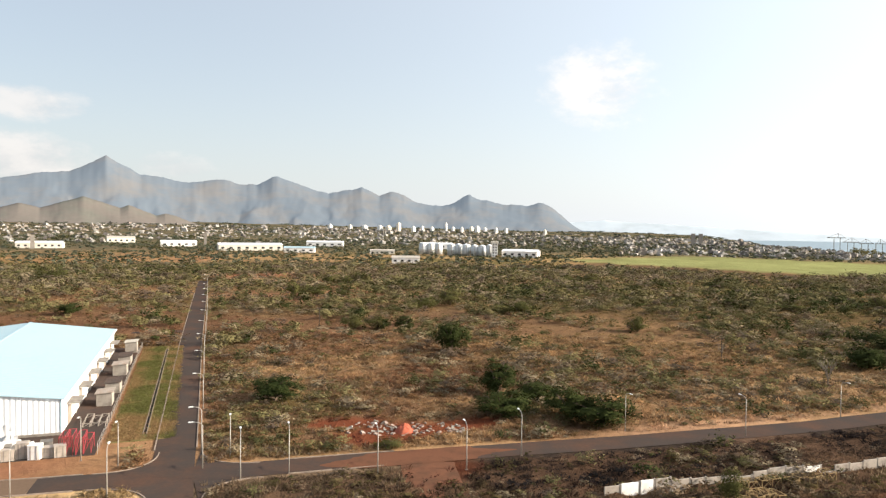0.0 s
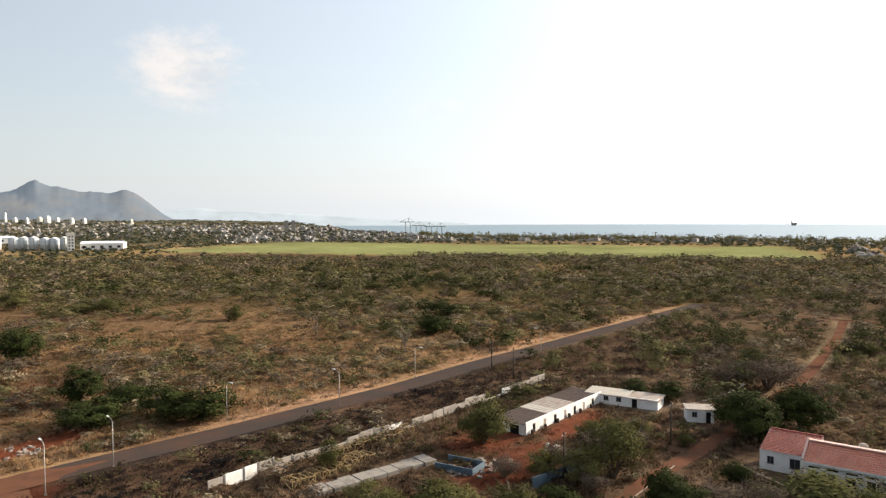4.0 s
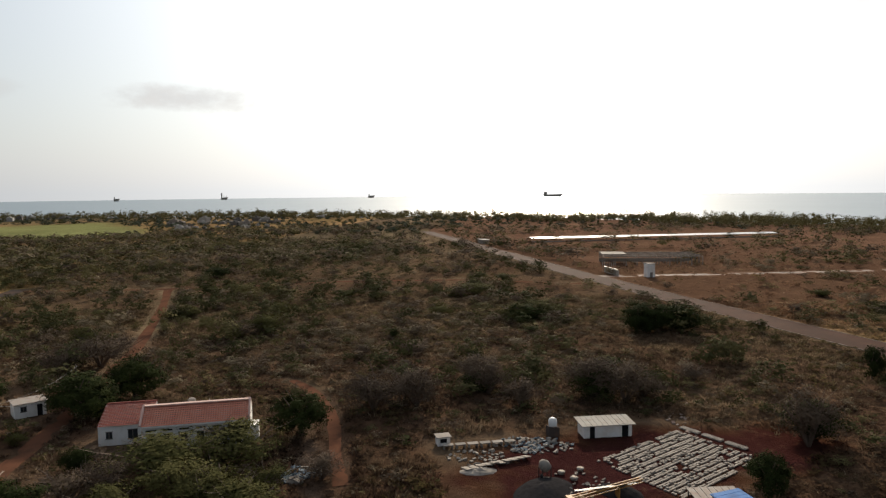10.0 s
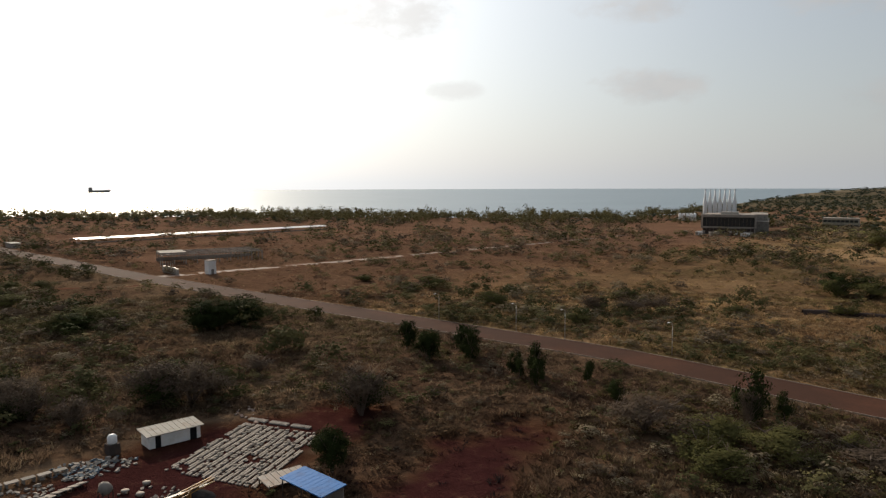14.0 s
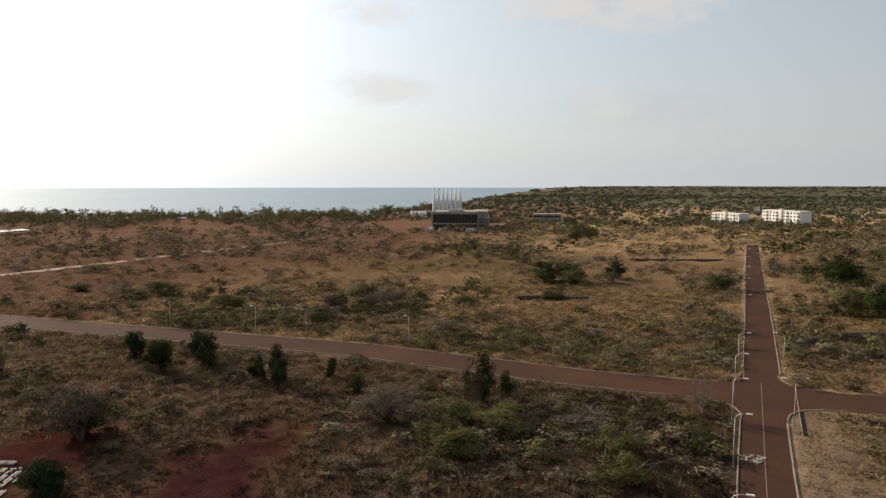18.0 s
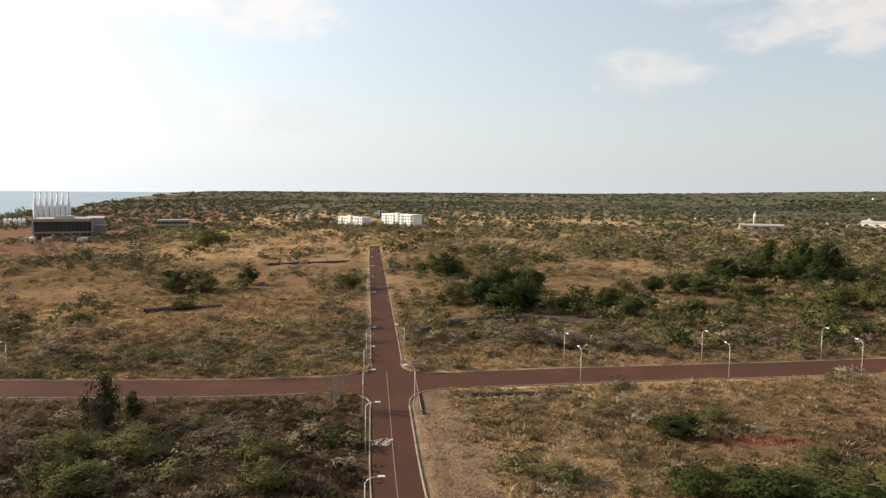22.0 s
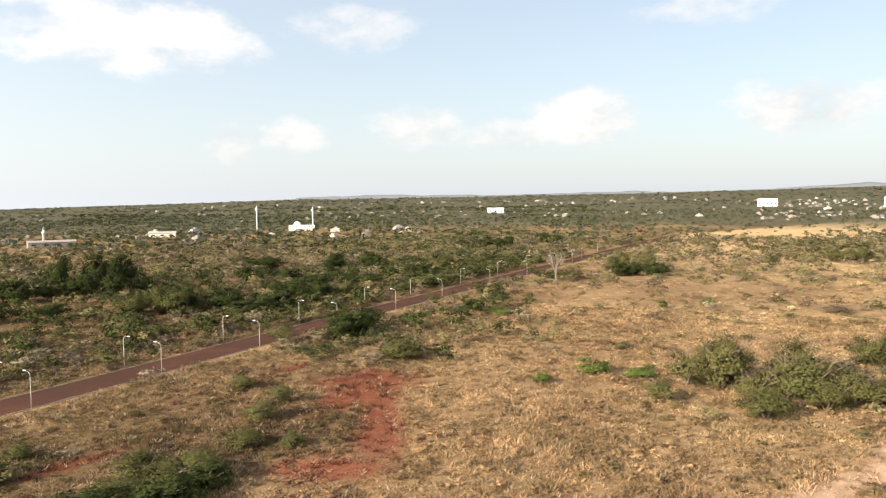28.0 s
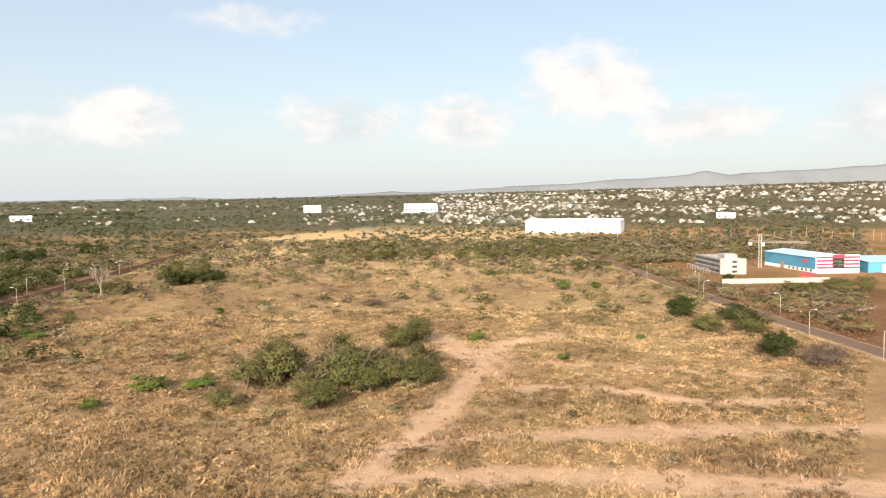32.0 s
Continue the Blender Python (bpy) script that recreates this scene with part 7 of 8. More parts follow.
def build_yard():
    s = thing("yard_shed", 106.4, -8.7, "small white block shed with a flat pale roof", "shed", -76)
    box("front_wall", s, 0, 7.6, 0, 0.2, 0, 2.0, M_WHITE)
    box("back_wall", s, 0, 7.6, 3.0, 3.2, 0, 2.15, M_WHITE)
    box("end_wall", s, 0, 0.2, 0.2, 3.0, 0, 2.0, M_WHITE)
    box("end_wall", s, 7.4, 7.6, 0.2, 3.0, 0, 2.0, M_WHITE)
    seam_roof("roof", s, -0.5, 8.0, -0.5, 3.6, 2.06, 2.3, M_SHEET_PALE, along="x", pitch=0.8, rib=0.05)
    box("doorway", s, 0.9, 1.7, -0.03, 0.03, 0, 2.0, M_DARK, soften=0)
    box("doorway", s, 6.0, 7.0, -0.03, 0.03, 0, 2.1, M_DARK, soften=0)

    t = thing("water_tank", 107.4, -4.0, "white plastic water tank on a dark block stand", "water tank", -70)
    box("stand", t, -0.8, 0.8, -0.8, 0.8, 0, 1.5, M_SHEET_DARK)
    drum("tank", t, 0, 0, [(0.6, 1.5), (0.65, 1.7), (0.65, 2.5), (0.45, 2.75), (0.2, 2.85)], M_LAMP, sides=16)

    k = thing("guard_box", 101.1, 13.1, "small white block kiosk with flat roof", "kiosk", -70)
    box("wall", k, 0, 1.9, 0, 1.6, 0, 1.3, M_WHITE)
    box("roof", k, -0.2, 2.1, -0.2, 1.8, 1.3, 1.42, M_PALE)
    box("opening", k, 0.4, 1.4, -0.02, 0.02, 0.5, 1.1, M_DARK, soften=0)

    r = random.Random(12)
    # drying blocks: rows on the parallelogram of the yard
    o, a, b = Vector((97.6, -9.6)), Vector((13.8, -13.6)), Vector((-11.6, -9.6))
    bm = bmesh.new()
    for i in range(26):
        n = 44
        for j in range(n):
            if r.random() < 0.07 or fbm(np.array(i * 2.0), np.array(j * 2.0), 7, 3, 2) < 0.30:
                continue
            p = o + a * ((j + 0.5 + r.uniform(-0.08, 0.08)) / n) + b * ((i // 2 + (0.30, 0.66)[i % 2] + r.uniform(-0.04, 0.04)) / 13)
            m = Matrix.Translation((p.x, p.y, 0)) @ Euler((0, 0, math.atan2(a.y, a.x) + r.uniform(-0.06, 0.06))).to_matrix().to_4x4()
            h = 0.16 if r.random() < 0.9 else 0.3
            add_box(bm, -0.19, 0.19, -0.15, 0.15, 0, h, m)
    ob = part("concrete_blocks", bm, M_PALE, None)
    tagged(ob, "rows of pale concrete blocks drying on red earth", "concrete blocks", kind="stuff")
    for i in range(3):
        p = o + a * 1.02 + b * (0.02 + 0.27 * i) + Vector((1.0, -0.3))
        w = thing("plank_stack", p.x, p.y, "long stack of pale planks beside the block rows", "planks", math.degrees(math.atan2(b.y, b.x)), "plank stacks")
        for q in range(4):
            box("plank", w, 0, 3.4, q * 0.24, q * 0.24 + 0.22, 0, 0.22 + 0.05 * (q % 2), M_PALE)
    # leaning concrete panels on a long rack
    for u in range(10):
        p = Vector((98.4, 0.6)).lerp(Vector((93.6, 8.6)), u / 9)
        w = thing("cast_block", p.x, p.y, "pale cast concrete panel propped on low blocks", "concrete panel", math.degrees(math.atan2(8.0, -4.8)), "leaning concrete panels")
        bm = bmesh.new()
        add_box(bm, -0.43, 0.43, -0.06, 0.06, 0.0, 1.9, pose(0, 0, 0.05, -77 + r.uniform(-4, 4)))
        bmesh.ops.bevel(bm, geom=bm.edges[:], offset=0.02, segments=1, affect="EDGES")
        part("panel", bm, M_PALE, w)
        bm = bmesh.new()
        bar(bm, (0.35, 1.5, 0), (0.35, 1.5, 0.32), 0.1), bar(bm, (-0.35, 1.5, 0), (-0.35, 1.5, 0.32), 0.1)
        part("prop", bm, M_POLE_DARK, w)
    for u in range(6):
        p = Vector((103, 2.5)).lerp(Vector((100.5, 11.5)), u / 5)
        w = thing("casting_table", p.x, p.y, "low concrete casting table in the yard", "table", -72 + r.uniform(-4, 4), "casting tables")
        box("tabletop", w, -0.8, 0.8, -0.5, 0.5, 0.5, 0.62, M_PALE if u % 2 else M_GREY)
        box("support", w, -0.7, -0.5, -0.45, 0.45, 0, 0.5, M_GREY, soften=0)
        box("support", w, 0.5, 0.7, -0.45, 0.45, 0, 0.5, M_GREY, soften=0)
    heap("dark_mound", 86.5, -2.2, 5.4, 3.6, 1.15, M_COAL, "dark mound of gravel in the block yard", "heap", 4, 0.2)
    heap("dark_mound", 87.5, -11.5, 3.2, 2.2, 1.1, M_COAL, "small dark mound of gravel", "heap", 6, 0.2)
    heap("sand_mound", 92.5, 6.5, 2.6, 1.5, 0.5, M_PALE, "low spill of pale sand", "heap", 7, 0.4)
    m = thing("concrete_mixer", 91.5, -2.4, "small drum concrete mixer on a wheeled stand", "concrete mixer", 30)
    pipe("drum", m, [(-0.7, 0, 1.2), (-0.4, 0, 1.3), (0.3, 0, 1.6), (0.8, 0, 1.85)], [0.35, 0.75, 0.75, 0.35], M_GREY, sides=14)
    for sx in (-0.5, 0.5):
        box("leg", m, sx - 0.06, sx + 0.06, -0.7, -0.6, 0, 1.3, M_SHEET_DARK, soften=0)
        box("leg", m, sx - 0.06, sx + 0.06, 0.6, 0.7, 0, 1.3, M_SHEET_DARK, soften=0)
    w1 = pipe("wheel", m, [(-0.5, 0.75, 0.35), (-0.5, 0.9, 0.35)], [0.35, 0.35], M_PLASTIC, sides=12)
    c = thing("conveyor", 83.6, -5.6, "worn orange loader boom across the yard", "conveyor", math.degrees(math.atan2(-8.3, 3.2)))
    bm = bmesh.new()
    for y in (-0.3, 0.3):
        bar(bm, (0, y, 0.9), (9.2, y, 2.2), 0.14), bar(bm, (0, y, 0.5), (9.2, y, 1.8), 0.10)
        for i in range(10):
            bar(bm, (i * 0.95, y, 0.5 + i * 0.134), (i * 0.95 + 0.5, y, 0.97 + i * 0.134), 0.06)
    part("boom", bm, M_ORANGE, c)
    box("belt", c, 0.2, 9.0, -0.22, 0.22, 1.6, 1.66, M_PLASTIC, soften=0)
    box("base", c, -0.8, 1.2, -0.7, 0.7, 0, 0.9, M_ORANGE)
    box("support", c, 5.8, 6.0, -0.5, 0.5, 0, 1.4, M_ORANGE)
    pipe("wheel", c, [(0.4, 0.7, 0.4), (0.4, 0.9, 0.4)], [0.4, 0.4], M_PLASTIC, sides=12)
    for tx, ty in ((92.6, -4.6), (94.0, -7.2), (90.8, -6.2)):
        q = thing("cement_tub", tx, ty, "round pale tub of cement in the yard", "tub", 0, "cement tubs")
        drum("tub", q, 0, 0, [(0.42, 0), (0.5, 0.3), (0.5, 0.38), (0.42, 0.36), (0.38, 0.2)], M_PALE, sides=14)

    c = thing("blue_shelter", 82.4, -21.3, "low open shelter roofed with bright blue sheet", "shelter", math.degrees(math.atan2(-2.6, -7.4)))
    seam_roof("roof", c, -0.2, 8.0, 0.0, 3.7, 2.35, 2.7, M_TARP, along="x", pitch=0.8, rib=0.015)
    for x in (0.1, 3.9, 7.6):
        for y in (0.2, 3.4):
            box("post", c, x - 0.06, x + 0.06, y - 0.06, y + 0.06, 0, 2.4, M_POLE_DARK, soften=0)
    box("back_wall", c, 0, 7.8, 3.3, 3.45, 0, 2.3, M_SHEET)
    d = thing("old_shelter", 87.0, -19.5, "small shelter with a weathered pale sheet roof", "shelter", math.degrees(math.atan2(-5.5, 1.0)))
    seam_roof("roof", d, 0, 6.0, -3.4, 0.0, 0.9, 1.15, M_SHEET, along="x", pitch=0.8, rib=0.05)
    for x in (0.2, 5.8):
        for y in (-3.2, -0.2):
            box("post", d, x - 0.06, x + 0.06, y - 0.06, y + 0.06, 0, 0.95, M_POLE_DARK, soften=0)


build_yard()

# ---------------------------------------------------------------- middle distance


def storeys(parent, x0, x1, y, z0, high, count, bays, out=-1, axis="x", mat=None, inset=0.06, gap=0.25):
    """Dark window openings of a facade, storey by storey."""
    step, lift = (x1 - x0) / bays, high / count
    for s in range(count):
        for i in range(bays):
            a, b = x0 + step * (i + gap), x0 + step * (i + 1 - gap)
            c, d = z0 + lift * (s + 0.30), z0 + lift * (s + 0.78)
            if axis == "x":
                w = box("window", parent, a, b, y - 0.1, y + out * inset, c, d, mat or M_GLASS, soften=0)
                box("sill", w, a - 0.1, b + 0.1, y, y + out * 0.25, c - 0.15, c, M_CREAM, soften=0)
            else:
                w = box("window", parent, y - 0.1, y + out * inset, a, b, c, d, mat or M_GLASS, soften=0)
                box("sill", w, y, y + out * 0.25, a - 0.1, b + 0.1, c - 0.15, c, M_CREAM, soften=0)


def build_glasshouse():
    g = thing("long_greenhouse", 506, -4, "very long low greenhouse with a gleaming pale roof", "greenhouse", math.degrees(math.atan2(-186, 55)))
    n = 16
    for i in range(n):
        x = i * 12.1
        seam_roof("roof_sheet", g, x, x + 12.0, 0, 7, 2.6, 3.3, M_RIB, along="x", pitch=2.0, rib=0.06)
        seam_roof("roof_sheet", g, x, x + 12.0, 14, 7.1, 2.6, 3.3, M_RIB, along="x", pitch=2.0, rib=0.06)
        box("post", g, x, x + 0.2, 0.1, 0.3, 0, 2.6, M_STEEL, soften=0)
        box("post", g, x, x + 0.2, 13.6, 13.8, 0, 2.6, M_STEEL, soften=0)
    box("plinth_wall", g, 0, n * 12.1, 0.05, 0.15, 0, 0.7, M_PALE, soften=0)
    e = thing("gate_lodge", 494, 26, "small pale roadside building beside the greenhouse", "building", GRID)
    box("wall", e, 0, 12, 0, 5, 0, 2.6, M_PALE)
    box("roof", e, -0.5, 12.5, -0.5, 5.5, 2.6, 2.8, M_SHEET_PALE)
    f = thing("unfinished_building", 352, -38, "unfinished concrete frame of columns and beams", "building", math.degrees(math.atan2(-47.7, 1.0)))
    for i in range(10):
        for y in (0, 7, 14, 21):
            box("column", f, i * 5.2, i * 5.2 + 0.4, y, y + 0.4, 0, 4.4, M_PALE, soften=0)
        box("beam", f, i * 5.2, i * 5.2 + 0.4, 0.4, 21, 4.0, 4.4, M_PALE, soften=0)
    for y in (0, 7, 14, 21):
        box("beam", f, 0, 47.2, y, y + 0.4, 4.4, 4.85, M_PALE, soften=0)
    box("block_wall", f, 0, 47, 21.5, 21.7, 0, 1.6, M_PALE, soften=0)
    box("roof_slab", f, 0, 12, 7, 21.4, 4.85, 5.05, M_PALE)
    t = thing("substation", 307, -52, "small white electrical substation tower", "substation", GRID)
    box("wall", t, -1.7, 1.7, -1.7, 1.7, 0, 5.8, M_WHITE)
    box("roof", t, -1.9, 1.9, -1.9, 1.9, 5.8, 6.0, M_PALE)
    box("door", t, -1.76, -1.70, -0.6, 0.6, 0, 2.2, M_GREY, soften=0)
    s = thing("switchgear", 312, -40, "grey switchgear cabinets behind thin poles", "switchgear", GRID)
    for i in range(6):
        box("cabinet", s, i * 2.2, i * 2.2 + 1.5, 0, 1.2, 0, 2.4 + 0.4 * (i % 2), M_STEEL)
        pipe("pole", s, [(i * 2.2, 2.5, 0), (i * 2.2, 2.5, 5.5)], [0.08, 0.07], M_STEEL, sides=5)


build_glasshouse()


def build_plant():
    p = thing("power_station", 352, -420, "dark-glazed power station hall with pale concrete frame", "power station", -143)
    # front faces the open land; x runs along the front
    W, D, H = 35, 40, 14.5
    box("hall", p, -W / 2, W / 2, 1, D, 0, H - 0.6, M_PALE)
    box("frame_top", p, -W / 2 - 1, W / 2 + 1, -1.0, 1.0, H - 2.0, H, M_PALE)
    box("frame_side", p, -W / 2 - 1, -W / 2, -1.0, 1.0, 5.6, H - 2.0, M_PALE)
    box("frame_side", p, W / 2, W / 2 + 1, -1.0, 1.0, 5.6, H - 2.0, M_PALE)
    box("frame_bottom", p, -W / 2 - 1, W / 2 + 1, -1.0, 1.0, 4.6, 5.6, M_PALE)
    for i in range(14):
        a = -W / 2 + 0.2 + i * (W - 0.4) / 14
        box("glazing", p, a, a + (W - 0.4) / 14 - 0.1, 0.2, 0.95, 5.7, H - 2.1, M_GLASS, soften=0)
        box("louvre", p, a, a + (W - 0.4) / 14 - 0.25, 0.5, 0.95, 0.4, 4.4, M_SHEET_DARK, soften=0)
    box("side_hall", p, W / 2, W / 2 + 9, 6, D + 20, 0, 9.5, M_GREY)
    box("upper_block", p, W / 2 - 4, W / 2 + 8, 20, D + 16, 9.5, 14.0, M_PALE)
    box("roof_plant", p, -6, 6, 14, 22, H - 0.6, H + 1.2, M_STEEL)
    for i in range(7):
        az = radians(138.35 + i * 0.345)
        r = 690
        s = thing("exhaust_stack", math.sin(az) * r, math.cos(az) * r, "tall slender white exhaust stack with tapered top", "chimney", 0, "power station stacks", 0.0)
        drum("shell", s, 0, 0, [(1.85, 0), (1.85, 14), (1.8, 19), (1.4, 22), (0.75, 25), (0.55, 30.5)], M_RIB)
        drum("rim", s, 0, 0, [(0.6, 30.5), (0.68, 30.6), (0.68, 30.9), (0.5, 31)], M_STEEL, sides=14)
    e = thing("engine_hall", math.sin(radians(139.4)) * 660, math.cos(radians(139.4)) * 660, "low grey engine hall behind the stacks", "building", -139)
    box("wall", e, -8, 22, -6, 6, 0, 9.5, M_GREY)
    seam_roof("roof", e, -9, 23, -7, 7, 9.5, 10.2, M_SHEET_PALE, along="x", pitch=3)
    l = thing("tank_row", 500, -528, "row of white tanks beside the shore", "tanks", -136)
    for i in range(5):
        drum("tank", l, i * 3.4, 0, [(1.5, 0), (1.5, 7.0), (0.4, 7.8)], M_RIB, sides=12)
    b = thing("office_block", 350, -548, "low pale office block with ribbon windows", "building", -150)
    box("wall", b, -13, 13, 0, 12, 0, 8.5, M_PALE)
    for z in (1.2, 5.0):
        for i in range(8):
            box("window", b, -12.5 + i * 3.1, -9.8 + i * 3.1, -0.08, 0.0, z, z + 1.9, M_GLASS, soften=0)
    f = slab("playing_field", 290, -560, 10, 0, 90, 0, 40, 0.06, material("dry_lawn", (0.36, 0.33, 0.10), 0.95, vary=0.3, scale=0.05, spec=0.05), "yellow-green levelled lawn beside the power station", "lawn", "structure")
    for i in range(9):
        m = thing("parked_plant", 330 + i * 5.5, -416 + i * 2 - 12 * (i % 2), "low pale container on the site", "container", 20 + 13 * i, "site containers")
        box("body", m, 0, 6, 0, 2.4, 0, 2.5, (M_WHITE, M_PALE, M_GREY)[i % 3])
        box("door", m, 5.98, 6.06, 0.2, 2.2, 0.15, 2.35, M_GREY, soften=0)


build_plant()


def apartment_block(x, y, turn, wide, deep, high, floors, bays, label):
    a = thing("apartment_block", x, y, label, "apartment block", turn, "apartment blocks")
    box("wall", a, -wide / 2, wide / 2, 0, deep, 0, high, M_WHITE)
    box("parapet", a, -wide / 2 - 0.3, wide / 2 + 0.3, -0.3, deep + 0.3, high, high + 0.7, M_CREAM)
    lift, step = high / floors, wide / bays
    for s in range(floors):
        for i in range(bays):
            x0 = -wide / 2 + i * step
            if i % 3 == 1:
                b = box("balcony", a, x0 + 0.2, x0 + step - 0.2, -1.3, 0, s * lift + 0.1, s * lift + 0.3, M_CREAM, soften=0)
                box("railing", b, x0 + 0.2, x0 + step - 0.2, -1.3, -1.2, s * lift + 0.3, s * lift + 1.2, M_CREAM, soften=0)
                box("balcony_door", b, x0 + 0.5, x0 + step - 0.5, -0.05, 0.0, s * lift + 0.3, s * lift + 2.4, M_GLASS, soften=0)
            else:
                w = box("window", a, x0 + step * 0.28, x0 + step * 0.72, -0.06, 0.0, s * lift + 1.0, s * lift + 2.3, M_GLASS, soften=0)
                box("sill", w, x0 + step * 0.22, x0 + step * 0.78, -0.25, 0.0, s * lift + 0.85, s * lift + 1.0, M_CREAM, soften=0)
    box("stair_tower", a, -1.8, 1.8, -0.8, 3, 0, high + 2.0, M_CREAM)
    drum("water_tank", a, wide / 4, deep / 2, [(1.0, high), (1.0, high + 1.6), (0.6, high + 1.9)], M_PLASTIC, sides=12)


apartment_block(228, -656, 152, 34, 12, 8.6, 3, 9, "white three-storey apartment block among trees")
apartment_block(183.7, -668, 150, 43, 13, 11.6, 4, 11, "white four-storey apartment block among trees")


M_SITE_GREY = material("raw_block_grey", (0.17, 0.16, 0.15), 0.9, vary=0.3, scale=0.4)
M_SITE_PALE = material("raw_render_pale", (0.33, 0.30, 0.27), 0.9, vary=0.2, scale=0.4)


def west_site():
    v = thing("grey_villa", -385.4, 56.8, "three-storey grey block with white window surrounds", "building", 102)
    # long side runs along y, its end wall faces the street
    box("wall", v, 0, 13, 0, 38, 0, 7.4, M_SITE_GREY)
    box("end_wall", v, -0.15, 13.15, -0.2, 0, 0, 7.4, M_SITE_PALE)
    for z in (0, 2.5, 5.0, 7.5):
        box("floor_band", v, -0.2, 13.2, -0.25, 38.2, z - 0.15 if z else 0, z + 0.2, M_SITE_PALE)
    storeys(v, 1, 37.5, 0, 0, 7.5, 3, 12, -1, "y")
    storeys(v, 5.6, 8.6, -0.2, 0, 7.5, 3, 1, -1, "x", gap=0.1)
    box("parapet", v, 0, 13, 0, 0.3, 7.7, 8.2, M_SITE_PALE)
    box("parapet", v, 0, 0.3, 0.3, 38, 7.7, 8.2, M_SITE_PALE)
    box("stair_head", v, 3.5, 10, 4, 13, 7.7, 10.2, M_SITE_PALE)
    for i in range(6):
        pipe("starter_bar", v, [(0.6, 3 + i * 6.6, 7.7), (0.6, 3 + i * 6.6, 9.2)], [0.08, 0.08], M_STEEL, sides=4)
    for i in range(9):
        pipe("veranda_post", v, [(-5.2, 2 + i * 4.2, 0), (-5.2, 2 + i * 4.2, 2.6)], [0.18, 0.18], M_SITE_PALE, sides=6)
    box("veranda_beam", v, -5.4, -5.0, 1.5, 36.5, 2.6, 2.95, M_SITE_PALE)
    w = thing("site_wall", -341, 51, "beige rendered boundary wall along the site", "wall", math.degrees(math.atan2(42, -12)))
    for i in range(17):
        box("wall_panel", w, i * 3.0, i * 3.0 + 2.8, 0, 0.2, -0.05, 2.3, M_SITE_PALE)
        box("wall_post", w, i * 3.0 + 2.8, i * 3.0 + 3.0, -0.05, 0.25, -0.05, 2.5, M_PALE)
    b = thing("blue_factory", -397, 104.6, "long blue sheet factory hall with a pale roof", "factory", 106)
    # local x along the striped street front, local y along the blue flank
    ribbed("side_wall", b, (0, 52), (0, 0), 1.9, 8.0, M_BLUE_WALL, 1.6, 0.1)
    box("sill_wall", b, 0.05, 0.25, 0, 52, 0, 1.9, M_WHITE)
    ribbed("far_wall", b, (22.6, 52), (0, 52), 0, 8.0, M_BLUE_WALL, 3, 0.1, peak=1.5)
    ribbed("side_wall", b, (22.6, 0), (22.6, 52), 0, 8.0, M_BLUE_WALL, 2.4, 0.1)
    seam_roof("roof", b, -0.5, 11.3, 0.3, 52.5, 8.1, 9.7, M_BLUE_ROOF, along="y", pitch=3, rib=0.06)
    seam_roof("roof", b, 23.1, 11.3, 0.3, 52.5, 8.1, 9.7, M_BLUE_ROOF, along="y", pitch=3, rib=0.06)
    for i in range(3):
        box("sign_bar", b, -0.22, -0.12, 7.0 + i * 1.8, 8.4 + i * 1.8, 5.2, 6.3, M_RED, "small red sign panel", soften=0)
    box("roller_door", b, -0.25, -0.13, 30, 34, 0, 4.0, M_SHEET, soften=0)
    for i in range(6):
        box("window", b, -0.2, -0.12, 3.0 + i * 4.2, 4.6 + i * 4.2, 0.6, 1.6, M_GLASS, soften=0)
    r = thing("striped_front", -397, 104.6, "red and white striped sheet facade with a dark gate", "facade", 106)
    box("core", r, 0, 22.6, -1.2, 0.2, 0, 9.4, M_WHITE)
    for i in range(4):
        z = 2.4 + i * 1.78
        box("red_stripe", r, -0.1, 8.2, -1.45, -1.2, z, z + 1.0, M_RED, soften=0)
        box("red_stripe", r, 14.6, 22.7, -1.45, -1.2, z, z + 1.0, M_RED, soften=0)
    box("red_stripe", r, 8.2, 14.6, -1.45, -1.2, 7.9, 9.5, M_RED, soften=0)
    g = box("opening", r, 8.2, 14.6, -1.3, -1.2, 2.4, 7.8, M_DARK, soften=0)
    for i in range(6):
        box("mullion", g, 8.9 + i * 0.98, 9.0 + i * 0.98, -1.4, -1.3, 2.4, 7.8, M_GREY, soften=0)
    for z in (4.2, 6.0):
        box("transom", g, 8.2, 14.6, -1.4, -1.3, z, z + 0.1, M_GREY, soften=0)
    q = thing("blue_factory", -403, 134, "smaller pale blue sheet factory hall", "factory", 100)
    ribbed("front_wall", q, (-3, 0), (26, 0), 0, 5.6, M_BLUE_WALL, 1.6, 0.1)
    ribbed("side_wall", q, (-3, 30), (-3, 0), 0, 5.6, M_BLUE_WALL, 2.4, 0.1)
    seam_roof("roof", q, -3.5, 26.5, -0.6, 30, 5.7, 6.8, M_BLUE_ROOF, along="x", pitch=3, rib=0.06)
    box("roller_door", q, 4, 9, -0.2, -0.12, 0, 4.4, M_RIB, soften=0)
    h = thing("gate_house", -358, 88, "small red-brown gate house by the wall", "gate house", 73)
    box("wall", h, 0, 5.5, 0, 4, 0, 3.2, M_TILE_OLD)
    box("roof", h, -0.5, 6, -0.5, 4.5, 3.2, 3.5, M_RED)
    box("doorway", h, 2.1, 3.1, -0.05, 0.0, 0, 2.1, M_DARK, soften=0)
    t = thing("tower_crane", -423, 83, "pale lattice tower crane standing over the site", "crane", 70)
    bm = bmesh.new()
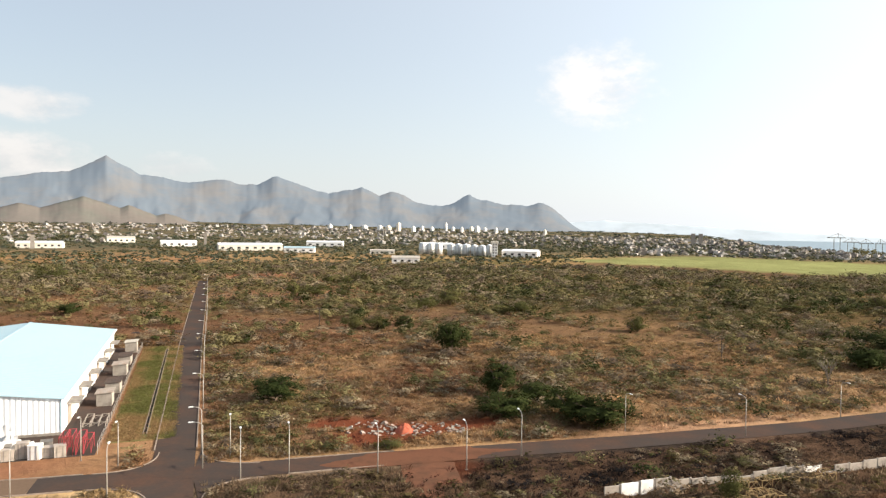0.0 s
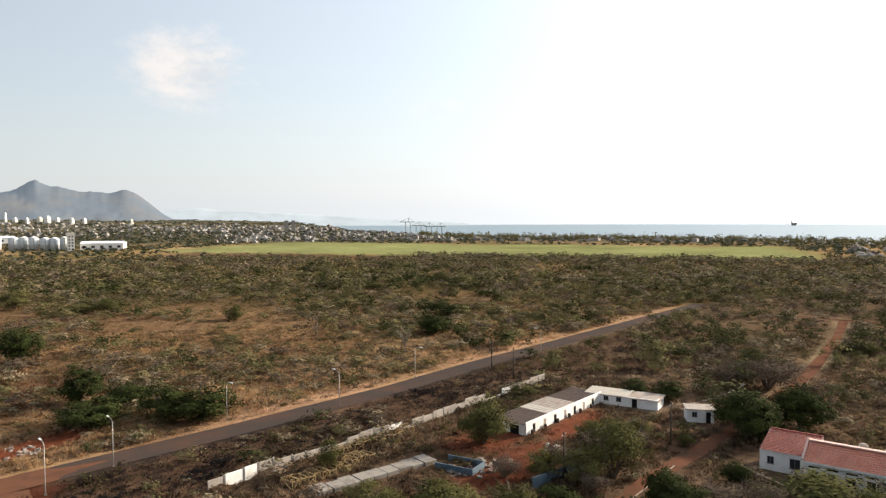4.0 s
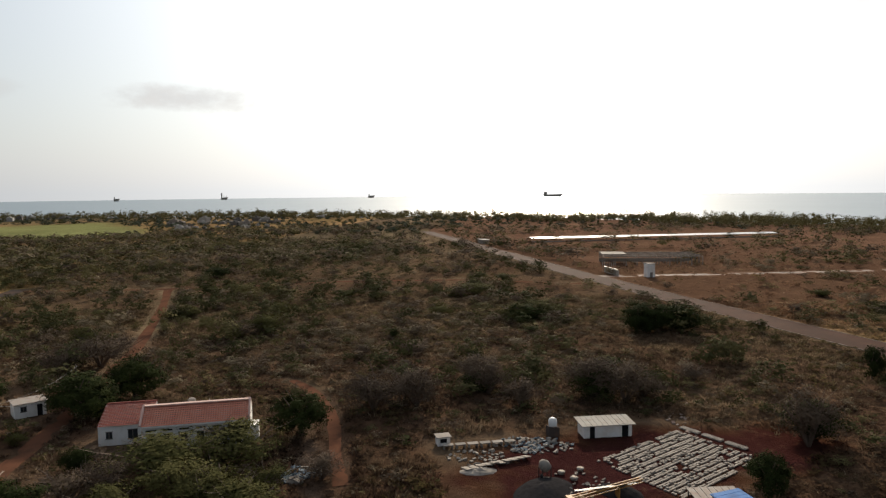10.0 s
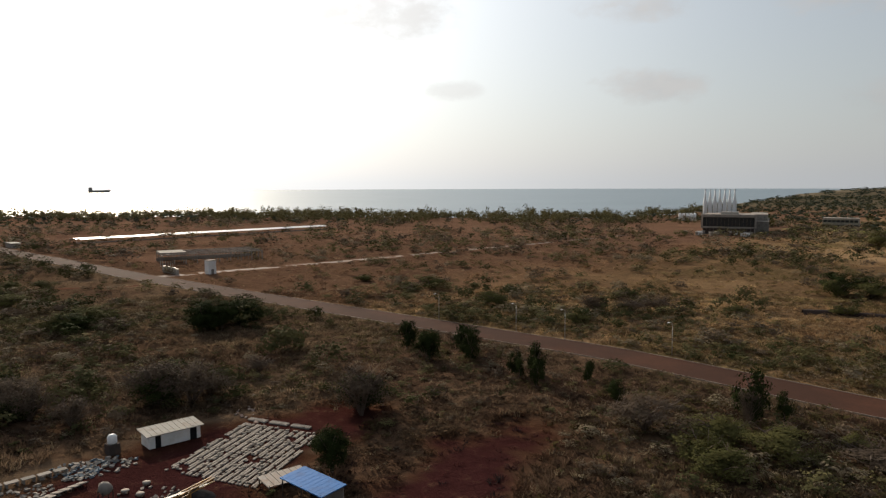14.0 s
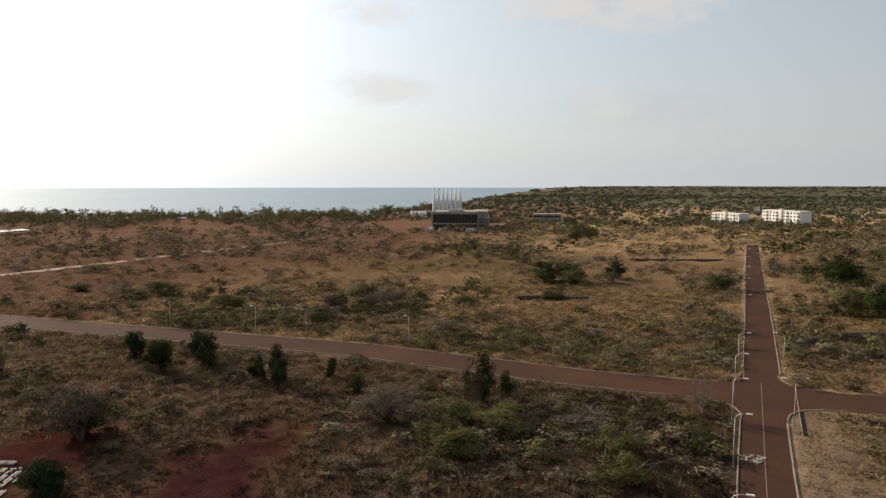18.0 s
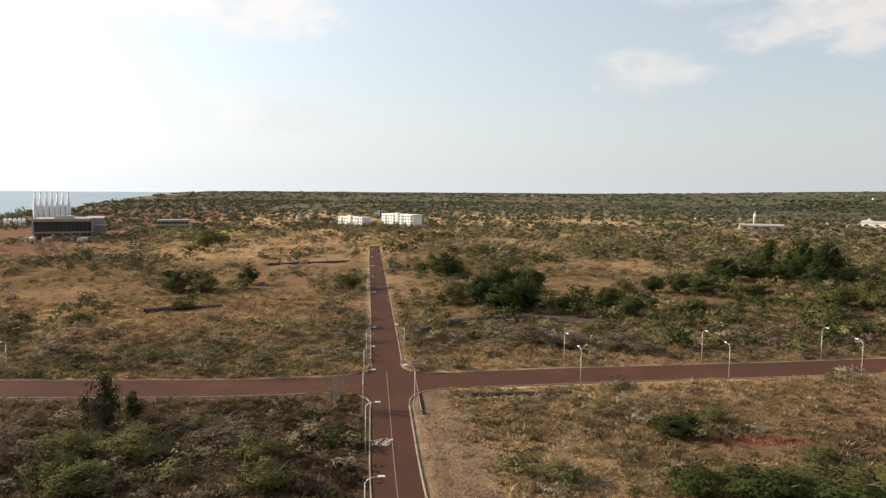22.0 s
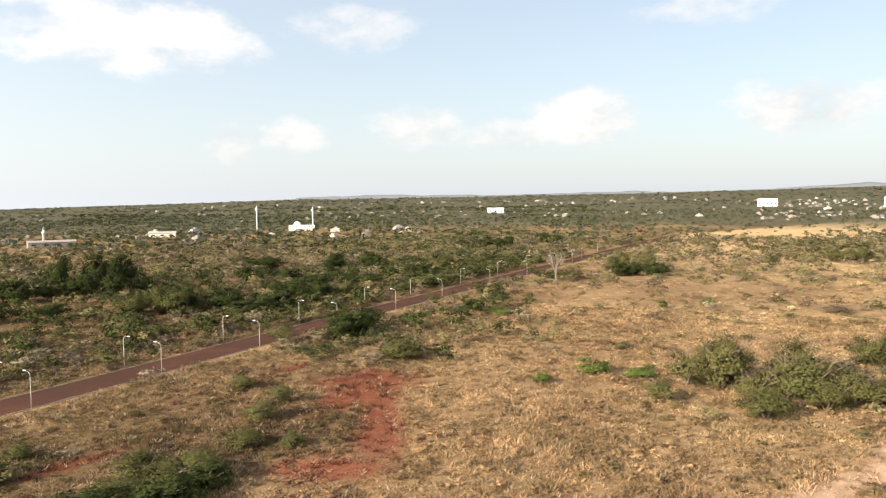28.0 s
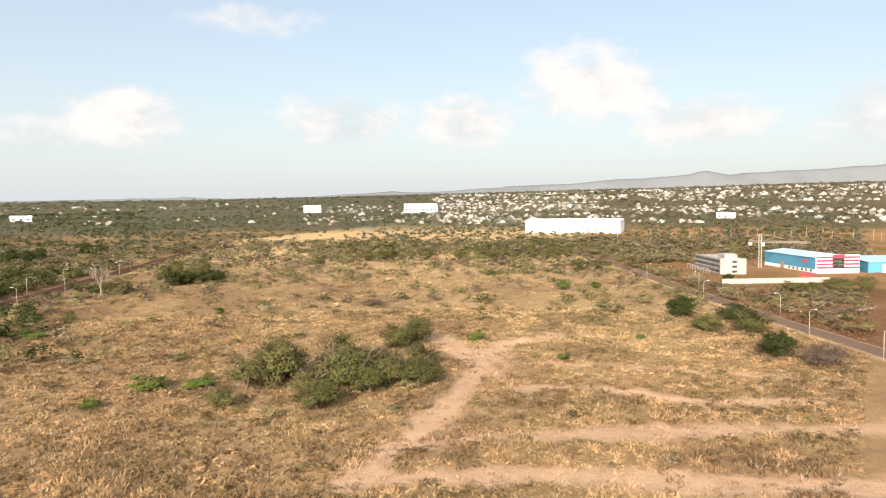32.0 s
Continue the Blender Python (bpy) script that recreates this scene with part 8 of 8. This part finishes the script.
    for sx in (-0.7, 0.7):
        for sy in (-0.7, 0.7):
            bar(bm, (sx, sy, 0), (sx, sy, 19), 0.18)
    for i in range(12):
        z = i * 1.6
        for a, b2 in (((-0.7, -0.7), (0.7, -0.7)), ((0.7, -0.7), (0.7, 0.7)), ((0.7, 0.7), (-0.7, 0.7)), ((-0.7, 0.7), (-0.7, -0.7))):
            bar(bm, (*a, z), (*b2, z + 1.6), 0.10)
    part("mast", bm, M_PALE, t)
    bm = bmesh.new()
    for sy in (-0.45, 0.45):
        bar(bm, (-6, sy, 14.5), (25, sy, 14.5), 0.15)
    bar(bm, (-6, 0, 15.5), (25, 0, 15.3), 0.14)
    for i in range(20):
        for sy in (-0.45, 0.45):
            bar(bm, (-6 + i * 1.55, sy, 14.5), (-5.2 + i * 1.55, 0, 15.4), 0.08)
    part("jib", bm, M_PALE, t)
    box("cab", t, 0.8, 2.2, -0.7, 0.7, 12.4, 14.2, M_WHITE)
    box("counterweight", t, -6.2, -4.2, -0.7, 0.7, 12.8, 14.4, M_PALE)
    bm = bmesh.new()
    bar(bm, (0, 0, 19), (20, 0, 15.3), 0.06), bar(bm, (0, 0, 19), (-5.5, 0, 15.5), 0.06)
    part("tie_rod", bm, M_STEEL, t)
    m = thing("distribution_shed", -883, -43, "huge white windowless distribution shed", "warehouse", 84)
    box("wall", m, -58, 58, 0, 60, 0, 15.5, M_WHITE, soften=0.2)
    seam_roof("roof", m, -59, 59, -1, 30, 15.6, 17.5, M_RIB, along="x", pitch=6, rib=0.1)
    for i in range(4):
        box("dock_door", m, 18 + i * 9, 22 + i * 9, -0.15, 0, 0, 4.5, M_GREY, soften=0)
    box("stain_band", m, -58, 20, -0.06, -0.02, 11.6, 12.4, M_CREAM, soften=0)


west_site()


def gable_shed(name, az, r, wide, deep, high, mat, roof, label, turn=0.0, bays=0):
    a = radians(az)
    s = thing(name, -math.sin(a) * r, math.cos(a) * r, label, "shed" if high < 9 else "building", az + turn, "distant industrial sheds")
    box("wall", s, -wide / 2, wide / 2, 0, deep, 0, high * 0.75, mat, soften=0.1)
    seam_roof("roof", s, -wide / 2 - 0.5, wide / 2 + 0.5, -0.5, deep / 2, high * 0.76, high, roof, along="x", pitch=6, rib=0.1)
    seam_roof("roof", s, -wide / 2 - 0.5, wide / 2 + 0.5, deep + 0.5, deep / 2, high * 0.76, high, roof, along="x", pitch=6, rib=0.1)
    for i in range(bays):
        x = -wide / 2 + (i + 0.3) * wide / bays
        box("window", s, x, x + wide / bays * 0.4, -0.08, 0, high * 0.25, high * 0.5, M_GLASS, soften=0)


for spec in (("shed", 3.0, 765, 30, 18, 8.5, M_WHITE, M_SHEET_PALE, "white gabled shed at the edge of the scrub", 0, 4), ("factory", 15.2, 1150, 98, 40, 12, M_CREAM, M_RIB, "wide pale factory with a bright roof", 6, 8),
             ("factory", -6.2, 985, 50, 24, 11, M_WHITE, M_RIB, "white factory shed beside the silos", -12, 5), ("shed", 4.9, 1040, 36, 16, 7, M_CREAM, M_SHEET_PALE, "low pale shed among trees", 0, 5),
             ("factory", 29.8, 1255, 64, 30, 11, M_CREAM, M_RIB, "long cream factory among trees", -8, 7), ("factory", 20.5, 1330, 60, 28, 11, M_WHITE, M_RIB, "pale factory shed in the town's edge", 4, 5),
             ("factory", 9.5, 1380, 70, 30, 11, M_WHITE, M_RIB, "white factory roof in the town's edge", -5, 5), ("factory", 24.5, 1500, 50, 26, 14, M_CREAM, M_SHEET_PALE, "cream works building in the town", 5, 5),
             ("factory", 0.5, 1330, 60, 28, 12, M_WHITE, M_RIB, "white works building behind the silos", 3, 5), ("factory", 11.5, 1080, 46, 22, 9, M_WHITE, M_BLUE_ROOF, "white shed with pale blue roof", -4, 4),
             ("factory", 104.9, 1940, 90, 40, 26, M_WHITE, M_RIB, "large white building on the western rise", 4, 8), ("factory", 113.6, 2160, 50, 30, 22, M_WHITE, M_RIB, "white block on the western rise", 0, 5),
             ("shed", 81.3, 1470, 34, 20, 11, M_WHITE, M_RIB, "white shed at the edge of the western town", 0, 3), ("shed", 167.3, 755, 40, 14, 6.5, M_PALE, M_SHEET, "low grey farm shed among trees", 5, 4),
             ("factory", 134, 1900, 44, 24, 14, M_WHITE, M_RIB, "pale shed on the southern plain", 0, 3), ("shed", 160, 900, 30, 14, 7, M_CREAM, M_SHEET_PALE, "pale farm shed among trees", 0, 3)):
    gable_shed(*spec)


def silo_group():
    spots_ = [(1.6, 1066, 6.2, 15), (0.95, 1066, 6.2, 15), (0.35, 1068, 6.2, 15), (-0.7, 1030, 6.0, 15), (-1.3, 1030, 6.0, 15), (-1.9, 1020, 6.0, 15), (-2.6, 1015, 6.0, 14), (-3.2, 1010, 6.0, 14), (-3.8, 1000, 5.4, 15)]
    for az, r, rad, h in spots_:
        a = radians(az)
        s = thing("grain_silo", -math.sin(a) * r, math.cos(a) * r, "tall round pale grey metal silo", "silo", 0, "silos")
        drum("shell", s, 0, 0, [(rad, 0), (rad, h * 0.5), (rad * 1.01, h * 0.5 + 0.2), (rad, h * 0.5 + 0.4), (rad, h)], M_SILO, sides=24)
        drum("cone_roof", s, 0, 0, [(rad + 0.2, h), (rad * 0.5, h + 1.6), (0.4, h + 2.6)], M_RIB, sides=24)
        box("ladder", s, -0.4, 0.4, -rad - 0.35, -rad - 0.2, 0, h, M_STEEL, soften=0)
    a = radians(-4.2)
    s = thing("silo_tower", -math.sin(a) * 985, math.cos(a) * 985, "white elevator tower joined to the silos", "tower", 0)
    box("shaft", s, -4, 4, -4, 4, 0, 19, M_WHITE)
    box("head_house", s, -5, 5, -5, 5, 19, 22, M_CREAM)
    storeys(s, -3.5, 3.5, -4, 0, 19, 5, 2)


silo_group()


def tower_block(az, r, wide, high, floors, bays, mat):
    a = radians(az)
    x, y = -math.sin(a) * r, math.cos(a) * r
    t = thing("high_rise", x, y, "distant pale high-rise in the city", "high-rise", az + 48, "city high-rises")
    box("wall", t, -wide / 2, wide / 2, 0, wide * 0.8, -8, high, mat, soften=0.3)
    box("roof_house", t, -wide / 4, wide / 4, wide * 0.2, wide * 0.6, high, high + 5, mat, soften=0.2)
    for s in range(floors):
        z = 4 + s * (high - 6) / floors
        box("window_band", t, -wide * 0.44, wide * 0.44, -0.3, 0, z, z + (high - 6) / floors * 0.25, M_GLASS, soften=0)


trand = random.Random(31)
for az, el, w in ((3.5, 0.40, 30), (5.0, 0.11, 36), (4.3, 0.05, 40), (2.3, 0.0, 30), (1.6, 0.12, 22), (0.8, 0.02, 28), (-0.3, 0.45, 16), (-0.9, 0.05, 26), (-1.6, 0.1, 20), (-2.4, 0.15, 30), (-2.9, 0.21, 34), (-3.5, 0.05, 26), (6.2, 0.0, 40), (-4.4, -0.02, 26), (7.4, 0.02, 30), (-8.3, -0.02, 22), (-5.2, 0.02, 24), (9.0, 0.0, 30)):
    r_ = 3150 + trand.uniform(-120, 120)
    a_ = radians(az)
    gz = float(ground_z(np.array(-math.sin(a_) * r_), np.array(math.cos(a_) * r_)))
    tower_block(az, r_, w * 0.55, max(18, 38 + r_ * math.tan(radians(el)) - gz), trand.randint(6, 11), 4, M_WHITE if trand.random() < 0.7 else M_CREAM)


def masts():
    for az, r, h in ((153.04, 1060, 34), (148.72, 1080, 31)):
        a = radians(az)
        m = thing("radio_mast", -math.sin(a) * r, math.cos(a) * r, "tall white and red telecom mast above the trees", "mast", 0, "telecom masts")
        pipe("pole", m, [(0, 0, 0), (0, 0, h * 0.8), (0, 0, h + 2)], [0.9, 0.75, 0.45], M_RIB)
        for k in range(3):
            box("antenna", m, -1.6 + k * 1.3, -1.0 + k * 1.3, -1.4, -1.0, h * 0.86, h * 0.86 + 3.0, M_WHITE, soften=0)
        drum("platform", m, 0, 0, [(1.6, h * 0.84), (1.6, h * 0.86)], M_STEEL, sides=12)
    a = radians(167.8)
    t = thing("minaret", -math.sin(a) * 830, math.cos(a) * 830, "slender pale stone tower with pointed top", "tower", 0)
    drum("shaft", t, 0, 0, [(1.6, 0), (1.4, 11), (1.9, 11.4), (1.9, 12.2), (1.2, 12.4), (1.1, 14.6)], M_CREAM, sides=12)
    drum("spire", t, 0, 0, [(1.3, 14.6), (0.6, 16.4), (0.05, 18.0)], M_PALE, sides=12)
    a = radians(149.6)
    d = thing("domed_hall", -math.sin(a) * 1025, math.cos(a) * 1025, "white hall with a rounded dome among trees", "building", 150)
    box("wall", d, -18, 18, 0, 14, 0, 7.5, M_WHITE)
    drum("dome", d, -6, 6, [(5, 7.5), (4.8, 9.5), (3.6, 11.5), (1.6, 12.8), (0.1, 13.2)], M_WHITE, sides=18)
    storeys(d, -17, 17, 0, 0, 7.5, 2, 9)
    for az, r, w, h in ((30.2, 1240, 6, 20), (18.6, 1400, 5, 24)):
        a = radians(az)
        c = thing("chimney", -math.sin(a) * r, math.cos(a) * r, "grey square works chimney", "chimney", az)
        box("shaft", c, -w / 2, w / 2, -w / 2, w / 2, 0, h, M_GREY)
        box("cap", c, -w / 2 - 0.4, w / 2 + 0.4, -w / 2 - 0.4, w / 2 + 0.4, h, h + 0.8, M_PALE)


masts()


def ships_and_port():
    for az, r, l, h in ((-92.1, 3900, 104, 15), (-66.1, 4300, 40, 26), (-58.5, 4200, 30, 12), (-77.5, 4400, 40, 10)):
        a = radians(az)
        s = thing("cargo_ship", -math.sin(a) * r, math.cos(a) * r, "cargo ship anchored far out at sea, paled for haze", "ship", az, "ships", SEA_Z)
        bm = bmesh.new()
        prof = [(-l / 2, 3), (-l / 2 + 3, -1), (l / 2 - 8, -1), (l / 2, 14), (l / 2 - 2, 14.5), (-l / 2, 12)]
        f1, f2 = [bm.verts.new((x, -6, z)) for x, z in prof], [bm.verts.new((x, 6, z)) for x, z in prof]
        bm.faces.new(f1), bm.faces.new(f2[::-1])
        for i in range(6):
            bm.faces.new((f1[i], f2[i], f2[(i + 1) % 6], f1[(i + 1) % 6]))
        bmesh.ops.recalc_face_normals(bm, faces=bm.faces[:])
        # pale hull and bridge carry the sea haze in their colour
        part("hull", bm, M_PALE, s)
        box("bridge", s, -l * 0.46, -l * 0.30, -5, 5, 12, 12 + h, M_PALE)
        for k in range(3):
            pipe("mast", s, [(-l * 0.15 + k * l * 0.2, 0, 6), (-l * 0.15 + k * l * 0.2, 0, 6 + h * 0.7)], [0.8, 0.6], M_GREY, sides=5)
    for k in range(4):
        a = radians(-29.2 - k * 0.85)
        r = 1790
        c = thing("port_crane", -math.sin(a) * r, math.cos(a) * r, "tall grey ship-to-shore container crane", "crane", -30, "port cranes")
        bm = bmesh.new()
        for sx in (-6, 6):
            for sy in (-8, 8):
                bar(bm, (sx, sy, 0), (sx, sy, 30), 1.3)
            bar(bm, (sx, -8, 16), (sx, 8, 16), 1.2), bar(bm, (sx, -8, 16), (sx, 8, 30), 0.8)
        part("gantry", bm, M_STEEL, c)
        bm = bmesh.new()
        bar(bm, (-20 + 4 * k, 0, 30), (17, 0, 30), 1.6), bar(bm, (2, 0, 30), (2, 0, 40), 1.2)
        bar(bm, (2, 0, 40), (-18 + 4 * k, 0, 30.5), 0.6), bar(bm, (2, 0, 40), (16, 0, 30.5), 0.6)
        part("boom", bm, M_STEEL, c)
    a = radians(-19.8)
    b = thing("port_silo", -math.sin(a) * 1990, math.cos(a) * 1990, "tall pale twin storage block at the harbour", "tower", -20)
    box("shaft", b, -15, -4, 0, 12, 0, 32, M_PALE)
    box("shaft", b, 4, 15, 0, 12, 0, 32, M_PALE)
    box("bridge", b, -4, 4, 2, 8, 24, 27, M_GREY)


ships_and_port()

# ---------------------------------------------------------------- the towns


def house_template(rand, tall):
    """A small flat-roofed house, a unit wide: quads of walls, parapet, a side wing and dark openings are left to its shape."""
    v = []

    def cuboid(x0, x1, y0, y1, z0, z1):
        p = [(x0, y0), (x1, y0), (x1, y1), (x0, y1)]
        for i in range(4):
            (a, b), (c, d) = p[i], p[(i + 1) % 4]
            v.extend([(a, b, z0), (c, d, z0), (c, d, z1), (a, b, z1)])
        v.extend([(x, y, z1) for x, y in p])

    w, d = 0.5, 0.3 + 0.15 * rand.random()
    cuboid(-w, w * 0.5, -d, d, -0.3, tall)
    cuboid(w * 0.5, w, -d * 0.7, d, -0.3, tall * (0.5 + 0.4 * rand.random()))
    cuboid(-w * 0.5, 0, -d * 0.4, d * 0.6, tall, tall * 1.35)
    return np.array(v)


def build_towns():
    rand = np.random.default_rng(40)
    homes = [house_template(rand, 0.42 + 0.3 * rand.random()) for _ in range(7)]
    mats = (material("town_white_walls", (0.38, 0.36, 0.335), 0.8, vary=0.3, scale=0.02, bump=0.0), material("town_cream_walls", (0.25, 0.215, 0.18), 0.8, vary=0.2, scale=0.02, bump=0.0),
            material("town_grey_roofs", (0.14, 0.125, 0.115), 0.8, vary=0.2, scale=0.02, bump=0.0))
    sectors = ((1500, 3300, -12, 36, 2300, 0.36), (1150, 1700, -62, -14, 1100, 0.34), (1600, 3000, -31, -12, 1100, 0.32), (1250, 3900, 66, 104, 2700, 0.40), (1300, 2600, 100, 114, 160, 0.4), (1500, 3200, 108, 150, 260, 0.45),
               (760, 1100, 140, 172, 46, 0.3), (850, 1000, -168, -150, 12, 0.3), (980, 1160, -140, -66, 260, 0.3), (700, 950, -70, -62, 46, 0.2), (1500, 3800, 150, 200, 60, 0.4))
    for k, m in enumerate(mats):
        xs, ys = [], []
        for near, far, a0, a1, count, lo in sectors:
            n = int(count * (0.40, 0.34, 0.26)[k])
            x, y = spots(n, near, far, a0, a1, 0.9)
            r, az = np.hypot(x, y), bearing_of(x, y)
            keep = (fbm(x, y, 260, 101, 3) > lo) & (r < coast(az) - 60) & (field_green(x, y) < 0.1) & ~((r > coast(az) - 230) & (near > 1040) & (az > -36) & (az < -30))
            if a0 == -140:
                keep &= r > coast(az) - 190
            xs.append(x[keep]), ys.append(y[keep])
        x, y = np.concatenate(xs), np.concatenate(ys)
        w = (5.0 + 8.5 * rng.random(len(x)) ** 2.5) * (1 + 0.35 * smooth(np.hypot(x, y), 1600, 3200))
        scatter("town_houses", homes, x, y, ground_z(x, y), w, w * (0.42 + 0.4 * rng.random(len(x))), m, "crowded small flat-roofed houses of a distant town", "houses", corners=4)


build_towns()


def poles_in_field():
    """Bare pale poles along the far field in the west."""
    first = None
    prand_ = random.Random(9)
    for i in range(22):
        az, r = 92 - i * 1.0 + prand_.uniform(-0.3, 0.3), 760 + prand_.uniform(-40, 60)
        a = radians(az)
        m = pose(-math.sin(a) * r, math.cos(a) * r, 0)
        if first is None:
            first = thing("field_pole", 0, 0, "pale slender pole at the edge of a field", "pole", 0, "field poles")
            pipe("post", first, [(0, 0, -0.2), (0, 0, 9.5)], [0.22, 0.16], M_PALE, sides=6)
            box("crossarm", first, -0.9, 0.9, -0.08, 0.08, 8.7, 8.9, M_PALE, soften=0)
            spot = m
        else:
            copy_thing(first, m)
    first.matrix_basis = spot


poles_in_field()
